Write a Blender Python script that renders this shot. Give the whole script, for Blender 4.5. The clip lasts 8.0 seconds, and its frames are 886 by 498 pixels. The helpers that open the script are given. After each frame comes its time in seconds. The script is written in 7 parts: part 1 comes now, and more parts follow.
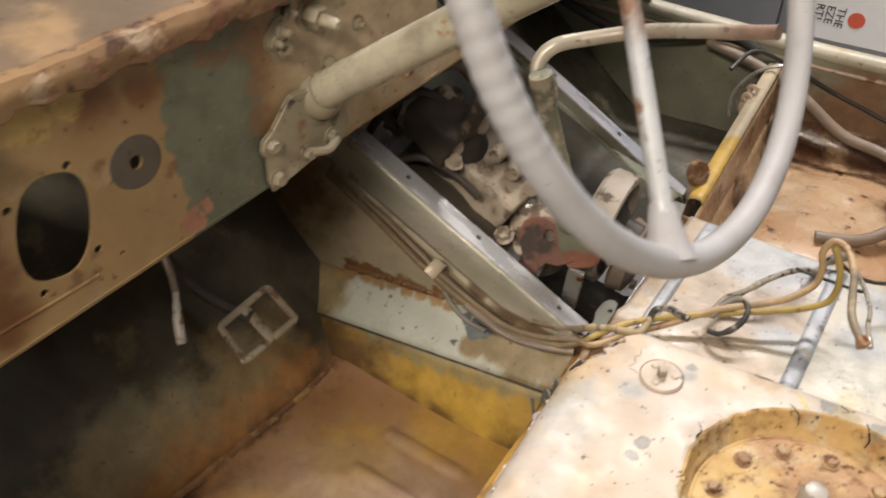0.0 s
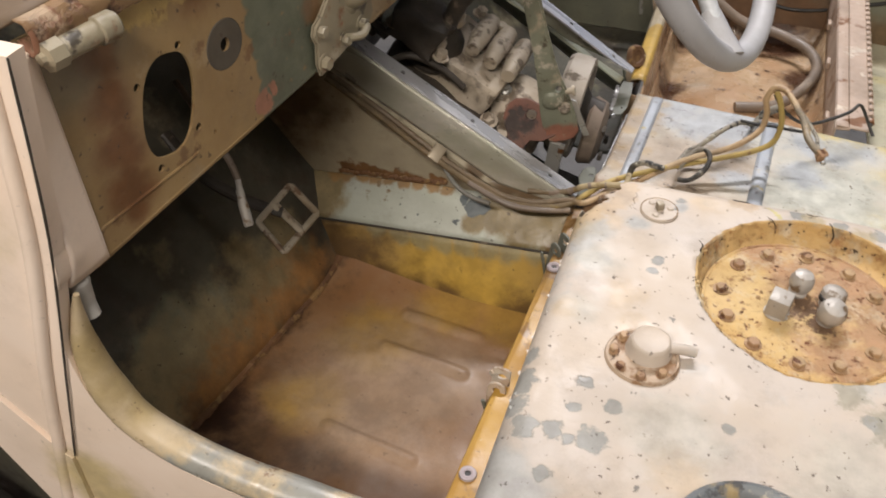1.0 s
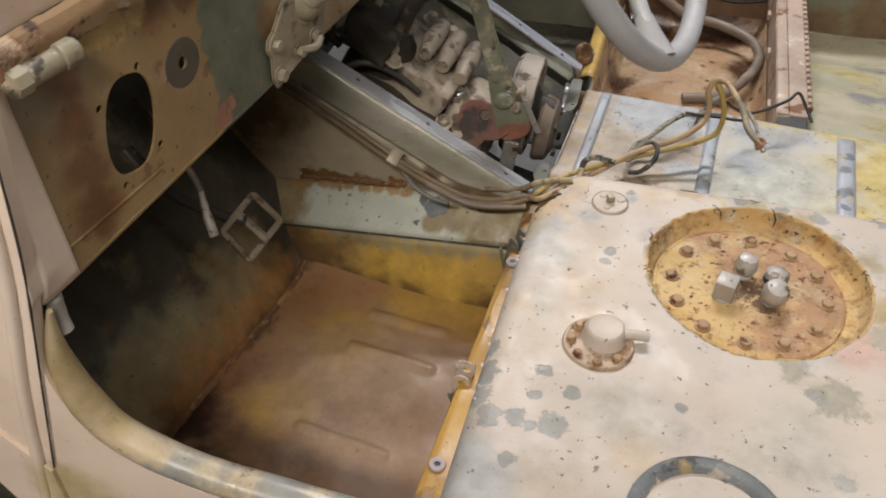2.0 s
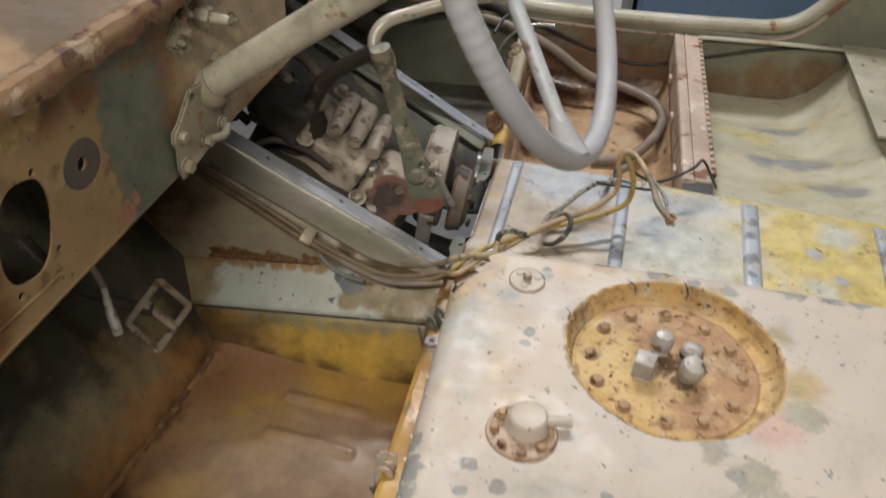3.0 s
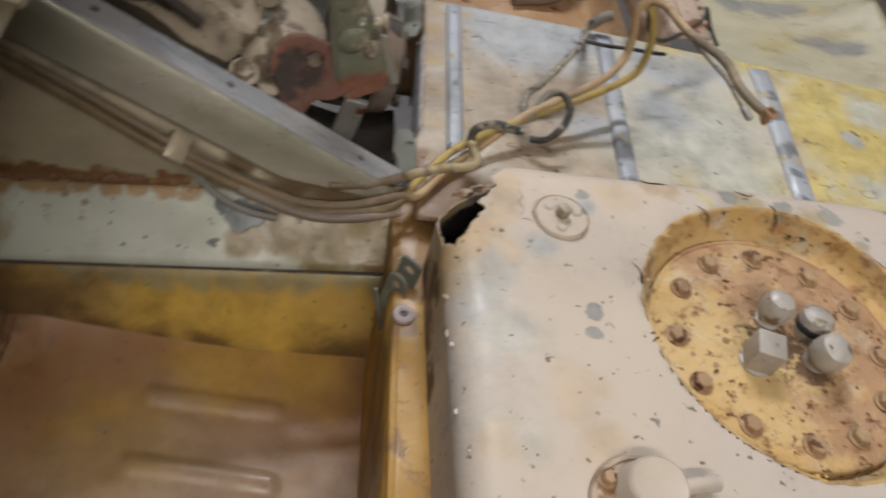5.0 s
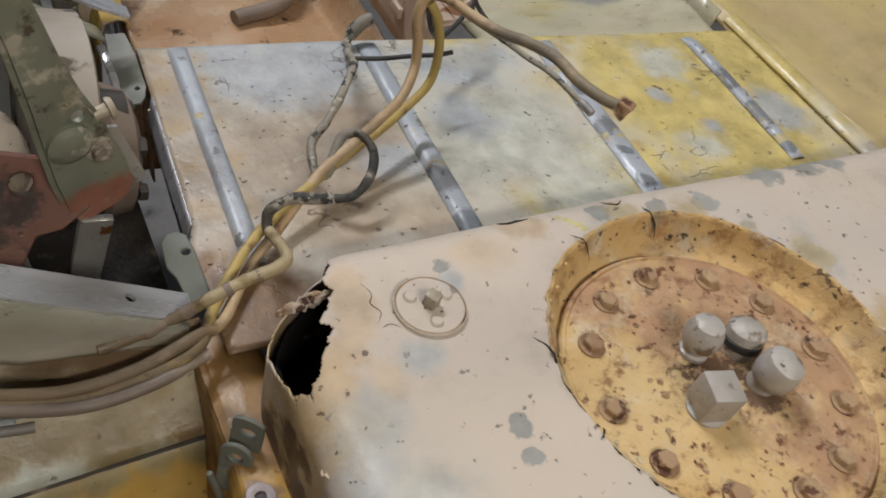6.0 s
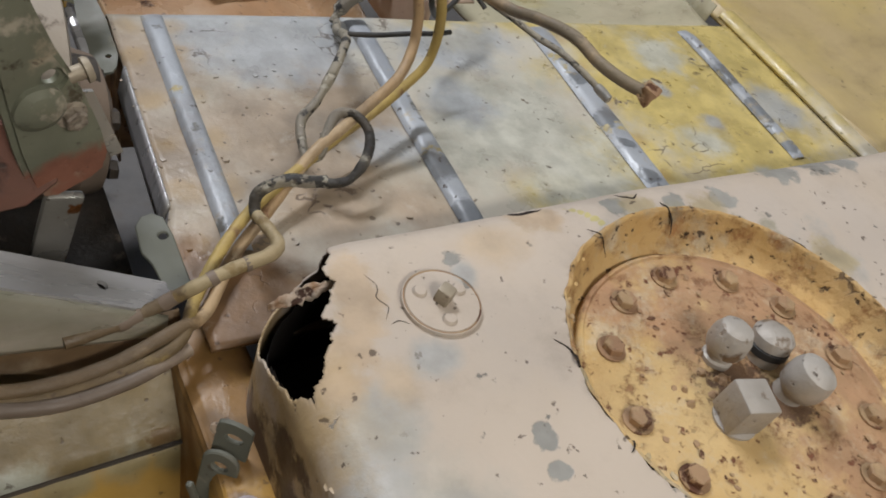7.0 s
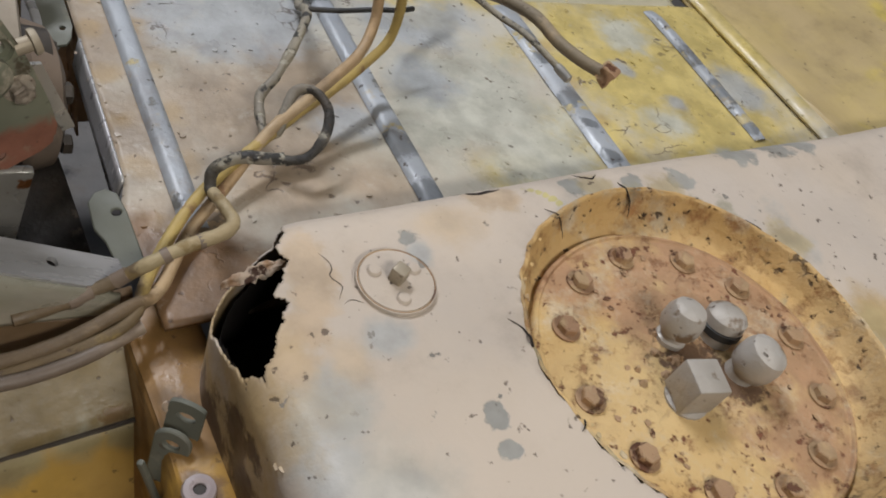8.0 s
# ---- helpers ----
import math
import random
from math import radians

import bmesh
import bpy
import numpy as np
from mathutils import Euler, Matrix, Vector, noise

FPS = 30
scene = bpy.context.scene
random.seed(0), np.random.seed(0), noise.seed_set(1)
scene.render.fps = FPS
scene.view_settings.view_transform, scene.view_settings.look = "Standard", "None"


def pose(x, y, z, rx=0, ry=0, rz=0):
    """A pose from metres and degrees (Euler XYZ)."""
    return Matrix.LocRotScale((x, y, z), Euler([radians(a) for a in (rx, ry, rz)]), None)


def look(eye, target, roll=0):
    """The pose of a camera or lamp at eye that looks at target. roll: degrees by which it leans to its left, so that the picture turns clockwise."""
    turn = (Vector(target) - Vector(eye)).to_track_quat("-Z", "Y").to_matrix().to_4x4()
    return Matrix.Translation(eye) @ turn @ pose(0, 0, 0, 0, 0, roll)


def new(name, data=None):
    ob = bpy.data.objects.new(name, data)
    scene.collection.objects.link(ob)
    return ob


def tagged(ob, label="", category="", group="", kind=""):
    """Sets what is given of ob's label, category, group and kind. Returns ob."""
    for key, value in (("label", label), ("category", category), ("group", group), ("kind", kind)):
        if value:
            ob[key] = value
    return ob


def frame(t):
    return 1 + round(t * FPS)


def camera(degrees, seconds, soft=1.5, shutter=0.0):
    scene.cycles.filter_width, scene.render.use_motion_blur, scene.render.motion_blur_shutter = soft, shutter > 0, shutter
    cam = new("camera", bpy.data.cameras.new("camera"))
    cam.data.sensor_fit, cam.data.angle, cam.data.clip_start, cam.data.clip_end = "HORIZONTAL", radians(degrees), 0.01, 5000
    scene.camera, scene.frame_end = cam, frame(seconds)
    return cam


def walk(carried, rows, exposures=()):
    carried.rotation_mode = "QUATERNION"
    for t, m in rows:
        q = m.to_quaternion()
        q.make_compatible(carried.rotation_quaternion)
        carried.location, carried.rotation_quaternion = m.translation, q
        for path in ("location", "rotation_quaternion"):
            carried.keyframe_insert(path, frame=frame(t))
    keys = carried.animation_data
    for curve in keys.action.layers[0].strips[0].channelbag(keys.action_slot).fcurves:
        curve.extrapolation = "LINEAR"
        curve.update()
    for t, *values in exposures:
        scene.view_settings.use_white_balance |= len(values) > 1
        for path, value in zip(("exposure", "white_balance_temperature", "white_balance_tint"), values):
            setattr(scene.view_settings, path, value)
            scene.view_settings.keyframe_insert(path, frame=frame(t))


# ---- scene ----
cam = camera(53.70, 8.0, 1.8, 0.3)
PATH = [
    (0, (0.0000, -0.6865, 0.6826), (-0.3863, -0.0164, 0.0489), 0.36),
    (0.1, (-0.0150, -0.7143, 0.6728), (-0.3955, -0.0377, 0.0424), 0.75),
    (0.4, (-0.0635, -0.7877, 0.6664), (-0.3942, -0.1055, 0.0142), 1.24),
    (0.5, (-0.0752, -0.8098, 0.6625), (-0.3918, -0.1263, 0.0048), 0.20),
    (1, (-0.0836, -0.8799, 0.6734), (-0.3253, -0.1719, 0.0099), 0.46),
    (1.1, (-0.0911, -0.8858, 0.6673), (-0.3214, -0.1785, -0.0009), 0.42),
    (1.2, (-0.0941, -0.8885, 0.6632), (-0.3192, -0.1834, -0.0092), 0.46),
    (2.3, (-0.0625, -0.9005, 0.7048), (-0.2481, -0.1679, 0.0499), -1.02),
    (2.4, (-0.0582, -0.9005, 0.7049), (-0.2160, -0.1571, 0.0550), 0.00),
    (2.5, (-0.0474, -0.9055, 0.7115), (-0.1804, -0.1530, 0.0664), 0.85),
    (3, (-0.0855, -0.8581, 0.7238), (-0.2007, -0.0908, 0.0929), 2.90),
    (3.1, (-0.1011, -0.8303, 0.7188), (-0.2099, -0.0582, 0.0926), 4.56),
    (3.3, (-0.0869, -0.7529, 0.7082), (-0.2061, 0.0209, 0.0861), 5.81),
    (3.5, (-0.0488, -0.6751, 0.6937), (-0.1755, 0.0913, 0.0640), 5.20),
    (3.8, (-0.0380, -0.6210, 0.6240), (-0.1764, 0.0973, -0.0618), 4.30),
    (4, (-0.0757, -0.6024, 0.5840), (-0.2105, 0.0848, -0.1299), 4.61),
    (4.2, (-0.1200, -0.5660, 0.5670), (-0.2521, 0.0672, -0.2014), 4.80),
    (4.5, (-0.2234, -0.5435, 0.5457), (-0.2276, 0.0837, -0.2332), 12.69),
    (5, (-0.3008, -0.5172, 0.5087), (-0.1107, 0.1234, -0.2352), 18.26),
    (5.2, (-0.2988, -0.4728, 0.4997), (-0.0096, 0.1415, -0.2345), 18.17),
    (6.3, (-0.3050, -0.3276, 0.4039), (0.1577, 0.2276, -0.2872), 18.31),
    (6.5, (-0.3054, -0.3203, 0.3946), (0.1613, 0.2316, -0.2965), 19.30),
    (7, (-0.3116, -0.3111, 0.3858), (0.1899, 0.2195, -0.2976), 22.42),
    (7.5, (-0.3072, -0.3044, 0.3827), (0.2146, 0.2102, -0.2976), 23.78),
    (8, (-0.3035, -0.3139, 0.3883), (0.2200, 0.1840, -0.3031), 24.98),
]
EXPOSURES = [(0.0, 0.68, 7050, 14), (0.5, 0.72, 6750, 12), (1.0, 0.53, 6600, 13), (2.5, 0.22, 6500, 11), (3.0, 0.20, 6430, 10), (3.5, 0.42, 6350, 8), (4.5, 0.02, 6550, 12), (5.0, 0.04, 6450, 11), (6.5, -0.02, 6350, 10), (8.0, -0.03, 6300, 10)]
walk(cam, [(t, look(eye, target, roll)) for t, eye, target, roll in PATH], EXPOSURES)

# ---------------------------------------------------------------- light
world = bpy.data.worlds.new("workshop_air")
scene.world = world
world.use_nodes = True
world.node_tree.nodes["Background"].inputs[0].default_value = (0.75, 0.85, 1.0, 1)
world.node_tree.nodes["Background"].inputs[1].default_value = 0.02


def area_lamp(name, eye, target, sx, sy, watts, colour):
    data = bpy.data.lights.new(name, "AREA")
    data.shape, data.size, data.size_y, data.energy, data.color = "RECTANGLE", sx, sy, watts, colour
    ob = new(name, data)
    ob.matrix_world = look(eye, target)
    return ob


area_lamp("ceiling_tube_far", (-0.40, 1.45, 2.1), (-0.05, 0.0, 0.0), 1.3, 0.16, 54, (0.97, 0.97, 1.0))
area_lamp("ceiling_tube_near", (-0.25, -2.0, 2.0), (-0.3, -0.2, 0.0), 1.4, 0.2, 46, (1.0, 0.93, 0.84))
area_lamp("ceiling_tube_rear", (0.75, -0.45, 2.35), (-0.1, -0.1, 0.0), 0.2, 1.4, 13, (1.0, 0.97, 0.93))

# ---------------------------------------------------------------- materials


def link(nt, a, b):
    nt.links.new(a, b)


def noise_node(nt, pos, scale, detail=4.0, seed=0.0, rough=0.6, dist=0.0):
    shift = nt.nodes.new("ShaderNodeVectorMath")
    shift.operation = "ADD"
    shift.inputs[1].default_value = (seed * 1.37, seed * 0.71, seed * 2.13)
    link(nt, pos, shift.inputs[0])
    n = nt.nodes.new("ShaderNodeTexNoise")
    n.inputs["Scale"].default_value = scale
    n.inputs["Detail"].default_value = detail
    n.inputs["Roughness"].default_value = rough
    n.inputs["Distortion"].default_value = dist
    link(nt, shift.outputs[0], n.inputs["Vector"])
    return n.outputs["Fac"]


def ramp(nt, fac, lo, hi, a=0.0, b=1.0):
    m = nt.nodes.new("ShaderNodeMapRange")
    m.interpolation_type = "SMOOTHSTEP"
    m.inputs["From Min"].default_value, m.inputs["From Max"].default_value = lo, hi
    m.inputs["To Min"].default_value, m.inputs["To Max"].default_value = a, b
    link(nt, fac, m.inputs["Value"])
    return m.outputs["Result"]


def math2(nt, op, a, b):
    m = nt.nodes.new("ShaderNodeMath")
    m.operation = op
    for i, v in enumerate((a, b)):
        if isinstance(v, (int, float)):
            m.inputs[i].default_value = v
        else:
            link(nt, v, m.inputs[i])
    return m.outputs[0]


def mix_col(nt, fac, a, b, blend="MIX"):
    m = nt.nodes.new("ShaderNodeMix")
    m.data_type, m.blend_type = "RGBA", blend
    for sock, v in ((m.inputs[0], fac), (m.inputs[6], a), (m.inputs[7], b)):
        if isinstance(v, (int, float)):
            sock.default_value = v
        elif isinstance(v, tuple):
            sock.default_value = (*v, 1)
        else:
            link(nt, v, sock)
    return m.outputs[2]


def blob_mask(nt, pos, spots, wobble, scale, seed):
    """1 inside the given places (x, y, z, radius), with a ragged edge."""
    rag = noise_node(nt, pos, scale, 6.0, seed, 0.65)
    bend = nt.nodes.new("ShaderNodeTexNoise")
    bend.inputs["Scale"].default_value, bend.inputs["Detail"].default_value = scale * 0.6, 5.0
    link(nt, pos, bend.inputs["Vector"])
    away = nt.nodes.new("ShaderNodeVectorMath")
    away.operation = "MULTIPLY_ADD"
    away.inputs[1].default_value = (0.9 / scale,) * 3
    away.inputs[2].default_value = (-0.45 / scale,) * 3
    link(nt, bend.outputs["Color"], away.inputs[0])
    moved = nt.nodes.new("ShaderNodeVectorMath")
    moved.operation = "ADD"
    link(nt, pos, moved.inputs[0])
    link(nt, away.outputs[0], moved.inputs[1])
    pos = moved.outputs[0]
    total = None
    for x, y, z, r in spots:
        d = nt.nodes.new("ShaderNodeVectorMath")
        d.operation = "DISTANCE"
        d.inputs[1].default_value = (x, y, z)
        link(nt, pos, d.inputs[0])
        near = math2(nt, "SUBTRACT", r, d.outputs["Value"])
        near = math2(nt, "DIVIDE", near, r)
        total = near if total is None else math2(nt, "MAXIMUM", total, near)
    total = math2(nt, "ADD", total, math2(nt, "MULTIPLY", math2(nt, "SUBTRACT", rag, 0.5), wobble))
    return total


def paint(name, base, second=None, layers=(), rough=0.55, metal=0.0, bump=0.25, speck=(0.05, 0.03, 0.02), specks=0.55, grain=90.0, stretch=None, grime=0.35, gloss=0.35, cracks=0.0):
    """Worn paint. layers: dicts of col, and scale/lo/hi/seed for noise patches or at=[(x, y, z, r)] for single patches; chip: depth."""
    m = bpy.data.materials.new(name)
    m.use_nodes = True
    nt = m.node_tree
    bsdf = nt.nodes["Principled BSDF"]
    geo = nt.nodes.new("ShaderNodeNewGeometry")
    pos = geo.outputs["Position"]
    if stretch:
        sc = nt.nodes.new("ShaderNodeVectorMath")
        sc.operation = "MULTIPLY"
        sc.inputs[1].default_value = stretch
        link(nt, pos, sc.inputs[0])
        spos = sc.outputs[0]
    else:
        spos = pos
    second = second or tuple(c * 0.8 for c in base)
    col = mix_col(nt, ramp(nt, noise_node(nt, spos, 9.0, 5.0, 1.0), 0.35, 0.65), base, second)
    height = noise_node(nt, spos, grain, 5.0, 5.0)
    r = ramp(nt, noise_node(nt, spos, 25.0, 4.0, 9.0), 0.3, 0.7, max(rough - gloss * 0.5, 0.08), min(rough + gloss * 0.5, 1.0))
    for k, la in enumerate(layers):
        seed = la.get("seed", 11.0 + 3 * k)
        if "at" in la:
            raw = blob_mask(nt, pos, la["at"], la.get("wobble", 1.2), la.get("scale", 30.0), seed)
            soft = la.get("soft", 0.06)
            mask = ramp(nt, raw, 0.25 - soft, 0.25 + soft)
        else:
            lo, hi = la.get("lo", 0.55), la.get("hi", 0.6)
            mask = ramp(nt, noise_node(nt, spos, la.get("scale", 8.0), la.get("detail", 8.0), seed, la.get("nr", 0.6)), lo, hi)
        mask = math2(nt, "MULTIPLY", mask, la.get("amount", 1.0))
        tint = mix_col(nt, ramp(nt, noise_node(nt, spos, 40.0, 4.0, seed + 1.0), 0.3, 0.7), la["col"], tuple(c * la.get("vary", 0.7) for c in la["col"]))
        col = mix_col(nt, mask, col, tint)
        height = math2(nt, "SUBTRACT", height, math2(nt, "MULTIPLY", mask, la.get("chip", 0.4)))
        if "rough" in la:
            mr = nt.nodes.new("ShaderNodeMix")
            link(nt, mask, mr.inputs[0])
            link(nt, r, mr.inputs[2])
            mr.inputs[3].default_value = la["rough"]
            r = mr.outputs[0]
    dirt = ramp(nt, noise_node(nt, spos, 16.0, 8.0, 31.0, 0.7), 0.48, 0.75, 0.0, grime)
    col = mix_col(nt, dirt, col, tuple(c * 0.5 for c in speck) if grime > 0.6 else (0.12, 0.085, 0.055))
    if specks > 0:
        sp = ramp(nt, noise_node(nt, pos, 130.0, 3.0, 41.0, 0.55), 0.69 - 0.04 * specks, 0.72, 0.0, specks)
        col = mix_col(nt, sp, col, speck)
        height = math2(nt, "SUBTRACT", height, math2(nt, "MULTIPLY", sp, 0.5))
    if cracks > 0:
        vor = nt.nodes.new("ShaderNodeTexVoronoi")
        vor.feature = "DISTANCE_TO_EDGE"
        vor.inputs["Scale"].default_value = 34.0
        bend = nt.nodes.new("ShaderNodeTexNoise")
        bend.inputs["Scale"].default_value, bend.inputs["Detail"].default_value = 30.0, 6.0
        link(nt, pos, bend.inputs["Vector"])
        moved = nt.nodes.new("ShaderNodeVectorMath")
        moved.operation = "MULTIPLY_ADD"
        moved.inputs[1].default_value = (0.05, 0.05, 0.05)
        link(nt, bend.outputs["Color"], moved.inputs[0])
        link(nt, pos, moved.inputs[2])
        link(nt, moved.outputs[0], vor.inputs["Vector"])
        line = ramp(nt, vor.outputs["Distance"], 0.012, 0.04, 1.0, 0.0)
        where = ramp(nt, noise_node(nt, pos, 11.0, 3.0, 63.0), 0.56, 0.64)
        gap = ramp(nt, noise_node(nt, pos, 60.0, 2.0, 67.0), 0.45, 0.55)
        line = math2(nt, "MULTIPLY", math2(nt, "MULTIPLY", line, where), math2(nt, "MULTIPLY", gap, cracks))
        col = mix_col(nt, line, col, (0.07, 0.045, 0.03))
        height = math2(nt, "SUBTRACT", height, math2(nt, "MULTIPLY", line, 1.2))
    link(nt, col, bsdf.inputs["Base Color"])
    link(nt, r, bsdf.inputs["Roughness"])
    bsdf.inputs["Metallic"].default_value = metal
    bp = nt.nodes.new("ShaderNodeBump")
    bp.inputs["Strength"].default_value = bump
    bp.inputs["Distance"].default_value = 0.0015
    link(nt, height, bp.inputs["Height"])
    link(nt, bp.outputs[0], bsdf.inputs["Normal"])
    return m


CREAM, RUST, DRUST = (0.50, 0.425, 0.345), (0.20, 0.085, 0.03), (0.07, 0.03, 0.015)
m_tank = paint("tank_cream_paint", CREAM, (0.475, 0.415, 0.355), [
    dict(col=(0.42, 0.42, 0.40), scale=7.0, lo=0.57, hi=0.66, amount=0.7, chip=0.1),
    dict(col=(0.40, 0.415, 0.41), at=[(-0.181, -0.483, 0.059, 0.05), (-0.163, -0.512, 0.070, 0.06), (-0.186, -0.531, 0.050, 0.08), (-0.160, -0.148, 0.074, 0.024), (-0.163, -0.160, 0.072, 0.026), (-0.117, -0.129, 0.074, 0.020), (-0.168, -0.182, 0.072, 0.026), (-0.150, -0.205, 0.074, 0.02), (-0.075, -0.084, 0.074, 0.012)], wobble=1.1, scale=28, chip=0.15, soft=0.28, amount=0.75),
    dict(col=(0.28, 0.285, 0.265), at=[(-0.165, -0.431, 0.075, 0.016), (-0.140, -0.426, 0.075, 0.013), (-0.126, -0.431, 0.075, 0.008), (-0.107, -0.427, 0.075, 0.017), (-0.097, -0.387, 0.075, 0.011), (-0.129, -0.398, 0.075, 0.008), (-0.125, -0.368, 0.075, 0.011), (-0.138, -0.471, 0.075, 0.01), (-0.181, -0.380, 0.070, 0.02), (-0.182, -0.406, 0.070, 0.018), (-0.182, -0.347, 0.068, 0.015), (-0.089, -0.185, 0.075, 0.0095), (-0.093, -0.202, 0.075, 0.0065), (-0.078, -0.074, 0.075, 0.008), (0.122, -0.071, 0.075, 0.011), (0.199, -0.051, 0.070, 0.022), (0.24, -0.050, 0.070, 0.022), (0.271, -0.051, 0.070, 0.018), (0.125, -0.070, 0.075, 0.013), (0.042, -0.060, 0.075, 0.012), (0.087, -0.066, 0.075, 0.011), (0.183, -0.347, 0.075, 0.012), (0.115, -0.328, 0.075, 0.014), (-0.001, -0.376, 0.075, 0.008), (0.134, -0.415, 0.075, 0.012)], wobble=1.5, scale=95, chip=0.6, soft=0.12, amount=0.85),
    dict(col=(0.56, 0.50, 0.16), at=[(0.009 + 0.003 * k, -0.053 - 0.0034 * k, 0.0745, 0.0032) for k in range(6)], wobble=0.9, scale=70, chip=0.1, soft=0.2, amount=0.75),
    dict(col=(0.46, 0.30, 0.09), at=[(-0.187, -0.140, 0.050, 0.045), (-0.192, -0.07, 0.0, 0.06), (-0.192, -0.13, 0.0, 0.06), (-0.190, -0.150, 0.02, 0.05), (-0.188, -0.130, 0.045, 0.03), (0.186, -0.200, 0.074, 0.03)], wobble=1.6, scale=45, chip=0.2, soft=0.4, amount=0.7),
    dict(col=(0.51, 0.385, 0.255), at=[(-0.140, -0.070, 0.074, 0.018), (-0.140, -0.085, 0.074, 0.016), (-0.146, -0.100, 0.074, 0.017), (-0.155, -0.116, 0.074, 0.016), (-0.166, -0.132, 0.072, 0.014), (-0.010, -0.060, 0.072, 0.012), (-0.022, -0.056, 0.072, 0.012)], wobble=1.6, scale=60, chip=0.35, soft=0.3, amount=0.8),
    dict(col=(0.55, 0.27, 0.20), at=[(0.151, -0.263, 0.074, 0.035)], wobble=1.4, scale=40, chip=0.1, soft=0.4, amount=0.45),
    dict(col=(0.27, 0.25, 0.22), scale=60, lo=0.675, hi=0.70, chip=0.6),
    dict(col=(0.12, 0.07, 0.035), at=[(-0.192, -0.10, -0.01, 0.035), (-0.192, -0.15, 0.0, 0.028), (-0.192, -0.135, 0.025, 0.02), (-0.190, -0.148, 0.035, 0.012), (-0.192, -0.2, 0.0, 0.02)], wobble=2.2, scale=60, soft=0.2, chip=0.5),
    dict(col=(0.50, 0.47, 0.40), at=[(-0.158, -0.157, 0.0745, 0.022), (-0.15, -0.2, 0.0745, 0.03), (-0.154, -0.278, 0.0745, 0.024), (-0.04, -0.40, 0.0745, 0.05), (0.10, -0.40, 0.0745, 0.06)], wobble=1.8, scale=36, soft=0.5, chip=0.0, amount=0.7),
    dict(col=(0.53, 0.40, 0.25), at=[(-0.142, -0.139, 0.0745, 0.016), (-0.172, -0.126, 0.0745, 0.02), (-0.113, -0.248, 0.0745, 0.026), (-0.099, -0.28, 0.0745, 0.022), (-0.164, -0.281, 0.0745, 0.016), (-0.03, -0.44, 0.0745, 0.03), (-0.05, -0.07, 0.0745, 0.02)], wobble=1.8, scale=40, soft=0.5, chip=0.0, amount=0.55),
    dict(col=(0.42, 0.34, 0.18), at=[(0.105, -0.080, 0.070, 0.022), (0.056, -0.066, 0.070, 0.018), (0.174, -0.131, 0.070, 0.018), (0.180, -0.206, 0.070, 0.022)], wobble=1.8, scale=50, soft=0.25, chip=0.2, amount=0.7),
    dict(col=(0.33, 0.31, 0.23), at=[(0.085, -0.080, 0.070, 0.016), (0.120, -0.092, 0.070, 0.012), (0.142, -0.103, 0.070, 0.014), (0.184, -0.244, 0.070, 0.028), (0.134, -0.328, 0.070, 0.03), (0.095, -0.301, 0.070, 0.02)], wobble=1.8, scale=65, soft=0.2, chip=0.3, amount=0.75),
], rough=0.55, bump=0.45, specks=0.75, grime=0.25)
m_recess = paint("recess_rusty_yellow", (0.56, 0.39, 0.18), (0.50, 0.32, 0.12), [dict(col=(0.58, 0.47, 0.31), scale=22, lo=0.48, hi=0.66, nr=0.7), dict(col=(0.33, 0.15, 0.05), scale=40, lo=0.50, hi=0.66, amount=0.8, nr=0.75), dict(col=(0.25, 0.12, 0.05), scale=14, lo=0.53, hi=0.66, amount=0.75, nr=0.75), dict(col=(0.30, 0.29, 0.20), scale=15, lo=0.60, hi=0.68, seed=71.0, amount=0.8), dict(col=DRUST, scale=110, lo=0.6, hi=0.68, nr=0.7)], rough=0.85, bump=1.0, specks=0.9, grain=160, cracks=0.8)
m_outlet = paint("outlet_cream_rust", (0.47, 0.37, 0.28), (0.40, 0.30, 0.21), [dict(col=(0.28, 0.16, 0.08), scale=38, lo=0.52, hi=0.62), dict(col=(0.50, 0.44, 0.36), scale=20, lo=0.55, hi=0.62, chip=0.1), dict(col=DRUST, scale=80, lo=0.6, hi=0.66)], rough=0.7, bump=0.8, specks=0.8)
m_plate = paint("sender_plate_rust", (0.55, 0.395, 0.185), (0.50, 0.33, 0.13), [
    dict(col=(0.37, 0.20, 0.12), at=[(0.094, -0.133, 0.055, 0.07), (0.134, -0.193, 0.055, 0.06), (0.054, -0.133, 0.055, 0.05), (0.094, -0.243, 0.055, 0.05), (0.014, -0.113, 0.055, 0.03)], wobble=2.4, scale=45, soft=0.4, chip=0.3, amount=0.75),
    dict(col=(0.60, 0.50, 0.35), scale=24, lo=0.5, hi=0.68, amount=0.75, chip=0.0, nr=0.75),
    dict(col=(0.27, 0.12, 0.05), scale=60, lo=0.52, hi=0.68, amount=0.8, nr=0.75), dict(col=(0.20, 0.075, 0.035), scale=120, lo=0.60, hi=0.68, nr=0.6),
    dict(col=(0.15, 0.085, 0.045), at=[(0.052, -0.183, 0.055, 0.026), (0.074, -0.203, 0.055, 0.018)], wobble=2.6, scale=130, soft=0.2)], rough=0.85, bump=0.9, specks=0.35, grime=0.3, grain=160, cracks=0.2)
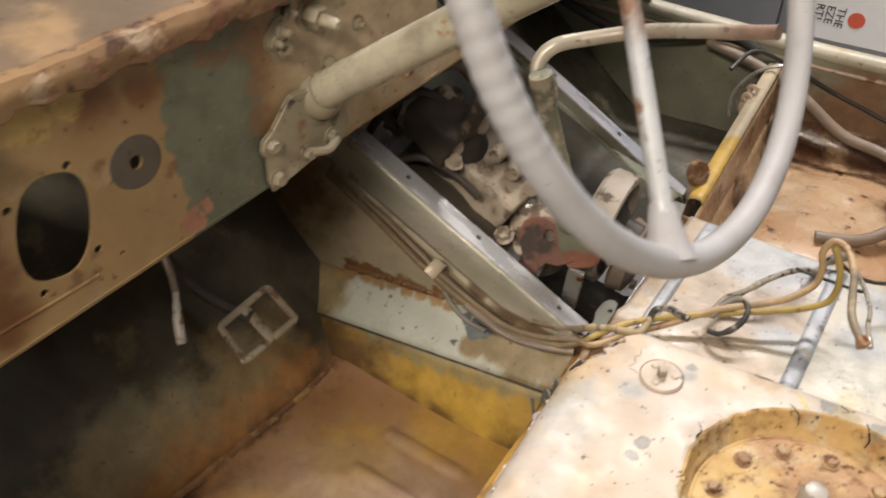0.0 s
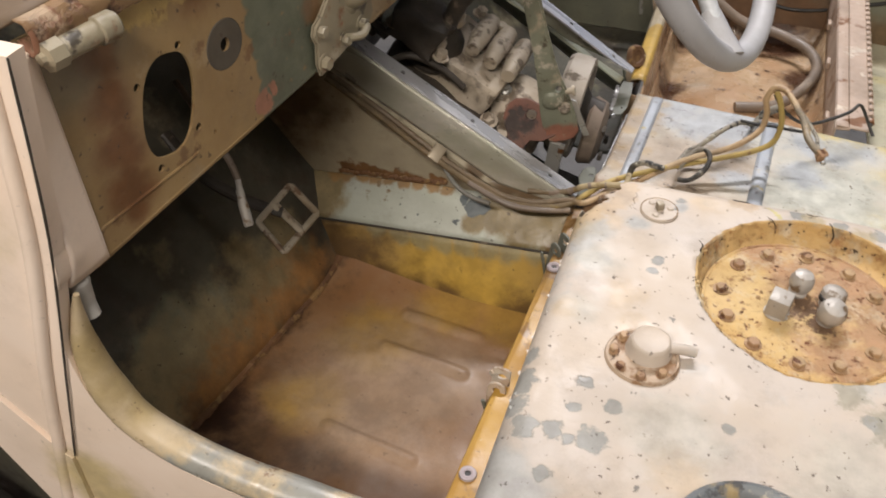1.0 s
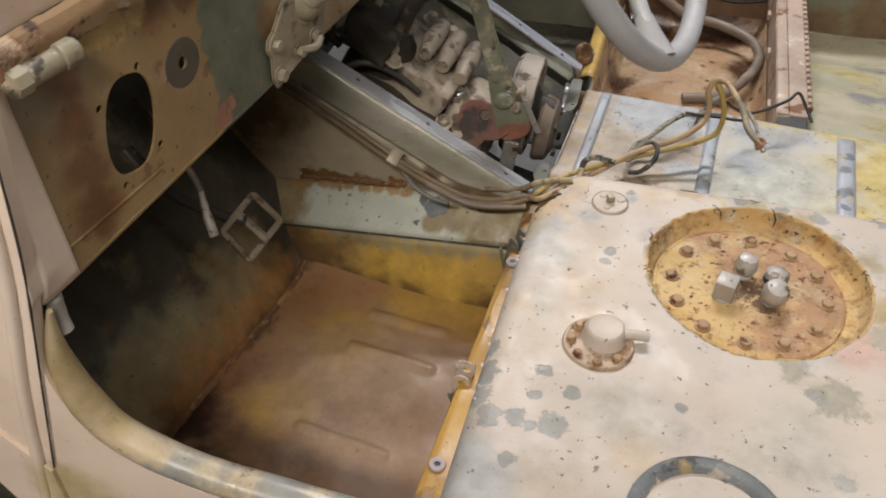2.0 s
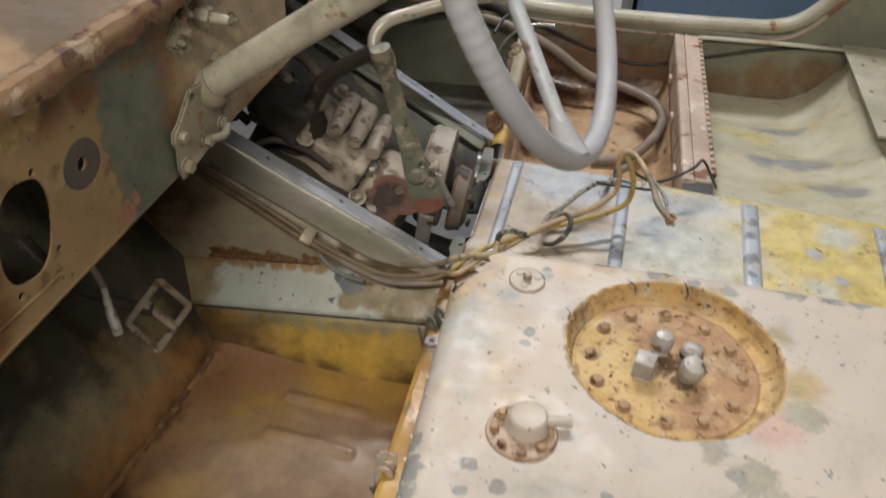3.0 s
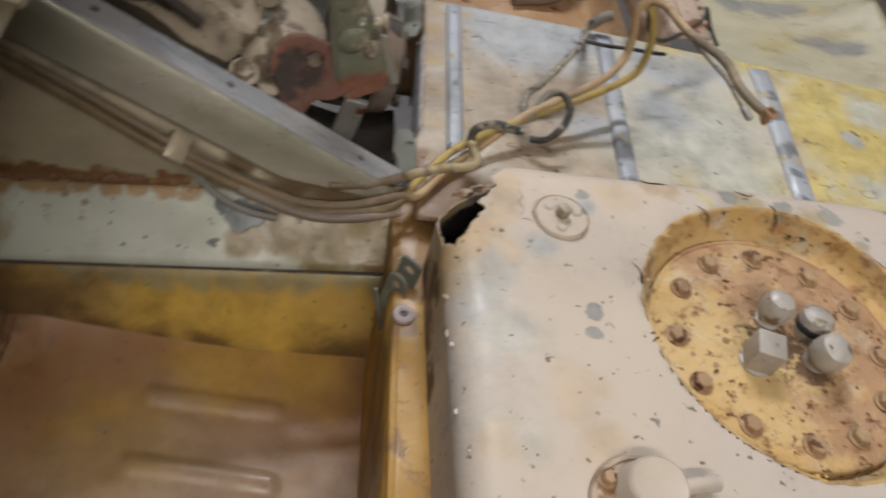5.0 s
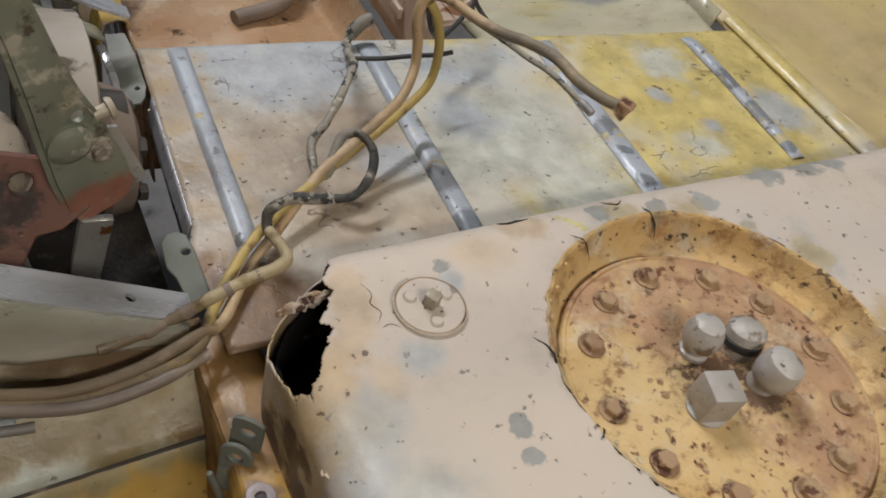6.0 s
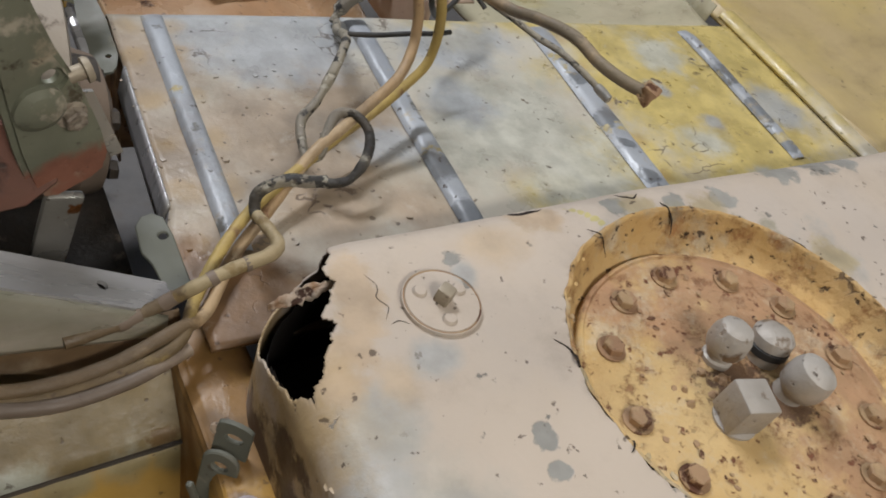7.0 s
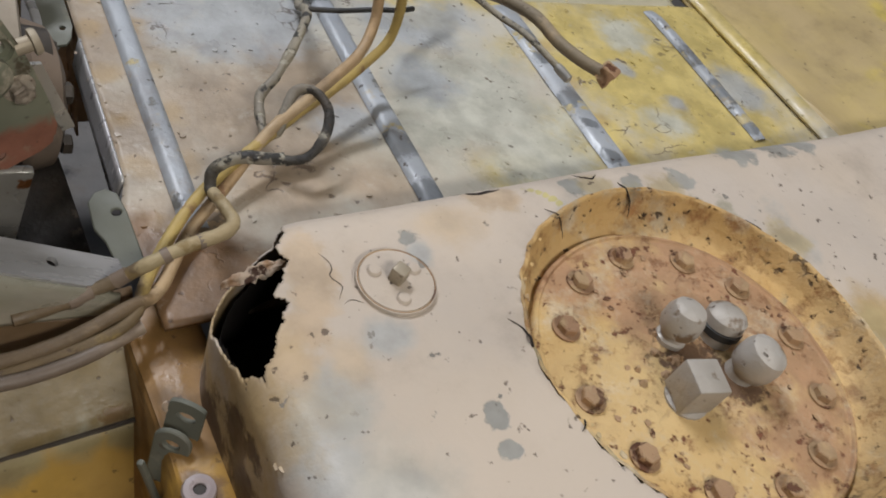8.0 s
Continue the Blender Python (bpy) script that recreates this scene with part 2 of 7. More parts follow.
m_boltrust = paint("rusty_bolt_steel", (0.38, 0.25, 0.14), (0.28, 0.165, 0.095), [dict(col=(0.45, 0.31, 0.17), scale=60, lo=0.5, hi=0.6), dict(col=(0.14, 0.06, 0.03), scale=90, lo=0.56, hi=0.62)], rough=0.7, metal=0.1, bump=0.8)
m_fit = paint("dusty_brass_fittings", (0.42, 0.39, 0.35), (0.31, 0.28, 0.24), [dict(col=(0.50, 0.49, 0.46), scale=30, lo=0.56, hi=0.64, chip=0.1), dict(col=(0.22, 0.15, 0.09), scale=60, lo=0.56, hi=0.66)], rough=0.5, metal=0.2, bump=0.9, specks=0.9)
# near-black stands for the shade inside the tank and its cracks
m_hole = paint("tank_inside_shade", (0.012, 0.008, 0.006), (0.02, 0.012, 0.008), rough=0.95, specks=0.0, grime=0.0)
m_deck = paint("deck_worn_paint", (0.44, 0.40, 0.33), (0.48, 0.46, 0.39), [
    dict(col=(0.56, 0.45, 0.17), at=[(0.30, 0.12, 0, 0.15), (0.38, 0.16, 0, 0.16), (0.33, 0.03, 0, 0.12), (0.10, 0.23, 0, 0.05), (0.2, 0.24, 0, 0.05), (0.17, 0.05, 0, 0.06), (0.08, 0.02, 0, 0.04), (0.15, -0.01, 0, 0.04)], wobble=1.5, scale=18, soft=0.35, chip=0.1),
    dict(col=(0.50, 0.50, 0.43), at=[(0.10, 0.1, 0, 0.09), (0.12, 0.04, 0, 0.07), (0.05, 0.08, 0, 0.05), (0.27, 0.05, 0, 0.03), (0.31, 0.17, 0, 0.035)], wobble=1.9, scale=30, soft=0.4, chip=0.0, amount=0.9),
    dict(col=(0.35, 0.27, 0.19), at=[(-0.17, 0.1, 0, 0.07), (-0.17, 0.2, 0, 0.07), (-0.1, 0.12, 0, 0.075), (-0.17, 0.0, 0, 0.07), (-0.08, 0.05, 0, 0.07), (-0.04, 0.13, 0, 0.06), (-0.03, 0.03, 0, 0.04)], wobble=1.0, scale=22, soft=0.5, amount=0.9, chip=0.0),
    dict(col=(0.37, 0.395, 0.42), at=[(-0.095, 0.235, 0, 0.055), (-0.075, 0.21, 0, 0.06), (-0.03, 0.215, 0, 0.06), (0.112, 0.205, 0, 0.045), (0.075, 0.20, 0, 0.04), (-0.02, 0.09, 0, 0.03), (0.385, 0.085, 0, 0.035), (0.293, 0.07, 0, 0.016), (0.30, 0.00, 0, 0.02), (0.27, 0.13, 0, 0.015), (0.06, 0.13, 0, 0.035)], wobble=2.0, scale=26, soft=0.4, chip=0.05, amount=0.8),
    dict(col=(0.40, 0.26, 0.09), at=[(x - 0.012 * (1 - v) + side, 0.01 + 0.23 * v, 0, 0.012) for x, side in ((-0.153, 0.020), (-0.153, -0.012), (0.186, 0.022)) for v in (0.05, 0.25, 0.45, 0.65, 0.85, 1.0)], wobble=1.4, scale=40, soft=0.4, chip=0.0, amount=0.45),
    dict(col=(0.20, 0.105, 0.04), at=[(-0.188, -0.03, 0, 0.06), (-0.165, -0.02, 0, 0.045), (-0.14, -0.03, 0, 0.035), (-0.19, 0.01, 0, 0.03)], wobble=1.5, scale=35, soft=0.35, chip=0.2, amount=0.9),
    dict(col=(0.55, 0.50, 0.42), scale=40, lo=0.56, hi=0.70, amount=0.5, chip=0.0, nr=0.75),
    dict(col=(0.25, 0.18, 0.12), scale=30, lo=0.60, hi=0.74, amount=0.6, chip=0.1, nr=0.75),
    dict(col=(0.18, 0.14, 0.10), scale=34, lo=0.675, hi=0.70, chip=0.7)], rough=0.42, bump=0.5, specks=0.7, cracks=0.7)
m_rib = paint("blue_grey_rib", (0.37, 0.395, 0.425), (0.29, 0.31, 0.335), [dict(col=(0.17, 0.185, 0.20), at=[(0.176, 0.02, 0.004, 0.012), (0.180, 0.06, 0.004, 0.010), (0.182, 0.09, 0.004, 0.013), (0.186, 0.14, 0.004, 0.010), (0.19, 0.17, 0.004, 0.014), (0.352, 0.03, 0.004, 0.012), (0.355, 0.08, 0.004, 0.02), (0.358, 0.13, 0.004, 0.02), (0.005, 0.01, 0.004, 0.02), (0.002, 0.06, 0.004, 0.02)], wobble=1.8, scale=60, soft=0.15, amount=0.85, chip=0.4), dict(col=(0.42, 0.34, 0.20), scale=38, lo=0.54, hi=0.66, amount=0.6, nr=0.75, chip=0.1), dict(col=(0.45, 0.38, 0.20), scale=30, lo=0.6, hi=0.66), dict(col=(0.20, 0.20, 0.19), scale=45, lo=0.6, hi=0.66)], rough=0.5, metal=0.1, bump=0.7, specks=0.8, grime=0.5)
m_floor = paint("floor_rust_brown", (0.24, 0.12, 0.05), (0.30, 0.17, 0.08), [dict(col=(0.14, 0.075, 0.035), scale=7, lo=0.5, hi=0.64, amount=0.7, nr=0.7, chip=0.1),
    dict(col=(0.42, 0.25, 0.05), at=[(-0.40, -0.2, -0.152, 0.07), (-0.33, -0.10, -0.152, 0.06), (-0.45, -0.30, -0.152, 0.05), (-0.26, -0.1, -0.16, 0.06)], wobble=1.5, scale=14, soft=0.4, amount=0.8, chip=0.1),
    dict(col=(0.38, 0.28, 0.20), at=[(-0.36, -0.26, -0.152, 0.14), (-0.28, -0.22, -0.152, 0.08)], wobble=1.5, scale=16, soft=0.5, amount=0.7, chip=0.0),
    dict(col=DRUST, at=[(-0.52, -0.06, -0.16, 0.06), (-0.54, -0.2, -0.16, 0.05), (-0.55, -0.36, -0.16, 0.07), (-0.50, -0.44, -0.16, 0.07), (-0.4, -0.45, -0.16, 0.05)], wobble=1.5, scale=30, soft=0.3)], rough=0.45, bump=0.25, specks=0.3, grime=0.3)
# grimy green, set darker to carry the shade under the dash
m_toe = paint("grimy_shaded_green", (0.085, 0.08, 0.056), (0.05, 0.046, 0.034), [
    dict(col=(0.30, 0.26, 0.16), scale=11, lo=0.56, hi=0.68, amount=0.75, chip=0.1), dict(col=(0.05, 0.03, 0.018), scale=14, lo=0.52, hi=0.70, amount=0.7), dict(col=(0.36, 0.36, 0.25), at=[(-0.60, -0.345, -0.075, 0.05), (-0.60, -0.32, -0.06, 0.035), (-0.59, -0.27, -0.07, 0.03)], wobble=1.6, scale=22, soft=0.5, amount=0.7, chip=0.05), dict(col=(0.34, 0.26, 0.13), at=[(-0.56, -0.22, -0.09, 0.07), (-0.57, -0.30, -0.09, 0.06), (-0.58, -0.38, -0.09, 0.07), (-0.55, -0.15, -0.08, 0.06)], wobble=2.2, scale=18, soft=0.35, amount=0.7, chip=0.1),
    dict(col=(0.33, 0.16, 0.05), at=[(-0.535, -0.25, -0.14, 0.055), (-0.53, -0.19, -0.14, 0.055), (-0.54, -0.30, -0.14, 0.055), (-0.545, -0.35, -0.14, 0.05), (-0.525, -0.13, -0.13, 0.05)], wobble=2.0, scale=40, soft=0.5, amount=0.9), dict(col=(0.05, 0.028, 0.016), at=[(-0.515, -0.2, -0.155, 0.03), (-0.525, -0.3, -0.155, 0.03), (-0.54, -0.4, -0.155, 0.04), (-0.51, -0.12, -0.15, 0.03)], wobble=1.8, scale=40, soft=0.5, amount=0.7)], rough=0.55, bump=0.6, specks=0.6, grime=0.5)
m_step = paint("tunnel_step_ochre", (0.42, 0.27, 0.07), (0.33, 0.21, 0.06), [dict(col=(0.24, 0.20, 0.11), scale=10, lo=0.52, hi=0.66, amount=0.6), dict(col=(0.55, 0.35, 0.06), at=[(-0.33, -0.08, -0.12, 0.06), (-0.28, -0.08, -0.12, 0.06), (-0.38, -0.08, -0.11, 0.04)], wobble=1.3, scale=16, soft=0.4, amount=0.8, chip=0.05), dict(col=(0.26, 0.25, 0.15), at=[(-0.45 + 0.03 * k, -0.07, -0.080 + 0.003 * k, 0.022) for k in range(9)], wobble=1.4, scale=30, soft=0.3, amount=0.7), dict(col=(0.09, 0.045, 0.02), at=[(-0.5, -0.085, -0.13, 0.09), (-0.44, -0.085, -0.145, 0.04), (-0.57, -0.085, -0.1, 0.09), (-0.40, -0.09, -0.15, 0.03), (-0.35, -0.09, -0.155, 0.03), (-0.24, -0.085, -0.15, 0.05)], wobble=1.8, scale=26, soft=0.5, amount=0.85)], rough=0.5, bump=0.4, grime=0.35)
m_band = paint("tunnel_side_bluegrey", (0.45, 0.47, 0.41), (0.38, 0.40, 0.33), [dict(col=(0.25, 0.19, 0.09), at=[(-0.30, -0.045, -0.03, 0.04), (-0.26, -0.045, -0.03, 0.055), (-0.21, -0.045, -0.025, 0.065), (-0.325, -0.055, -0.05, 0.022), (-0.54, -0.05, -0.05, 0.05)], wobble=0.8, scale=30, soft=0.2), dict(col=(0.32, 0.18, 0.06), at=[(-0.53 + 0.02 * k, -0.0255, -0.036 + 0.0022 * k, 0.013) for k in range(9)], wobble=1.6, scale=60, soft=0.25, amount=0.9), dict(col=(0.11, 0.13, 0.135), at=[(-0.330, -0.036, -0.032, 0.017), (-0.345, -0.032, -0.028, 0.012), (-0.315, -0.038, -0.032, 0.014), (-0.347, -0.052, -0.052, 0.010), (-0.40, -0.05, -0.05, 0.005), (-0.43, -0.045, -0.05, 0.004)], wobble=1.2, scale=50), dict(col=(0.20, 0.13, 0.06), scale=28, lo=0.62, hi=0.68)], rough=0.5, bump=0.35, specks=0.7)
m_scab = paint("flaking_rust_ochre", (0.19, 0.095, 0.04), (0.12, 0.06, 0.03), [dict(col=(0.30, 0.18, 0.07), scale=60, lo=0.52, hi=0.6)], rough=0.85, bump=0.9)
m_cover = paint("tunnel_cover_beige", (0.42, 0.37, 0.26), (0.32, 0.28, 0.20), [
    # brown at both ends, deepened to paint in shade below dash and wires
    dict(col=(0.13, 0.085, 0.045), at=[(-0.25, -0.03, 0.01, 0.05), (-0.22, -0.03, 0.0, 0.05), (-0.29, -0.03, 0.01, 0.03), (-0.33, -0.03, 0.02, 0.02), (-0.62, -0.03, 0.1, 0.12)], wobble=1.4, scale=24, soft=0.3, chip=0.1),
    dict(col=(0.21, 0.105, 0.04), at=[(-0.52 + 0.15 * ((k * 0.618) % 1.0), -0.0255, -0.028 + 0.010 * ((k * 0.618) % 1.0) + 0.010 * ((k * 0.37) % 1.0), 0.008 + 0.010 * ((k * 0.77) % 1.0)) for k in range(19)], wobble=2.2, scale=70, soft=0.2, chip=0.9),
    dict(col=(0.16, 0.13, 0.09), scale=14, lo=0.58, hi=0.70, amount=0.7)], rough=0.55, bump=0.4)
m_rail = paint("worn_steel_rail", (0.55, 0.54, 0.56), (0.46, 0.46, 0.46), [dict(col=(0.24, 0.24, 0.19), scale=10, lo=0.6, hi=0.7, chip=0.1)], rough=0.36, metal=0.45, bump=0.25, stretch=(0.35, 2.0, 0.6), grime=0.3, specks=0.4)
m_railside = paint("rail_side_green_grey", (0.38, 0.37, 0.29), (0.28, 0.28, 0.21), [dict(col=(0.52, 0.49, 0.42), scale=9, lo=0.56, hi=0.68, chip=0.1)], rough=0.33, metal=0.3, bump=0.3, stretch=(0.35, 2.0, 0.6))
m_dash = paint("dash_tan_paint", (0.34, 0.23, 0.105), (0.27, 0.175, 0.08), [
    dict(col=(0.20, 0.165, 0.10), at=[(-0.475, -0.49, 0.39, 0.05), (-0.47, -0.45, 0.40, 0.03)], wobble=0.8, scale=18, soft=0.4, amount=0.8, chip=0.0),
    dict(col=(0.135, 0.15, 0.105), at=[(-0.445 + 0.17 * 0.02 * a, -0.298 + 0.02 * a, 0.25 + 0.022 * c, 0.021) for a in range(4) for c in range(9)], wobble=0.55, scale=26, soft=0.10, chip=0.1),
    dict(col=(0.17, 0.065, 0.02), at=[(-0.473, -0.461 + 0.004 * math.sin(c * 2.1), 0.25 + 0.012 * c, 0.014 + 0.006 * (c % 3)) for c in range(14)] + [(-0.46, -0.36, 0.39, 0.03), (-0.45, -0.33, 0.385, 0.02)], wobble=0.9, scale=22, soft=0.45, amount=0.9, chip=0.05),
    dict(col=(0.21, 0.11, 0.05), at=[(-0.43, -0.225, 0.39, 0.03), (-0.43, -0.23, 0.35, 0.022), (-0.43, -0.235, 0.32, 0.018), (-0.42, -0.2, 0.40, 0.03), (-0.41, -0.14, 0.40, 0.025)], wobble=1.4, scale=30, soft=0.35, amount=0.8, chip=0.1),
    dict(col=(0.42, 0.20, 0.13), at=[(-0.445, -0.31, 0.262, 0.016), (-0.44, -0.295, 0.27, 0.01)], wobble=1.2, scale=60, soft=0.1),
    dict(col=(0.42, 0.27, 0.09), at=[(-0.40, -0.034, 0.38, 0.026), (-0.40, -0.034, 0.345, 0.024), (-0.40, -0.034, 0.31, 0.022)], wobble=0.9, scale=30, soft=0.2, chip=0.1),
    dict(col=(0.55, 0.38, 0.13), at=[(-0.465, -0.42, 0.40, 0.03), (-0.46, -0.38, 0.40, 0.02)], wobble=1.5, scale=40, soft=0.15),
    dict(col=(0.48, 0.38, 0.26), at=[(-0.41, -0.12, 0.36, 0.12), (-0.4, -0.02, 0.34, 0.1)], wobble=0.8, scale=20, soft=0.3, chip=0.05)    , dict(col=(0.20, 0.10, 0.045), scale=26, lo=0.60, hi=0.67, amount=0.8), dict(col=(0.47, 0.36, 0.22), scale=16, lo=0.62, hi=0.70, amount=0.6, chip=0.1)], rough=0.5, bump=0.35, specks=0.7)
m_lip = paint("rusted_edge", (0.24, 0.145, 0.07), (0.17, 0.095, 0.045), [dict(col=(0.22, 0.10, 0.055), scale=30, lo=0.55, hi=0.61, chip=0.8), dict(col=DRUST, scale=30, lo=0.58, hi=0.65), dict(col=(0.44, 0.32, 0.21), scale=22, lo=0.58, hi=0.66)], rough=0.75, bump=0.8)
m_cowl = paint("cowl_dusty_brown", (0.15, 0.10, 0.06), (0.11, 0.08, 0.052), [dict(col=(0.27, 0.175, 0.09), scale=8, lo=0.55, hi=0.66), dict(col=DRUST, scale=30, lo=0.64, hi=0.68)], rough=0.8, bump=0.4)
m_outer = paint("body_side_cream", (0.86, 0.72, 0.60), (0.83, 0.68, 0.55), [dict(col=(0.58, 0.46, 0.20), at=[(-0.56, -0.555, 0.30, 0.06), (-0.50, -0.555, 0.38, 0.03), (-0.52, -0.555, 0.0, 0.05), (-0.5, -0.55, -0.03, 0.05)], wobble=1.2, scale=20, soft=0.4, amount=0.8, chip=0.05)], rough=0.45, bump=0.15, specks=0.2, grime=0.12)
m_sill = paint("sill_scuffed_paint", (0.56, 0.45, 0.30), (0.47, 0.37, 0.22), [dict(col=(0.40, 0.30, 0.13), at=[(-0.49, -0.535, 0.17, 0.04), (-0.485, -0.535, 0.13, 0.035), (-0.465, -0.532, 0.10, 0.03)], wobble=1.4, scale=30, soft=0.4, amount=0.75, chip=0.1), dict(col=(0.25, 0.28, 0.28), at=[(-0.43, -0.548, 0.06, 0.03), (-0.40, -0.548, 0.05, 0.04), (-0.36, -0.54, 0.05, 0.03), (-0.31, -0.54, 0.05, 0.04), (-0.25, -0.54, 0.05, 0.04), (-0.18, -0.54, 0.05, 0.04)], wobble=1.7, scale=38, soft=0.3, amount=0.8, chip=0.4), dict(col=(0.28, 0.18, 0.10), scale=40, lo=0.62, hi=0.67)], rough=0.4, bump=0.35)
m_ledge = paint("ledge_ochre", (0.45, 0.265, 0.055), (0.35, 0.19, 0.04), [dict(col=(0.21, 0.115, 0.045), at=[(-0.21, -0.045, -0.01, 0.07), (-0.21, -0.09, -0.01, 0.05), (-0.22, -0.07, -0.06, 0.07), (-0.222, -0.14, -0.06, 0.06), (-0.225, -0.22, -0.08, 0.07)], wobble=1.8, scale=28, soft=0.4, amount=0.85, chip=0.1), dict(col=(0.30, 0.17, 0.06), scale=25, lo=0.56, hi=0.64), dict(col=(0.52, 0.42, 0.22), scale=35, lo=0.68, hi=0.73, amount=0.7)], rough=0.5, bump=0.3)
m_farwall = paint("far_side_olive", (0.20, 0.20, 0.14), (0.15, 0.15, 0.11), [dict(col=(0.17, 0.095, 0.05), at=[(-0.05, 0.77, -0.1, 0.13), (0.06, 0.77, -0.1, 0.1), (-0.15, 0.77, -0.1, 0.08)], wobble=1.3, scale=20, soft=0.3), dict(col=(0.17, 0.11, 0.055), at=[(0.2, 0.77, -0.11, 0.07), (0.3, 0.77, -0.09, 0.08), (0.38, 0.77, -0.06, 0.06)], wobble=1.0, scale=18, soft=0.3)], rough=0.6, bump=0.3, specks=0.6)
m_farlip = paint("far_sill_pale", (0.38, 0.35, 0.27), (0.29, 0.27, 0.20), [dict(col=(0.34, 0.25, 0.12), scale=14, lo=0.54, hi=0.68, amount=0.7, chip=0.1), dict(col=RUST, scale=18, lo=0.64, hi=0.7)], rough=0.45, bump=0.25)
m_well = paint("well_rusty_wet", (0.34, 0.20, 0.105), (0.40, 0.28, 0.17), [dict(col=DRUST, scale=32, lo=0.60, hi=0.68), dict(col=(0.46, 0.36, 0.26), scale=10, lo=0.58, hi=0.7, chip=0.0), dict(col=DRUST, at=[(-0.12, 0.72, -0.13, 0.1), (0.02, 0.74, -0.12, 0.08), (0.08, 0.6, -0.12, 0.05), (-0.17, 0.5, -0.13, 0.06)], wobble=1.4, scale=30, soft=0.3)], rough=0.28, bump=0.5, specks=0.6)
m_trough = paint("seat_pan_yellow_olive", (0.42, 0.38, 0.27), (0.36, 0.34, 0.24), [dict(col=(0.50, 0.42, 0.18), scale=6, lo=0.54, hi=0.70, chip=0.0), dict(col=(0.29, 0.29, 0.26), scale=9, lo=0.62, hi=0.67, seed=77.0, amount=0.5, chip=0.1), dict(col=(0.25, 0.25, 0.245), at=[(0.339, 0.345, -0.04, 0.035), (0.31, 0.352, -0.04, 0.022), (0.37, 0.34, -0.03, 0.03), (0.25, 0.442, -0.06, 0.035), (0.29, 0.448, -0.06, 0.04), (0.33, 0.455, -0.06, 0.035), (0.28, 0.62, -0.09, 0.04), (0.32, 0.625, -0.09, 0.04)], wobble=1.6, scale=26, soft=0.25, amount=0.85, chip=0.1)], rough=0.42, bump=0.2, stretch=(0.8, 1.25, 1.0))
m_hinge = paint("hinge_strip_pinkish", (0.41, 0.31, 0.24), (0.33, 0.25, 0.19), [dict(col=RUST, scale=20, lo=0.58, hi=0.64), dict(col=(0.60, 0.52, 0.42), scale=25, lo=0.6, hi=0.66)], rough=0.55, bump=0.4)
m_rear = paint("rear_panel_ochre", (0.40, 0.31, 0.16), (0.46, 0.36, 0.16), [dict(col=(0.58, 0.46, 0.12), scale=5, lo=0.58, hi=0.66), dict(col=(0.15, 0.16, 0.12), scale=4, lo=0.62, hi=0.68, seed=55.0)], rough=0.55, bump=0.25)
m_cast = paint("gearbox_dusty_alloy", (0.47, 0.40, 0.32), (0.36, 0.30, 0.22), [dict(col=(0.075, 0.055, 0.04), scale=16, lo=0.52, hi=0.66, amount=0.9), dict(col=(0.17, 0.13, 0.09), scale=40, lo=0.52, hi=0.62), dict(col=(0.46, 0.40, 0.32), scale=25, lo=0.6, hi=0.68)], rough=0.6, bump=0.9, metal=0.1, specks=0.8)
# oily near-black that also holds the shade under dash and in the opening
m_castdark = paint("shaded_dark_metal", (0.03, 0.025, 0.02), (0.05, 0.04, 0.03), [dict(col=(0.22, 0.17, 0.12), scale=24, lo=0.62, hi=0.7)], rough=0.6, bump=0.8)
m_red = paint("red_primer_bracket", (0.19, 0.08, 0.055), (0.15, 0.075, 0.055), [dict(col=(0.34, 0.26, 0.19), scale=24, lo=0.57, hi=0.65), dict(col=(0.05, 0.035, 0.03), scale=18, lo=0.55, hi=0.64)], rough=0.6, bump=0.6)
m_lever = paint("lever_olive_dust", (0.21, 0.22, 0.16), (0.15, 0.155, 0.11), [dict(col=(0.46, 0.42, 0.33), scale=28, lo=0.55, hi=0.62), dict(col=(0.09, 0.075, 0.05), scale=45, lo=0.57, hi=0.64), dict(col=(0.30, 0.13, 0.085), at=[(-0.252, 0.045, 0.045, 0.028), (-0.232, 0.05, 0.045, 0.026)], wobble=0.8, scale=40, soft=0.15), dict(col=(0.42, 0.36, 0.26), scale=20, lo=0.55, hi=0.65)], rough=0.5, bump=0.4, metal=0.1)
m_bracket = paint("bracket_green_grey", (0.12, 0.125, 0.10), (0.085, 0.09, 0.07), [dict(col=(0.24, 0.23, 0.18), scale=30, lo=0.6, hi=0.7)], rough=0.6, metal=0.0, bump=0.35)
m_levertop = paint("lever_rod_worn", (0.45, 0.42, 0.34), (0.40, 0.34, 0.27), [dict(col=(0.33, 0.22, 0.17), at=[(-0.12, 0.06, 0.35, 0.05)], wobble=1.0, scale=20, soft=0.4), dict(col=(0.14, 0.14, 0.10), scale=25, lo=0.62, hi=0.68)], rough=0.4, bump=0.3, metal=0.2)
m_column = paint("column_cream_grey", (0.40, 0.37, 0.28), (0.32, 0.30, 0.22), [dict(col=(0.22, 0.21, 0.15), scale=12, lo=0.52, hi=0.66, amount=0.7, chip=0.1), dict(col=(0.17, 0.17, 0.14), scale=22, lo=0.63, hi=0.68), dict(col=(0.30, 0.18, 0.09), scale=35, lo=0.65, hi=0.7)], rough=0.35, bump=0.25)
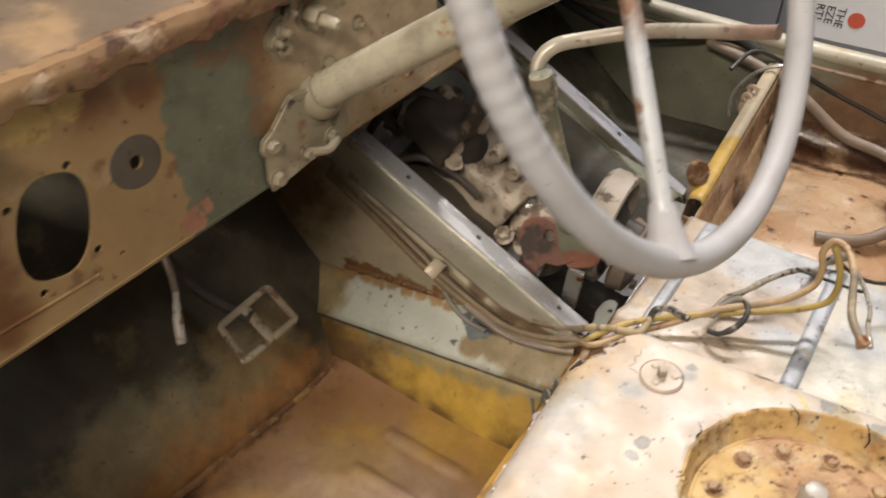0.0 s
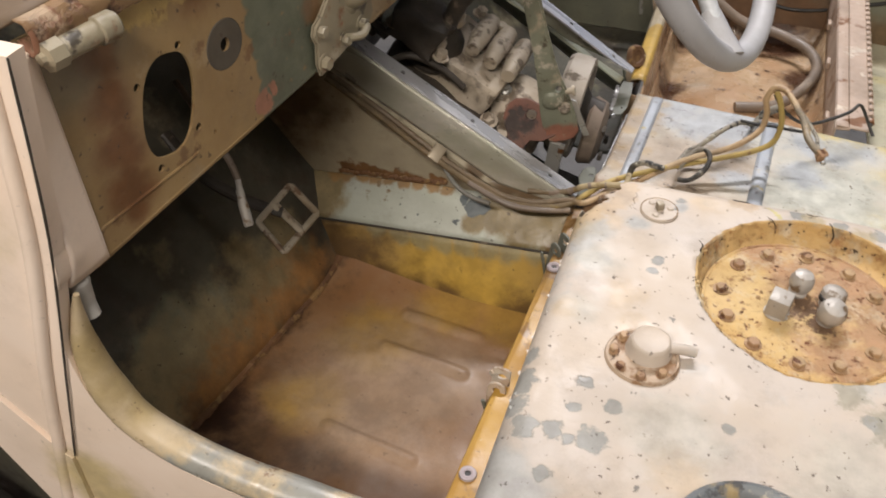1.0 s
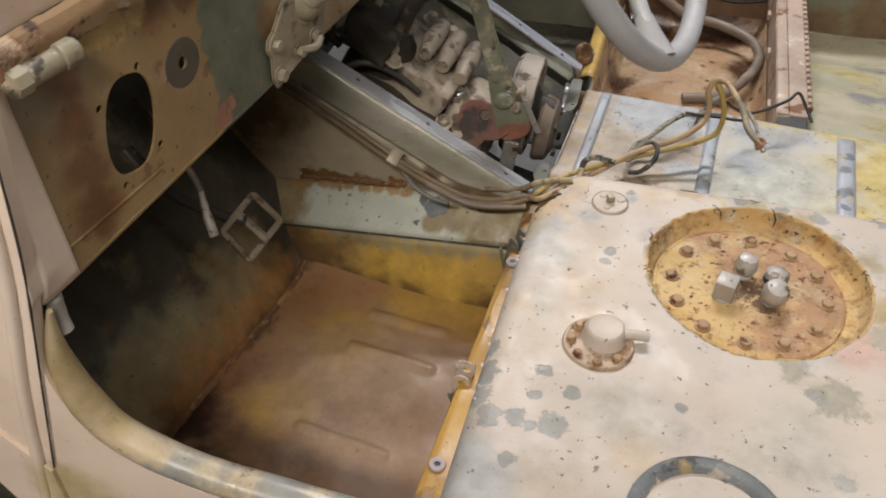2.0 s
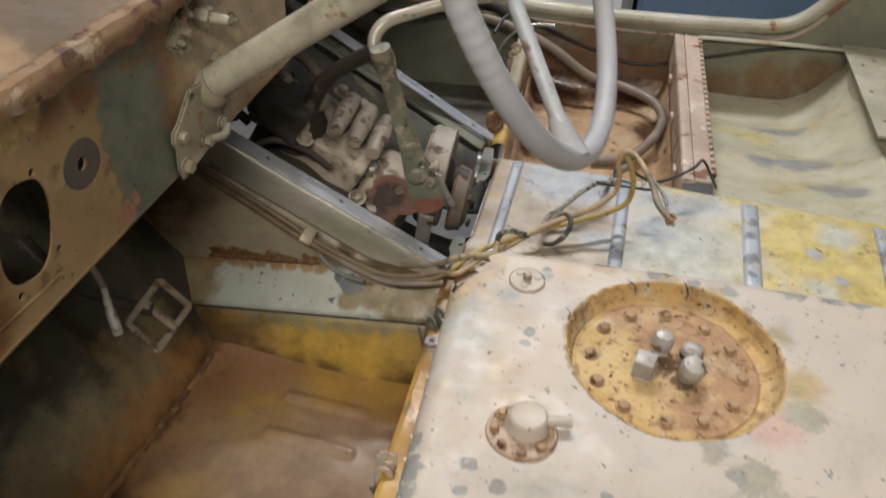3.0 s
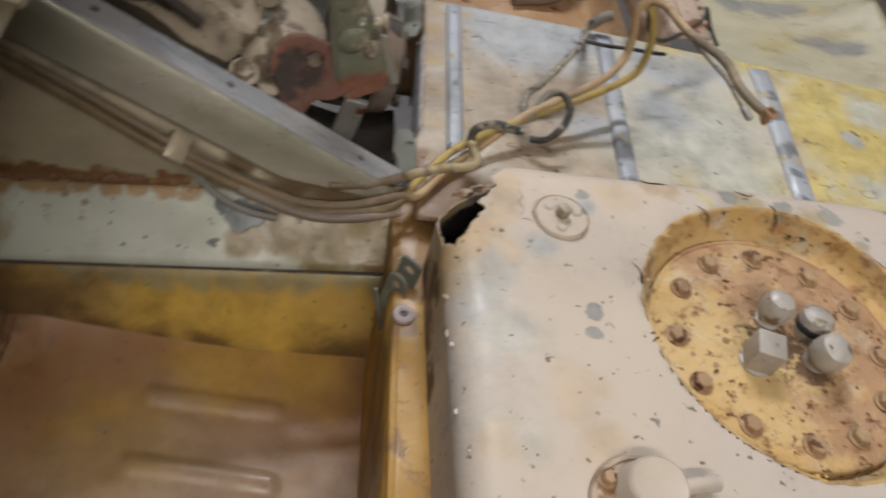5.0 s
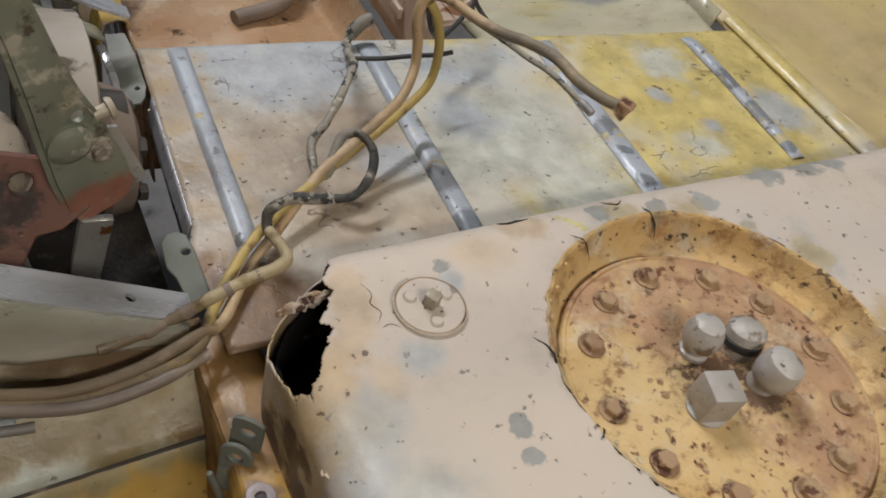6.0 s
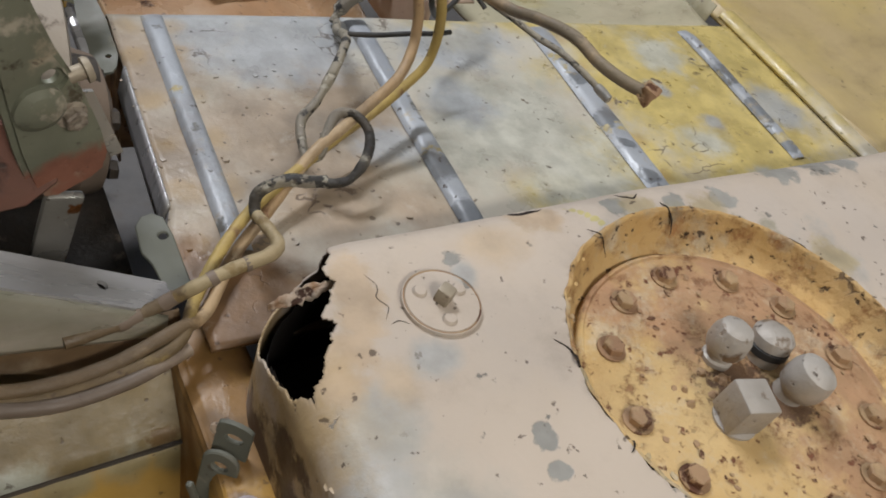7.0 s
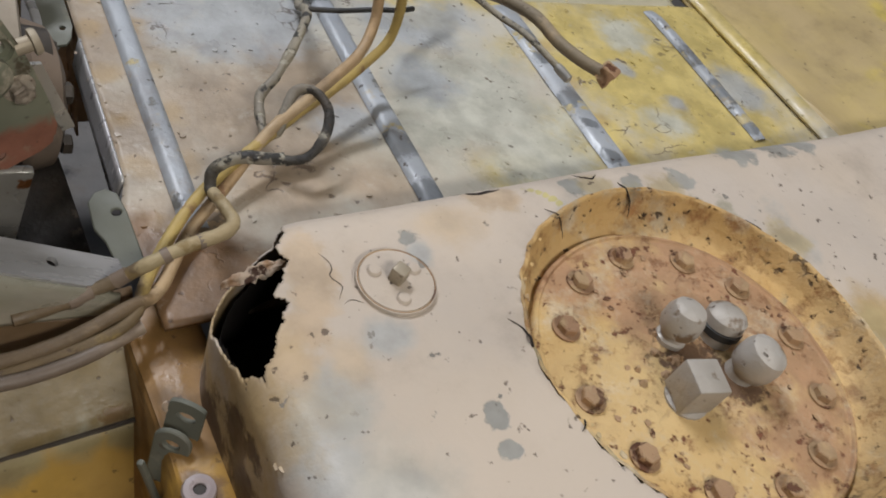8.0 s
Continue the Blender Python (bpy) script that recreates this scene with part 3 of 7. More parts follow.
m_flange = paint("flange_olive_cream", (0.23, 0.205, 0.14), (0.29, 0.25, 0.175), [dict(col=(0.24, 0.11, 0.05), scale=28, lo=0.56, hi=0.64), dict(col=(0.42, 0.37, 0.28), scale=18, lo=0.58, hi=0.66), dict(col=(0.07, 0.06, 0.045), scale=36, lo=0.6, hi=0.68)], rough=0.45, bump=0.6)
m_rim = paint("wheel_rim_grey_plastic", (0.41, 0.41, 0.42), (0.35, 0.35, 0.36), [dict(col=(0.47, 0.455, 0.45), scale=14, lo=0.5, hi=0.7, amount=0.6, chip=0.05)], rough=0.55, bump=0.15, specks=0.2, grime=0.25, gloss=0.1)
m_spoke = paint("spoke_silver_paint", (0.54, 0.57, 0.59), (0.45, 0.47, 0.48), [dict(col=(0.30, 0.17, 0.11), scale=18, lo=0.58, hi=0.64), dict(col=(0.30, 0.16, 0.1), at=[(-0.12, -0.2, 0.47, 0.04)], wobble=1, scale=30, soft=0.3)], rough=0.4, metal=0.1, bump=0.3)
m_black = paint("black_rubber", (0.02, 0.02, 0.02), (0.03, 0.028, 0.025), [], rough=0.6, bump=0.2, specks=0.0, grime=0.3)
m_hose = paint("dusty_brown_hose", (0.20, 0.15, 0.11), (0.14, 0.11, 0.085), [dict(col=(0.34, 0.27, 0.2), scale=12, lo=0.55, hi=0.68)], rough=0.55, bump=0.4)
# dirt along the trunk wires, made darker to stand in for shade
DIRT_SHADE = dict(col=(0.13, 0.09, 0.05), at=[(-0.5, -0.045, 0.11, 0.09), (-0.42, -0.05, 0.07, 0.08), (-0.35, -0.06, 0.03, 0.06), (-0.29, -0.06, 0.01, 0.045), (-0.25, -0.055, 0.005, 0.04), (-0.32, -0.06, 0.02, 0.05), (-0.235, -0.030, 0.012, 0.035), (-0.215, -0.045, 0.010, 0.03), (-0.205, -0.03, 0.018, 0.014)], wobble=2.0, scale=45, soft=0.3, amount=0.92, chip=0.1)
m_wire_y = paint("wire_yellowed_cloth", (0.37, 0.27, 0.08), (0.42, 0.31, 0.11), [DIRT_SHADE, dict(col=(0.25, 0.15, 0.07), scale=30, lo=0.58, hi=0.66)], rough=0.7, bump=0.5, grain=300, grime=0.6)
m_wire_p = paint("wire_pinkish_cloth", (0.40, 0.27, 0.14), (0.44, 0.33, 0.20), [DIRT_SHADE, dict(col=(0.16, 0.14, 0.10), at=[(0.026, 0.06, 0.125, 0.03), (0.028, 0.02, 0.138, 0.03), (0.04, -0.02, 0.14, 0.025)], wobble=1.8, scale=80, soft=0.4, amount=0.8, chip=0.1), dict(col=(0.25, 0.13, 0.07), scale=30, lo=0.58, hi=0.66)], rough=0.6, bump=0.5, grain=300, grime=0.6)
m_wire_c = paint("wire_cream_cloth", (0.38, 0.31, 0.18), (0.32, 0.25, 0.14), [DIRT_SHADE, dict(col=(0.25, 0.18, 0.08), scale=40, lo=0.58, hi=0.66)], rough=0.6, bump=0.5, grain=300, grime=0.6)
m_wire_g = paint("wire_grey_wrapped", (0.33, 0.30, 0.23), (0.18, 0.16, 0.13), [dict(col=(0.035, 0.033, 0.03), scale=70, lo=0.53, hi=0.58), dict(col=(0.50, 0.47, 0.38), scale=110, lo=0.57, hi=0.63), dict(col=(0.03, 0.028, 0.025), at=[(-0.058, 0.062, 0.038, 0.025), (-0.076, 0.045, 0.020, 0.02), (-0.148, 0.02, 0.027, 0.018)], wobble=1.0, scale=60, soft=0.2, amount=0.9)], rough=0.65, bump=0.8, grain=300)
m_pedal = paint("pedal_worn_steel", (0.38, 0.33, 0.25), (0.28, 0.23, 0.16), [dict(col=(0.16, 0.10, 0.06), scale=40, lo=0.52, hi=0.6)], rough=0.55, metal=0.25, bump=0.5)
m_steel = paint("bare_steel", (0.48, 0.47, 0.44), (0.38, 0.37, 0.33), [dict(col=RUST, scale=50, lo=0.64, hi=0.7)], rough=0.35, metal=0.6, bump=0.3)
m_floorc = paint("workshop_concrete", (0.17, 0.16, 0.15), (0.13, 0.125, 0.12), [dict(col=(0.03, 0.03, 0.03), scale=6, lo=0.6, hi=0.7)], rough=0.7, bump=0.3)
m_wall = paint("workshop_wall_paint", (0.16, 0.16, 0.155), rough=0.8, bump=0.1, specks=0.0)
m_ceil = paint("workshop_ceiling_paint", (0.22, 0.22, 0.215), rough=0.8, bump=0.1, specks=0.0)
m_cabgrey = paint("cabinet_grey_enamel", (0.37, 0.39, 0.43), (0.35, 0.37, 0.41), [], rough=0.45, bump=0.05, specks=0.0, grime=0.1)
m_cabblue = paint("cabinet_blue_enamel", (0.17, 0.26, 0.40), (0.19, 0.28, 0.42), [dict(col=(0.23, 0.29, 0.38), scale=5, lo=0.58, hi=0.7, chip=0.0)], rough=0.5, bump=0.08, specks=0.1, grime=0.15)
m_paper = paint("poster_white_paper", (0.88, 0.88, 0.88), (0.85, 0.85, 0.85), [], rough=0.6, bump=0.02, specks=0.0, grime=0.05)
m_ink = paint("poster_black_ink", (0.03, 0.03, 0.03), rough=0.6, bump=0.0, specks=0.0)
m_inkred = paint("poster_red_ink", (0.75, 0.13, 0.07), (0.72, 0.13, 0.07), [], rough=0.6, bump=0.0, specks=0.0, grime=0.0)

# ---------------------------------------------------------------- building helpers


def V(*a):
    return Vector(a)


def thing(name, place, label, category, group="", kind=""):
    ob = new(name)
    ob.location = place
    ob.empty_display_size = 0.05
    return tagged(ob, label, category, group, kind)




def finish(name, bm, material, angle=38, smooth=True):
    bmesh.ops.recalc_face_normals(bm, faces=bm.faces)
    me = bpy.data.meshes.new(name)
    bm.to_mesh(me)
    bm.free()
    me.materials.append(material)
    if smooth:
        me.polygons.foreach_set("use_smooth", [True] * len(me.polygons))
        me.set_sharp_from_angle(angle=radians(angle))
    return me


def origin_of(ob):
    at = Vector((0, 0, 0))
    while ob:
        at += ob.location
        ob = ob.parent
    return at


def part(name, bm, material, parent=None, label="", angle=38, solid=0.0, offset=0.0, smooth=True):
    """Links a bmesh, built in world places, as one mesh object under a thing or under a part."""
    lo = [min(v.co[i] for v in bm.verts) for i in range(3)]
    hi = [max(v.co[i] for v in bm.verts) for i in range(3)]
    base = V((lo[0] + hi[0]) / 2, (lo[1] + hi[1]) / 2, lo[2])
    bmesh.ops.translate(bm, vec=-base, verts=bm.verts)
    ob = new(name, finish(name, bm, material, angle, smooth))
    ob.parent = parent
    ob.location = base - origin_of(parent)
    if solid:
        mod = ob.modifiers.new("thickness", "SOLIDIFY")
        mod.thickness, mod.offset = solid, offset
    if label:
        ob["label"] = label
    return ob


def box(bm, c, s, bev=0.0, turn=None, segs=2):
    made = bmesh.ops.create_cube(bm, size=1.0)["verts"]
    m = Matrix.Translation(c) @ (turn or Matrix.Identity(4)) @ Matrix.Diagonal((*s, 1))
    bmesh.ops.transform(bm, matrix=m, verts=made)
    if bev:
        edges = list({e for v in made for e in v.link_edges})
        bmesh.ops.bevel(bm, geom=edges, offset=bev, segments=segs, affect="EDGES", profile=0.5)
    return bm


def frame_of(d):
    d = d.normalized()
    a = d.cross(V(0, 0, 1))
    if a.length < 1e-3:
        a = d.cross(V(0, 1, 0))
    a.normalize()
    return a, d.cross(a).normalized()


def spline(pts, n=8, closed=False):
    pts = [Vector(p) for p in pts]
    out = []
    k = len(pts)
    for i in range(k if closed else k - 1):
        if closed:
            p0, p1, p2, p3 = (pts[(i + j) % k] for j in (-1, 0, 1, 2))
        else:
            p0, p1, p2, p3 = pts[max(i - 1, 0)], pts[i], pts[i + 1], pts[min(i + 2, k - 1)]
        for j in range(n):
            t = j / n
            out.append(0.5 * (2 * p1 + (p2 - p0) * t + (2 * p0 - 5 * p1 + 4 * p2 - p3) * t * t + (3 * p1 - p0 - 3 * p2 + p3) * t ** 3))
    if not closed:
        out.append(pts[-1])
    return out


def tube(bm, pts, r, segs=10, closed=False, flat=1.0, wob=0.0):
    """A round bar along pts; r one radius or one for each point."""
    rings = []
    n = len(pts)
    side = None
    for i, p in enumerate(pts):
        a = pts[(i + 1) % n] if closed or i < n - 1 else p
        b = pts[i - 1] if closed or i > 0 else p
        d = (a - b).normalized()
        if side is None:
            side = frame_of(d)[0]
        side = (side - d * side.dot(d)).normalized()
        up = d.cross(side)
        rr = r[i] if isinstance(r, (list, tuple)) else r
        if wob:
            rr *= 1 + wob * noise.noise(p * 120)
        rings.append([bm.verts.new(p + side * math.cos(2 * math.pi * j / segs) * rr + up * math.sin(2 * math.pi * j / segs) * rr * flat) for j in range(segs)])
    for i in range(n if closed else n - 1):
        a, b = rings[i], rings[(i + 1) % n]
        for j in range(segs):
            bm.faces.new((a[j], a[(j + 1) % segs], b[(j + 1) % segs], b[j]))
    if not closed:
        bm.faces.new(rings[0][::-1])
        bm.faces.new(rings[-1])
    return bm


def lathe(bm, profile, centre, axis=(0, 0, 1), segs=24, wob=0.0, twist=0.0, caps=True):
    """profile: (radius, height) along the axis; a radius 0 closes the end."""
    axis = Vector(axis).normalized()
    a, b = frame_of(axis)
    c = Vector(centre)
    rings = []
    for r, h in profile:
        if r <= 1e-6:
            rings.append([bm.verts.new(c + axis * h)])
        else:
            ring = []
            for j in range(segs):
                t = 2 * math.pi * j / segs + twist
                rr = r * (1 + wob * noise.noise(V(math.cos(t) * 2, math.sin(t) * 2, h * 60 + r * 50)))
                ring.append(bm.verts.new(c + axis * h + (a * math.cos(t) + b * math.sin(t)) * rr))
            rings.append(ring)
    for p, q in zip(rings, rings[1:]):
        for j in range(segs):
            k = (j + 1) % segs
            if len(p) == 1 and len(q) > 1:
                bm.faces.new((p[0], q[k], q[j]))
            elif len(q) == 1 and len(p) > 1:
                bm.faces.new((p[j], p[k], q[0]))
            elif len(p) > 1:
                bm.faces.new((p[j], p[k], q[k], q[j]))
    for ring, flip in ((rings[0], True), (rings[-1], False)):
        if len(ring) > 1 and caps:
            bm.faces.new(ring[::-1] if flip else ring)
    return bm


def sheet(bm, fn, nu, nv, keep=None):
    """A sheet of quads; fn(u, v) gives the place, keep(u, v) whether a quad stays."""
    grid = [[bm.verts.new(fn(i / nu, j / nv)) for j in range(nv + 1)] for i in range(nu + 1)]
    for i in range(nu):
        for j in range(nv):
            if keep is None or keep((i + 0.5) / nu, (j + 0.5) / nv):
                bm.faces.new((grid[i][j], grid[i + 1][j], grid[i + 1][j + 1], grid[i][j + 1]))
    loose = [v for v in bm.verts if not v.link_faces]
    bmesh.ops.delete(bm, geom=loose, context="VERTS")
    return bm


def plate(bm, outer, holes, thick, m):
    """A flat plate with real holes: outlines in its plane, m takes it to its place; it grows along its own +z."""
    edges = []
    for loop in (outer, *holes):
        vs = [bm.verts.new((x, y, 0)) for x, y in loop]
        edges += [bm.edges.new((vs[i], vs[(i + 1) % len(vs)])) for i in range(len(vs))]
    made = bmesh.ops.triangle_fill(bm, edges=edges, use_beauty=True)["geom"]
    faces = [g for g in made if isinstance(g, bmesh.types.BMFace)]
    up = bmesh.ops.extrude_face_region(bm, geom=faces)["geom"]
    bmesh.ops.translate(bm, vec=(0, 0, thick), verts=[g for g in up if isinstance(g, bmesh.types.BMVert)])
    bmesh.ops.transform(bm, matrix=m, verts=bm.verts)
    return bm


def ring2(cx, cy, r, n=14, squash=1.0):
    return [(cx + r * math.cos(2 * math.pi * i / n), cy + r * squash * math.sin(2 * math.pi * i / n)) for i in range(n)]


def axes(o, x, y):
    x, y = Vector(x).normalized(), Vector(y).normalized()
    z = x.cross(y).normalized()
    y = z.cross(x)
    return Matrix(((x.x, y.x, z.x, o[0]), (x.y, y.y, z.y, o[1]), (x.z, y.z, z.z, o[2]), (0, 0, 0, 1)))


def hexbolt(bm, at, axis, r=0.006, h=0.005, washer=0.0, dome=False):
    at, axis = Vector(at), Vector(axis).normalized()
    if washer:
        lathe(bm, [(washer, 0), (washer, 0.0012), (washer * 0.6, 0.0014)], at, axis, 14)
        at = at + axis * 0.0012
    if dome:
        lathe(bm, [(r, 0), (r * 0.97, h * 0.4), (r * 0.75, h * 0.8), (0, h)], at, axis, 14)
    else:
        lathe(bm, [(r, 0), (r, h * 0.85), (r * 0.86, h), (0, h)], at, axis, 6, twist=random.random())
    return bm


def lerp(a, b, t):
    return a + (b - a) * t


def table(x, rows):
    """Straight lines between (x, y) rows."""
    if x <= rows[0][0]:
        return rows[0][1]
    for (x0, y0), (x1, y1) in zip(rows, rows[1:]):
        if x <= x1:
            return y0 + (y1 - y0) * (x - x0) / (x1 - x0)
    return rows[-1][1]


def dent(p, scale=6.0, amp=0.002):
    return amp * noise.noise(Vector(p) * scale)


# ---------------------------------------------------------------- workshop
GROUND = -0.66


def slab(name, c, s, material, label, category):
    bm = bmesh.new()
    box(bm, c, s)
    ob = part(name, bm, material, None, label)
    return tagged(ob, label, category, kind="structure")


slab("floor", (0, 0, GROUND - 0.05), (7, 7, 0.1), m_floorc, "dark grey stained concrete workshop floor", "floor")
slab("wall_north", (0, 3.05, 0.8), (7, 0.1, 3.1), m_wall, "plain grey painted workshop wall", "wall")
slab("wall_south", (0, -3.55, 0.8), (7, 0.1, 3.1), m_wall, "plain grey painted workshop wall", "wall")
slab("wall_west", (-3.55, -0.25, 0.8), (0.1, 6.5, 3.1), m_wall, "plain grey painted workshop wall", "wall")
slab("wall_east", (3.55, -0.25, 0.8), (0.1, 6.5, 3.1), m_wall, "plain grey painted workshop wall", "wall")
slab("ceiling", (0, 0, 2.4), (7.2, 7.2, 0.1), m_ceil, "pale grey workshop ceiling", "ceiling")

CABY = 2.0


def cabinet(name, x0, x1, material, label, doors):
    ob = thing(name, ((x0 + x1) / 2, CABY + 0.25, GROUND), label, "cabinet")
    bm = bmesh.new()
    box(bm, ((x0 + x1) / 2, CABY + 0.25, GROUND + 0.96), (x1 - x0, 0.46, 1.8), 0.004)
    part("body", bm, material, ob)
    bm = bmesh.new()
    box(bm, ((x0 + x1) / 2, CABY + 0.26, GROUND + 0.03), (x1 - x0 - 0.02, 0.42, 0.06), 0.003)
    part("plinth", bm, m_black, ob)
    w = (x1 - x0 - 0.02) / doors
    for k in range(doors):
        bm = bmesh.new()
        cx = x0 + 0.01 + w * (k + 0.5)
        box(bm, (cx, CABY + 0.008, GROUND + 0.98), (w - 0.006, 0.02, 1.72), 0.004)
        door = part("door", bm, material, ob)
        bm = bmesh.new()
        tube(bm, spline([(cx + w * 0.42, CABY - 0.002, GROUND + 0.95), (cx + w * 0.42, CABY - 0.03, GROUND + 0.97), (cx + w * 0.42, CABY - 0.03, GROUND + 1.08), (cx + w * 0.42, CABY - 0.002, GROUND + 1.1)], 6), 0.005, 8)
        part("handle", bm, m_steel, door, "bright steel pull handle")
    return ob


cabinet("steel_cabinet", -1.28, 0.085, m_cabgrey, "grey enamelled steel cabinet with a poster on it", 3)
cabinet("steel_cabinet", 0.1, 1.5, m_cabblue, "blue enamelled steel cabinet standing on the workshop floor", 2)

# the poster hangs on its side, so its lines run downwards
poster = thing("poster", (-0.135, CABY - 0.004, -0.49), "white printed poster hung sideways on a grey cabinet", "poster")
bm = bmesh.new()
box(bm, (-0.135, CABY - 0.004, -0.345), (0.363, 0.0016, 0.29))
part("paper", bm, m_paper, poster)


def ink_text(words, size, x, z, material, thick=0.0):
    """Words that run downwards from (x, z) on the poster."""
    cu = bpy.data.curves.new("words", "FONT")
    cu.body, cu.size, cu.offset, cu.extrude = words, size, thick, 0.0002
    cu.resolution_u = 3
    tmp = new("words", cu)
    dg = bpy.context.evaluated_depsgraph_get()
    me = bpy.data.meshes.new_from_object(tmp.evaluated_get(dg))
    bpy.data.objects.remove(tmp)
    bm = bmesh.new()
    bm.from_mesh(me)
    bpy.data.meshes.remove(me)
    bmesh.ops.transform(bm, matrix=axes((x, CABY - 0.006, z), (0, 0, -1), (1, 0, 0)), verts=bm.verts)
    part("lettering", bm, material, poster, smooth=False)


ink_text("THE", 0.034, -0.215, -0.385, m_ink)
ink_text("EZE", 0.034, -0.245, -0.385, m_ink)
ink_text("RT!", 0.034, -0.275, -0.385, m_ink)
ink_text("ER", 0.055, -0.055, -0.375, m_ink, 0.002)
bm = bmesh.new()
lathe(bm, [(0.024, 0), (0.024, 0.001)], (-0.158, CABY - 0.005, -0.415), (0, -1, 0), 28)
part("red_dot", bm, m_inkred, poster, "red printed disc")
for k in range(3):
    bm = bmesh.new()
    box(bm, (0.02 + 0.008 * k, CABY - 0.0055, -0.36 - 0.012 * k), (0.004, 0.0008, 0.06), 0, pose(0, 0, 0, 0, 25, 0))
    part("red_stroke", bm, m_inkred, poster)

# ---------------------------------------------------------------- vehicle body
# dash: a plane that runs across, a little askew
DN = V(1, -0.17, 0).normalized()
DS = V(0.17, 1, 0).normalized()


def dash_at(y, z, off=0.0):
    return V(-0.48 + 0.17 * (y + 0.505), y, z) + DN * off


def ds(y):
    return (y + 0.505) * math.sqrt(1 + 0.17 ** 2)


body = thing("vehicle_body", (-0.1, 0.1, -0.3), "stripped open vehicle body in worn cream and ochre paint, partly rusted", "vehicle")


def side_outline():
    """The door opening's edge along the body side, from the pillar to the rear: (x, z)."""
    pts = [(-0.462, 0.0, 0.43), (-0.470, 0.0, 0.34), (-0.472, 0.0, 0.262), (-0.481, 0.0, 0.240), (-0.490, 0.0, 0.205), (-0.494, 0.0, 0.168), (-0.486, 0.0, 0.122), (-0.462, 0.0, 0.084), (-0.425, 0.0, 0.062), (-0.38, 0.0, 0.050), (-0.32, 0.0, 0.044), (-0.15, 0.0, 0.038), (0.2, 0.0, 0.034), (0.75, 0.0, 0.034)]
    return [(p.x, p.z) for p in spline(pts, 6)]


EDGE = side_outline()


def side_panel(y, sign, name, material, x0=-0.535):
    bm = bmesh.new()
    m = Matrix(((1, 0, 0, 0), (0, 0, sign, y), (0, 1, 0, 0), (0, 0, 0, 1)))
    outer = [(x0 - 0.0, 0.43)] + EDGE + [(0.75, -0.34), (x0, -0.34)]
    plate(bm, outer, [], 0.014, m)
    return part(name, bm, material, body)


side_panel(-0.541, -1, "side_panel", m_outer)
# front side panel with its overlapping edge
bm = bmesh.new()
m_side = Matrix(((1, 0, 0, 0), (0, 0, -1, -0.5425), (0, 1, 0, 0), (0, 0, 0, 1)))
plate(bm, [(-0.445, 0.435), (-0.466, 0.298), (-0.504, 0.144), (-0.533, 0.028), (-0.58, 0.083), (-0.66, 0.175), (-0.8, 0.25), (-1.0, 0.30), (-1.0, 0.435)], [], 0.014, m_side)
part("cowl_side_panel", bm, m_outer, body)
bm = bmesh.new()
tube(bm, spline([(-0.462, -0.5575, 0.43), (-0.482, -0.5575, 0.29), (-0.522, -0.5575, 0.14), (-0.548, -0.5575, 0.02), (-0.562, -0.5595, -0.05)], 8), 0.006, 10)
part("bead", bm, m_outer, body)
bm = bmesh.new()
tube(bm, spline([(-0.4435, -0.5575, 0.435), (-0.4645, -0.5575, 0.298), (-0.5025, -0.5575, 0.144), (-0.5315, -0.5575, 0.03)], 10), 0.0009, 6, wob=0.5)
part("panel_seam", bm, m_castdark, body, "dark open seam between the side panels")
bm = bmesh.new()
plate(bm, [(-0.534, 0.026), (-0.584, 0.081), (-0.66, 0.171), (-0.80, 0.245), (-0.86, 0.20), (-0.70, 0.10), (-0.625, 0.02), (-0.586, -0.062), (-0.565, -0.12), (-0.535, -0.14)], [], 0.017, Matrix(((1, 0, 0, 0), (0, 0, -1, -0.5425), (0, 1, 0, 0), (0, 0, 0, 1))))
part("lower_side_panel", bm, m_outer, body, "dusty fender edge")
tyre = thing("tyre", (-0.86, -0.63, GROUND), "black ribbed rubber tyre under the fender", "tyre")
bm = bmesh.new()
lathe(bm, [(0.20, -0.07), (0.27, -0.082), (0.315, -0.075), (0.33, -0.06), (0.326, -0.045), (0.334, -0.035), (0.328, -0.02), (0.336, -0.008), (0.329, 0.005), (0.335, 0.02), (0.327, 0.035), (0.332, 0.05), (0.31, 0.075), (0.27, 0.082), (0.20, 0.07)], (-0.86, -0.63, GROUND + 0.335), (0, 1, 0), 64, caps=False)
part("tread", bm, m_black, tyre)
bm = bmesh.new()
lathe(bm, [(0.0, -0.01), (0.10, -0.02), (0.19, -0.05), (0.205, -0.06), (0.205, 0.06)], (-0.86, -0.63, GROUND + 0.335), (0, 1, 0), 40, caps=False)
part("rim", bm, m_outer, tyre)
bm = bmesh.new()
sill = [V(x + (0.006 if z > 0.1 else 0), -0.541, z + (0.007 if z < 0.1 else 0)) for x, z in EDGE if z < 0.232]
tube(bm, sill, [min(0.016, 0.003 + 0.0008 * i) + 0.001 * noise.noise(p * 20) for i, p in enumerate(sill)], 14, flat=0.85)
part("sill_bead", bm, m_sill, body, "rolled door sill edge, scuffed to blue-grey primer")
# pillar return behind the dash end
bm = bmesh.new()
sheet(bm, lambda u, v: V(table(lerp(0.236, 0.412, v), [(0.236, -0.482), (0.262, -0.4715), (0.34, -0.4695), (0.43, -0.4615)]), -0.5415, lerp(0.236, 0.412, v)).lerp(dash_at(-0.509 + 0.006 * (1 - v), lerp(0.236, 0.412, v), 0.004), u) + V(0.001 * math.sin(u * 3.1), 0, 0), 8, 24)
part("pillar", bm, m_outer, body, solid=0.004)
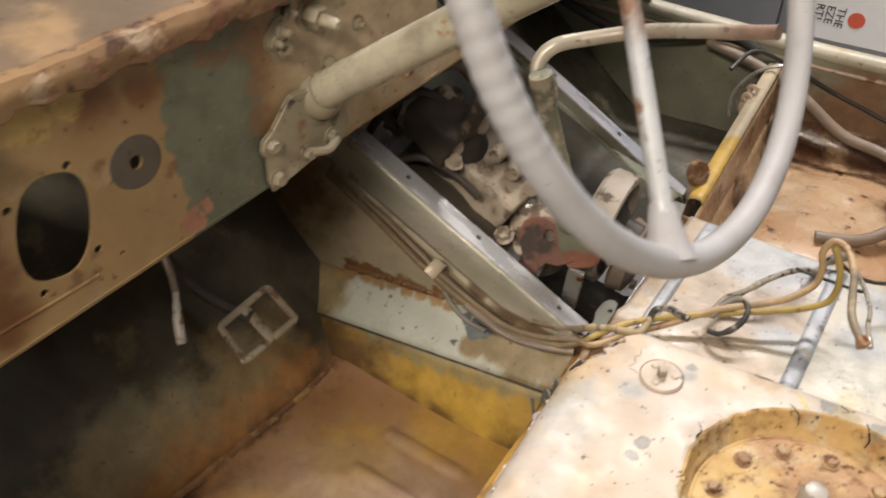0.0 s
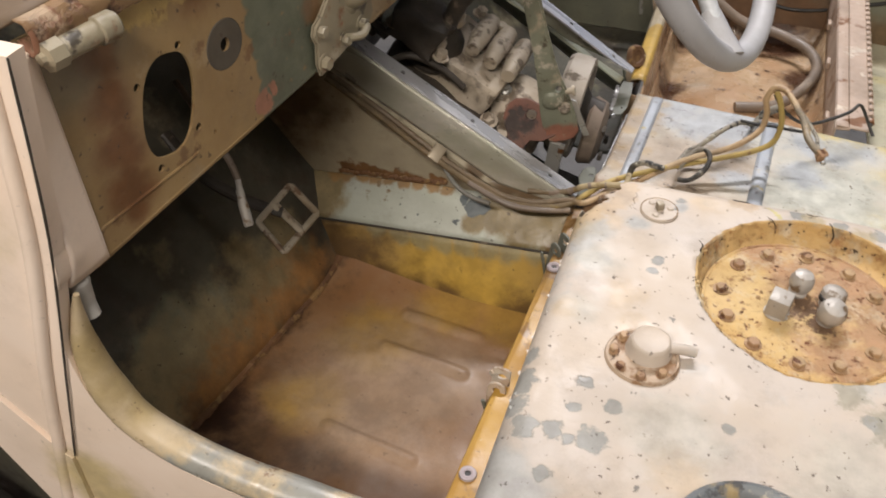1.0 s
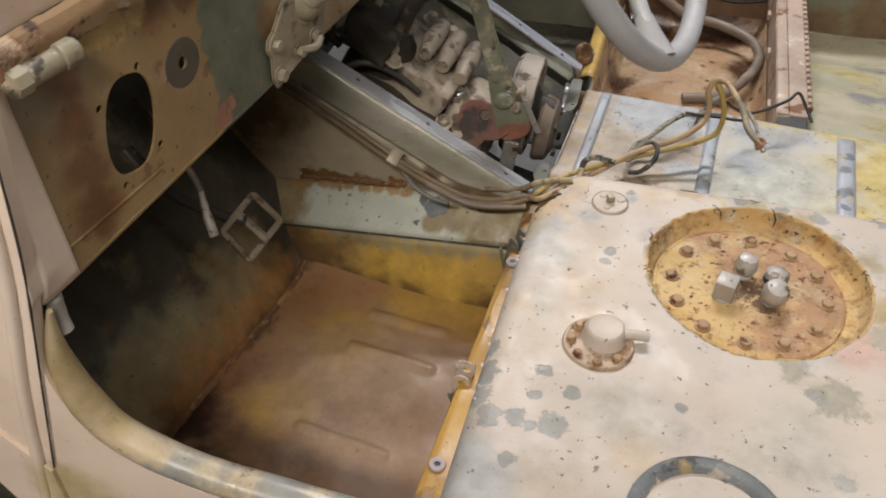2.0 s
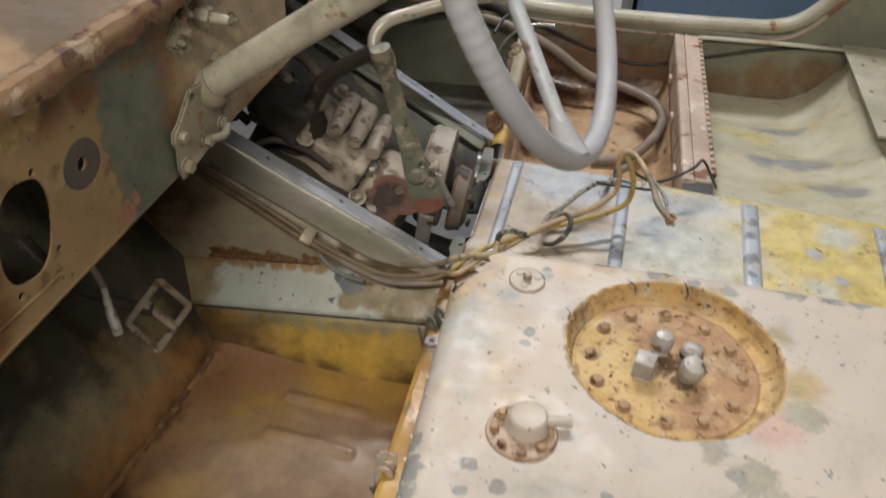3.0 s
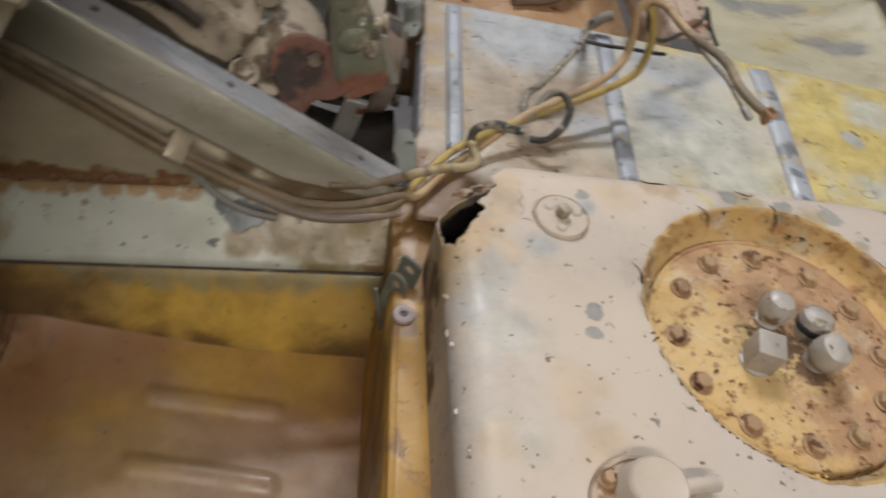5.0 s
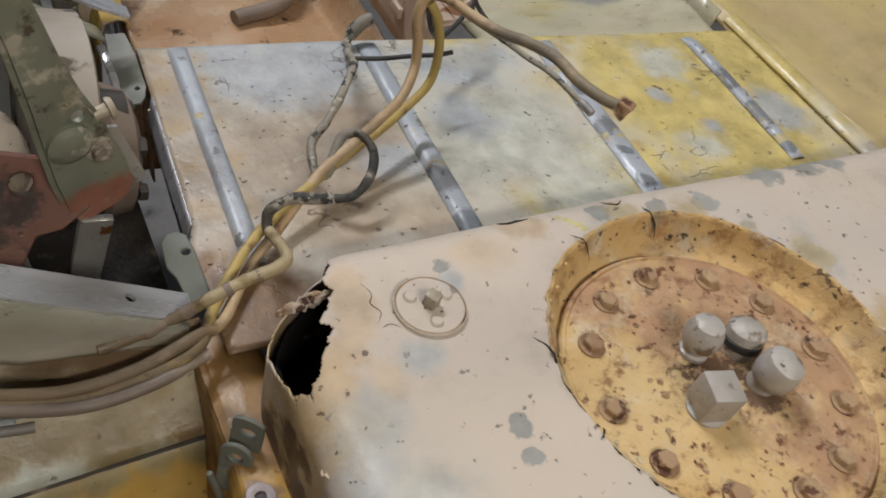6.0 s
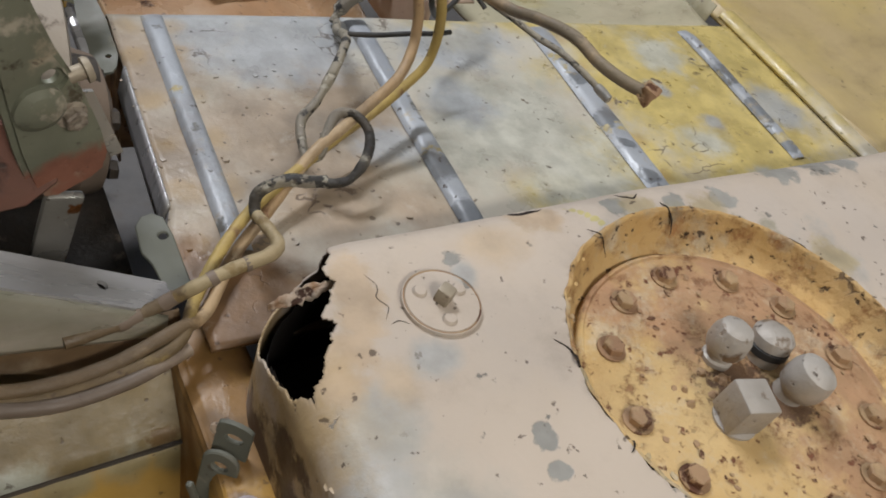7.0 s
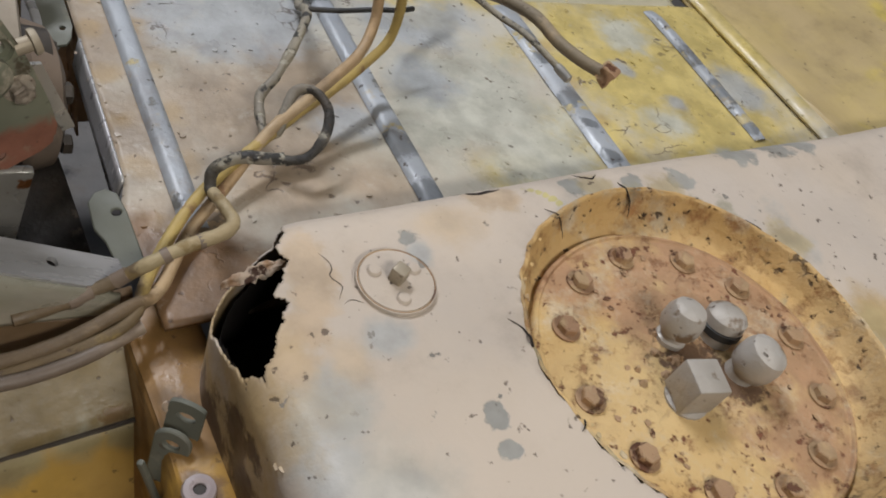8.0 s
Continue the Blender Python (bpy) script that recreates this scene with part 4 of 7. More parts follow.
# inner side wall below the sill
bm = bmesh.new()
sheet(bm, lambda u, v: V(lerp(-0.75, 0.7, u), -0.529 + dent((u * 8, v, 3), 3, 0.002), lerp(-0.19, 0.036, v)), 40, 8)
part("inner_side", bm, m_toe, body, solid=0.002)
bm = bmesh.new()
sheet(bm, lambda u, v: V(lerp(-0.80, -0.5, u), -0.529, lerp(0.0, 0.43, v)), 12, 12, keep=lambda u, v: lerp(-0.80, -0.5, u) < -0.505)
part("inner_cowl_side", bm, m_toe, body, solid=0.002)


# driver's floor with pressed ridges
def ridge(x, y, x0, x1, yc, slope, w=0.012, h=0.0046):
    c = yc + slope * (x - x0)
    a = max(0.0, 1 - abs(y - c) / w)
    end = min(1.0, max(0.0, min(x - x0, x1 - x) / 0.008))
    return h * (a * a * (3 - 2 * a)) * end


def driver_floor(u, v):
    y = lerp(-0.53, -0.070, v)
    x = lerp(-0.500 + 0.155 * min(0, y + 0.06), -0.19, u)
    k = max(0.0, (y + 0.155) / 0.085)
    z = -0.152 + 0.035 * k * k * max(0.2, min(1.0, (-0.28 - x) / 0.2)) + dent((x, y, 0), 5, 0.004) + dent((x, y, 7), 16, 0.0015)
    for x0, x1, yc, s in ((-0.394, -0.276, -0.139, -0.08), (-0.400, -0.276, -0.200, -0.10), (-0.418, -0.292, -0.335, -0.12), (-0.40, -0.28, -0.43, -0.1)):
        z += ridge(x, y, x0, x1, yc, s)
    return V(x, y, z)


bm = bmesh.new()
sheet(bm, driver_floor, 110, 150)
part("driver_floor", bm, m_floor, body, "rust-brown footwell floor with pressed ridges", solid=0.003, offset=-1)


def toe_board(u, v):
    y = lerp(-0.53, 0.0, u)
    x0 = -0.500 + 0.155 * min(0, y + 0.06)
    s = v * 0.55
    t = max(0, s - 0.02)
    x = x0 - 0.002 - 0.55 * t
    z = -0.153 + 0.86 * s - 0.1 * s * s
    return V(x, y, z + dent((x, y, z), 9, 0.003) + 0.004 * noise.noise(V(y * 30, z * 6, 2)))


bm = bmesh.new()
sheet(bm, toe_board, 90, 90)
part("toe_board", bm, m_toe, body, "grimy green toe board, shade-darkened and stained with rust", solid=0.003)

RAILZ = [(-0.62, 0.232), (-0.50, 0.165), (-0.40, 0.108), (-0.30, 0.052), (-0.21, 0.012), (-0.17, 0.0)]


def zs(x):
    """Height of the crease where the upright tunnel cover meets its sloping foot."""
    return table(x, [(-0.62, -0.043), (-0.508, -0.031), (-0.381, -0.018), (-0.25, -0.006), (-0.20, -0.002)])


def zb(x):
    return zs(x) - 0.048


def tunnel(rows, name, material, label, n=60, m=14, wob=0.0, end=-0.203):
    bm = bmesh.new()

    def fn(u, v):
        x = lerp(-0.62, end, u)
        k = v * (len(rows) - 1)
        i = min(int(k), len(rows) - 2)
        (y0, f0), (y1, f1) = rows[i], rows[i + 1]
        t = k - i
        y, z = lerp(y0, y1, t), lerp(f0(x), f1(x), t)
        return V(x, y + dent((x, y, z), 9, 0.002), z + wob * noise.noise(V(x * 60, v * 3, 1)))

    sheet(bm, fn, n, m)
    return part(name, bm, material, body, label, solid=0.002)


tunnel([(-0.097, lambda x: -0.158), (-0.089, lambda x: -0.148), (-0.084, lambda x: lerp(-0.148, zb(x), 0.35)), (-0.0685, zb)], "tunnel_step", m_step, "ochre tunnel step with dirt stains")
tunnel([(-0.070, lambda x: zb(x) + 0.002), (-0.0225, zs)], "tunnel_side", m_band, "blue-grey tunnel side with chipped paint", m=10)
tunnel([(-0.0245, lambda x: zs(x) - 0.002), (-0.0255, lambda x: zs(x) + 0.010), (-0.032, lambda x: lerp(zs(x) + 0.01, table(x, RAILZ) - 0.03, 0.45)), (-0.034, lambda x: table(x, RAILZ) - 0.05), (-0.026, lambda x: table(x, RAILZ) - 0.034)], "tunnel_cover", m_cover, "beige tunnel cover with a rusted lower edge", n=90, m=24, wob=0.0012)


# rust scabs along the cover's lower edge, weld seam at the floor, weep holes
for k in range(30):
    bm = bmesh.new()
    x = -0.515 + 0.145 * ((k * 0.618) % 1.0)
    lump0 = random.uniform(0.0025, 0.0055)
    lathe(bm, [(lump0, 0), (lump0 * 0.9, 0.0012), (lump0 * 0.4, 0.0026), (0, 0.003)], (x, -0.0262, zs(x) + 0.006 + 0.004 * noise.noise(V(k * 1.7, 0, 0))), (0.1, -1, 0.5), 9, wob=0.5)
    part("rust_scab", bm, m_scab, body)
bm = bmesh.new()
seam = [V(-0.500 + 0.155 * min(0, y + 0.06) + 0.002 * noise.noise(V(y * 60, 0, 0)), y, -0.148 + 0.03 * max(0, (y + 0.155) / 0.085) ** 2 * 0.9 + 0.002 * noise.noise(V(y * 45, 4, 0))) for y in np.linspace(-0.5, -0.085, 90)]
tube(bm, seam, [0.0052 + 0.004 * noise.noise(V(p.y * 110, 8, 0)) for p in seam], 8)
part("floor_seam", bm, m_scab, body, "rusted weld seam between floor and toe board")
for k, (x, y) in enumerate(((-0.415, -0.0865), (-0.402, -0.086), (-0.386, -0.0865), (-0.425, -0.087))):
    bm = bmesh.new()
    lathe(bm, [(0.004, 0.0), (0.0025, 0.001), (0, 0.001)], (x, y, -0.140), (0, -1, 0.4), 8, wob=0.5)
    part("weep_hole", bm, m_black, body)

bm = bmesh.new()
tube(bm, [V(x, -0.0705 + 0.0006 * noise.noise(V(x * 90, 0, 0)), zb(x) + 0.001) for x in np.linspace(-0.6, -0.21, 50)], 0.0017, 6)
part("side_seam", bm, m_castdark, body)

# rails beside the gearbox opening
def rail(name, y, pts, wid, drop, label, holes, mat_top, mat_side, sgn):
    a, b = V(pts[0][0], y, pts[0][1]), V(pts[1][0], y, pts[1][1])
    d = b - a
    L = d.length
    m = axes(a, d, V(0, 1, 0)) if sgn > 0 else axes(a, d, V(0, 1, 0))
    bm = bmesh.new()
    w = wid / 2
    plate(bm, [(0, -w), (L * 0.93, -w), (L, -w * 0.3), (L, w), (0, w)], [ring2(L * h, 0.001, 0.0032, 10) for h in holes], 0.0025, m)
    top = part(name, bm, mat_top, body, label)
    bm = bmesh.new()
    n = V(0, 1, 0).cross(d).normalized()
    n = n if n.z > 0 else -n

    def web(u, v):
        p = a + d * lerp(0, 0.985, u)
        k = min(1.0, (1 - u) / 0.22)
        h = drop * (0.25 + 0.75 * k)
        yy = -w if sgn > 0 else w
        s = v
        out = 0.004 * math.sin(min(1, s * 3) * math.pi / 2)
        return p + V(0, yy - sgn * out, 0) - n * (h * s) + V(0, 0, 0.001)

    sheet(bm, web, 40, 10)
    part("web", bm, mat_side, top, solid=0.0025)
    # black discs added under the rail holes as the darkness inside them
    for h in holes:
        bm = bmesh.new()
        lathe(bm, [(0.0026, 0), (0.0026, 0.0015)], a + d * h - n * 0.003, n, 10)
        part("rivet", bm, m_black, top)
    return top


rail("opening_rail", -0.016, [(-0.53, 0.184), (-0.205, 0.004)], 0.024, 0.042, "bright worn steel rail along the gearbox opening", (0.30, 0.575, 0.89, 0.10), m_rail, m_railside, 1)
rail("opening_rail", 0.232, [(-0.56, 0.27), (-0.185, 0.045)], 0.021, 0.03, "narrow steel rail along the gearbox opening", (0.25, 0.5, 0.75, 0.92), m_rail, m_railside, -1)

# far side of the gearbox opening: sloping cover and passenger footwell
bm = bmesh.new()
sheet(bm, lambda u, v: V(lerp(-0.60, -0.20, u), lerp(0.24, 0.36, v), table(lerp(-0.60, -0.20, u), [(-0.6, 0.27), (-0.2, 0.04)]) - 0.02 - 0.075 * v * v - 0.02 * v + dent((u * 4, v * 2, 0), 2, 0.004)), 40, 20)
part("passenger_tunnel_cover", bm, paint("pale_green_cover", (0.33, 0.34, 0.25), (0.27, 0.28, 0.21), [dict(col=(0.50, 0.50, 0.36), at=[(-0.26, 0.3, 0.0, 0.06)], wobble=1.2, scale=30, soft=0.3)], rough=0.4, bump=0.3), body, "pale green tunnel cover", solid=0.002)
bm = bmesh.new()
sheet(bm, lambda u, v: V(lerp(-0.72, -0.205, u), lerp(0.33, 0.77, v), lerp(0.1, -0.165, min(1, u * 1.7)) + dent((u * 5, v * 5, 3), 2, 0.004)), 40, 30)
part("passenger_floor", bm, m_toe, body, "grimy passenger footwell with shade in its colour", solid=0.003)

# deck over the drive line, with its cut edge and pressed ribs
bm = bmesh.new()


def deck_fn(u, v):
    y = lerp(-0.05, 0.268, v)
    k = min(1.0, max(0.0, (y - 0.035) / 0.02))
    x = lerp(lerp(-0.192, -0.188 + 0.055 * y, k), 0.444, u)
    far = 0.268 - 0.075 * (x + 0.16)
    y = lerp(-0.05, far, v)
    z = dent((x, y, 0), 7, 0.0022) + dent((x, y, 5), 22, 0.0007)
    z -= 0.012 * max(0, (y - far + 0.016) / 0.016) ** 2
    return V(x, y, z)


sheet(bm, deck_fn, 120, 70)
deck = part("deck_panel", bm, m_deck, body, "worn deck panel in cream, yellow and blue-grey paint", solid=0.003, offset=-1)
for x0, y0, y1, w in ((-0.150, 0.012, 0.252, 0.016), (0.009, -0.01, 0.236, 0.019), (0.186, 0.005, 0.220, 0.024), (0.360, 0.015, 0.204, 0.015)):
    bm = bmesh.new()

    def rib(u, v, x0=x0, y0=y0, y1=y1, w=w):
        c = 2 * u - 1
        end = min(1.0, min(v, 1 - v) * 14)
        p = V(x0 + 0.5 * w * c + 0.012 * (1 - v) * -1 + 0.006, lerp(y0, y1, v), 0)
        p.z = dent((p.x, p.y, 0), 7, 0.0022) + 0.0008 + 0.0045 * (1 - c ** 4) * (0.3 + 0.7 * end) * (1 + 0.1 * noise.noise(V(p.y * 40, x0, 0)))
        return p

    sheet(bm, rib, 10, 50)
    part("pressed_rib", bm, m_rib, deck)
# upturned flange and angle bracket at the corner of the opening
bm = bmesh.new()
sheet(bm, lambda u, v: V(-0.1885 + 0.055 * lerp(0.056, 0.19, u) - 0.0035 * v, lerp(0.056, 0.19, u), 0.0035 - 0.022 * v), 20, 4)
part("opening_flange", bm, m_rail, deck, solid=0.0016)
bm = bmesh.new()
plate(bm, [(0.002, -0.014), (0.016, -0.013), (0.0165, 0.03), (0.015, 0.045), (0.010, 0.050), (0.003, 0.049), (-0.002, 0.042), (-0.0035, 0.022), (0.0, 0.012)], [ring2(0.011, 0.031, 0.0028, 10)], 0.0022, axes((-0.2065, 0.0, 0.0015), (1, 0.0, 0.12), (0, 1, 0)))
bmesh.ops.bevel(bm, geom=[e for e in bm.edges if e.calc_face_angle(0) > 0.9], offset=0.0007, segments=1, affect="EDGES")
part("corner_bracket", bm, m_bracket, deck, "green-grey corner bracket")
bm = bmesh.new()
plate(bm, [(0.001, 0.002), (0.004, -0.001), (0.014, -0.001), (0.018, 0.004), (0.0215, 0.015), (0.022, 0.050), (0.020, 0.074), (0.006, 0.076), (0.002, 0.04)], [ring2(0.015, 0.014, 0.0022, 8)], 0.002, axes((-0.202, 0.182, 0.003), (1, 0, 0.1), (0, 1, 0.12)))
part("tail_bracket", bm, m_bracket, deck, "green-grey bent steel plate with a bolt")
bm = bmesh.new()
tube(bm, spline([(-0.203, 0.245, 0.012), (-0.201, 0.215, 0.008), (-0.200, 0.19, 0.004), (-0.195, 0.18, 0.003)], 5), 0.0035, 8, flat=0.7)
part("bright_edge", bm, m_rail, deck)

# ledge in front of the tank with two seat latches
bm = bmesh.new()


def ledge_fn(u, v):
    y = lerp(-0.53, -0.02, v)
    xl = -0.210 - 0.035 * max(0, -0.1 - y)
    prof = [(xl - 0.001, -0.165), (xl, -0.02), (xl + 0.002, -0.0125), (xl + 0.007, -0.0105), (-0.19, -0.010), (-0.17, -0.012)]
    k = u * (len(prof) - 1)
    i = min(int(k), len(prof) - 2)
    (xa, za), (xb, zb2) = prof[i], prof[i + 1]
    return V(lerp(xa, xb, k - i) + dent((y, u, 1), 12, 0.001), y, lerp(za, zb2, k - i))


sheet(bm, ledge_fn, 30, 60)
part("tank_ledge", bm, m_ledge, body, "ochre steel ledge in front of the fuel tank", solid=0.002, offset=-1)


def latch(at, turn=0.0, lean=(-0.08, 0.30), metal=None, label="small worn steel seat latch bolted to the ledge"):
    ob = thing("seat_latch", at, label, "latch", "seat latches")
    metal = metal or m_outlet
    m = Matrix.Translation(at) @ pose(0, 0, 0, 0, 0, turn)

    def ear(w, h, tip):
        return [(-w, 0.0), (w, 0.0), (w, h - w * tip)] + [(w * math.cos(t), h - w * tip + w * tip * math.sin(t)) for t in np.linspace(0.15, math.pi - 0.15, 9)] + [(-w, h - w * tip)]

    bm = bmesh.new()
    plate(bm, ear(0.0092, 0.048, 0.35), [ring2(0.0005, 0.0385, 0.0052, 12, 0.6)], 0.0028, m @ axes((-0.0005, -0.0010, -0.030), (0.72, -0.69, 0), (*lean, 1)))
    back = part("back_plate", bm, metal, ob)
    bm = bmesh.new()
    lathe(bm, [(0.0032, 0), (0.0030, 0.002), (0, 0.0028)], m @ V(-0.0033, 0.0100, 0.0086), (-0.6, -0.6, 0.3), 10)
    part("rivet", bm, m_outlet, back, "pale rivet")
    bm = bmesh.new()
    plate(bm, ear(0.0096, 0.040, 0.8), [ring2(0, 0.0305, 0.0040, 12, 0.75)], 0.0032, m @ axes((-0.0075, -0.0075, -0.032), (0.72, -0.69, 0), (*lean, 1)))
    bmesh.ops.bevel(bm, geom=[e for e in bm.edges if e.calc_face_angle(0) > 1.2], offset=0.0007, segments=1, affect="EDGES")
    part("tongue", bm, metal, ob)
    bm = bmesh.new()
    box(bm, m @ V(-0.0155, -0.0105, -0.028), (0.0035, 0.0035, 0.046), 0.001, m.to_3x3().to_4x4() @ pose(0, 0, 0, -15, -5, 45))
    part("hook", bm, m_bracket, ob, "dull steel hook bar")
    return ob


latch((-0.201, -0.107, -0.006), 0.0, (-0.08, 0.30), m_bracket, "small grimy dark steel seat latch on the ledge")
latch((-0.212, -0.327, -0.008), 40.0, (0.17, 0.12))
for k, y in enumerate((-0.139, -0.436)):
    bm = bmesh.new()
    lathe(bm, [(0.0032, 0.0), (0.0032, 0.0022), (0.005, 0.003), (0.0078, 0.0022), (0.0085, 0)], (-0.2015 - 0.008 * k, y, -0.0095), (0, 0, 1), 20, caps=False)
    wsh = part("grommet", bm, paint("pink_grey_grommet", (0.42, 0.36, 0.37), rough=0.5, bump=0.3) if k == 0 else bpy.data.materials["pink_grey_grommet"], body, "pale washer round a bolt hole")
    # black disc put in as the shade down the bolt hole
    bm = bmesh.new()
    lathe(bm, [(0.003, 0), (0.003, 0.0006)], (-0.2015 - 0.008 * k, y, -0.0092), (0, 0, 1), 12)
    part("bore_shade", bm, m_black, wsh)

oval = []
for i in range(40):
    t = 2 * math.pi * i / 40
    a = 0.0270 * math.copysign(abs(math.cos(t)) ** 0.72, math.cos(t))
    b = 0.0408 * math.copysign(abs(math.sin(t)) ** 0.88, math.sin(t))
    c, s = math.cos(radians(-14)), math.sin(radians(-14))
    oval.append((ds(-0.4125) + a * c - b * s, 0.3155 + a * s + b * c))
small = [ring2(ds(y), z, 0.0033, 10) for y, z in ((-0.392, 0.356), (-0.434, 0.271), (-0.4375, 0.344), (-0.3885, 0.282))]
bm = bmesh.new()
bot = [(ds(y), 0.232 + 0.075 * (y + 0.505)) for y in (0.75, 0.3, 0.0, -0.24, -0.505)]
plate(bm, [(-0.012, 0.418), (ds(0.75), 0.418)] + bot, [oval, *small, [(ds(-0.016), 0.300), (ds(0.165), 0.300), (ds(0.165), 0.402), (ds(-0.016), 0.402)], ring2(ds(-0.3445), 0.334, 0.0048, 12, 1.3), ring2(ds(-0.372), 0.268, 0.002, 8)], 0.0025, axes(dash_at(-0.505, 0), DS, (0, 0, 1)))
dash = part("dashboard", bm, m_dash, body, "tan and grey-green dashboard with an oval gauge opening")
bm = bmesh.new()
lathe(bm, [(0.0058, 0), (0.0058, 0.0010), (0.012, 0.0013), (0.0205, 0.0010), (0.0215, 0)], dash_at(-0.3445, 0.334, 0.0022), DN, 28, caps=False)
part("rubber_washer", bm, paint("grey_rubber", (0.10, 0.085, 0.065), rough=0.7, bump=0.3), dash, "grey rubber washer round a hole")
bm = bmesh.new()
tube(bm, [dash_at(y, 0.259 + 0.02 * (y + 0.505), 0.0024) for y in np.linspace(-0.512, -0.395, 12)], 0.0016, 6)
part("crease", bm, m_dash, dash)
# folded bottom edge and rusty top lip
bm = bmesh.new()
tube(bm, [dash_at(y, 0.234 + 0.075 * (y + 0.505), -0.003) for y in np.linspace(-0.512, 0.75, 40)], 0.006, 8)
part("lower_fold", bm, m_dash, dash)
bm = bmesh.new()


def lip_fn(u, v):
    y = lerp(-0.515, 0.75, u)
    n = noise.noise(V(y * 45, 0, 0)) * 0.004 + noise.noise(V(y * 140, 3, 0)) * 0.002
    prof = [(0.003, 0.432), (0.014, 0.431), (0.018, 0.424), (0.017, 0.412 + n), (0.013, 0.409 + n), (0.004, 0.418)]
    k = v * (len(prof) - 1)
    i = min(int(k), len(prof) - 2)
    (o0, z0), (o1, z1) = prof[i], prof[i + 1]
    return dash_at(y, lerp(z0, z1, k - i) + n * 0.4, lerp(o0, o1, k - i))


sheet(bm, lip_fn, 260, 15)
part("top_lip", bm, m_lip, dash, "ragged rusted upper edge", solid=0.0015)
bm = bmesh.new()
sheet(bm, lambda u, v: dash_at(lerp(-0.53, 0.75, u), 0.431 + 0.02 * v + dent((u * 9, v * 3, 0), 1, 0.003), lerp(0.006, -0.35, v)), 60, 30)
part("cowl_top", bm, m_cowl, body, "dusty brown cowl top", solid=0.003)
# unseen far end of the cowl, added to keep light from under the dash
bm = bmesh.new()
box(bm, (-0.68, 0.772, 0.21), (0.52, 0.012, 0.46), 0.002)
part("far_cowl_blocker", bm, m_farwall, body, "olive far cowl side, unseen, added to block light")
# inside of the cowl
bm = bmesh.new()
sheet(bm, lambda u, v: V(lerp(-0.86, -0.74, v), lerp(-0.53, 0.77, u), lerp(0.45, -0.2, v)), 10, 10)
part("firewall", bm, m_castdark, body, "oily firewall, darkened for shade", solid=0.004)

# windscreen hinge on the dash end
hinge = thing("windscreen_hinge", dash_at(-0.5, 0.40), "grey-green tubular windscreen hinge on the dash corner", "hinge")
bm = bmesh.new()
a, b = V(-0.4635, -0.519, 0.4085), V(-0.448, -0.463, 0.410)
tube(bm, [a.lerp(b, t) for t in (0.22, 0.5, 1.0)], 0.0080, 20)
part("barrel", bm, m_flange, hinge)
bm = bmesh.new()
d = (b - a).normalized()
lathe(bm, [(0.004, -0.003), (0.0045, 0.0), (0.0100, 0.001), (0.0100, 0.012), (0.0082, 0.0135)], a + d * 0.004, d, 8)
part("nut", bm, m_flange, hinge)
bm = bmesh.new()
lathe(bm, [(0.0085, 0), (0.0096, 0.001), (0.0096, 0.013), (0.0085, 0.014)], a + d * 0.043, d, 20)
part("collar", bm, m_flange, hinge)
bm = bmesh.new()
tube(bm, spline([(-0.462, -0.540, 0.392), (-0.49, -0.555, 0.392), (-0.56, -0.575, 0.395), (-0.66, -0.585, 0.40)], 6), 0.0035, 8)
part("rod", bm, m_steel, hinge, "thin bright rod")
bm = bmesh.new()
tube(bm, spline([(-0.483, -0.528, 0.238), (-0.487, -0.527, 0.225), (-0.489, -0.526, 0.205), (-0.486, -0.527, 0.19)], 6), [0.006] * 4 + [0.008] * 8 + [0.0075] * 6 + [0.004], 10)
catch = part("door_catch", bm, paint("pale_rubber_catch", (0.5, 0.48, 0.44), rough=0.5), None)
tagged(catch, "pale rubber door catch at the foot of the pillar", "catch")

# passenger side: ledge, well, hinge strip, seat pan, side wall
bm = bmesh.new()


def pledge(u, v):
    y = lerp(0.30, 0.72, v)
    prof = [(-0.196, -0.16), (-0.194, -0.02), (-0.190, -0.006), (-0.18, -0.002), (-0.174, -0.003), (-0.171, -0.006), (-0.171, -0.012)]
    k = u * (len(prof) - 1)
    i = min(int(k), len(prof) - 2)
    return V(lerp(prof[i][0], prof[i + 1][0], k - i), y, lerp(prof[i][1], prof[i + 1][1], k - i) + 0.012 * v)


sheet(bm, pledge, 24, 30)
part("passenger_ledge", bm, paint("ledge_yellow_cream", (0.42, 0.36, 0.26), (0.36, 0.30, 0.20), [dict(col=(0.56, 0.36, 0.08), at=[(-0.175, 0.38, 0, 0.08), (-0.175, 0.44, 0, 0.05), (-0.175, 0.34, -0.02, 0.06)], wobble=1.0, scale=30, soft=0.1), dict(col=RUST, scale=22, lo=0.62, hi=0.68)], rough=0.5, bump=0.3), body, "yellow and cream ledge on the passenger side", solid=0.002)
bm = bmesh.new()
sheet(bm, lambda u, v: V(-0.171 + 0.008 * v, lerp(0.25, 0.77, u), lerp(-0.010, -0.14, v) + dent((u * 6, v, 0), 2, 0.003)), 30, 8)
part("well_front", bm, m_well, body, solid=0.002)
latch((-0.190, 0.345, -0.002), 20)
latch((-0.190, 0.60, 0.004), 20)
bm = bmesh.new()


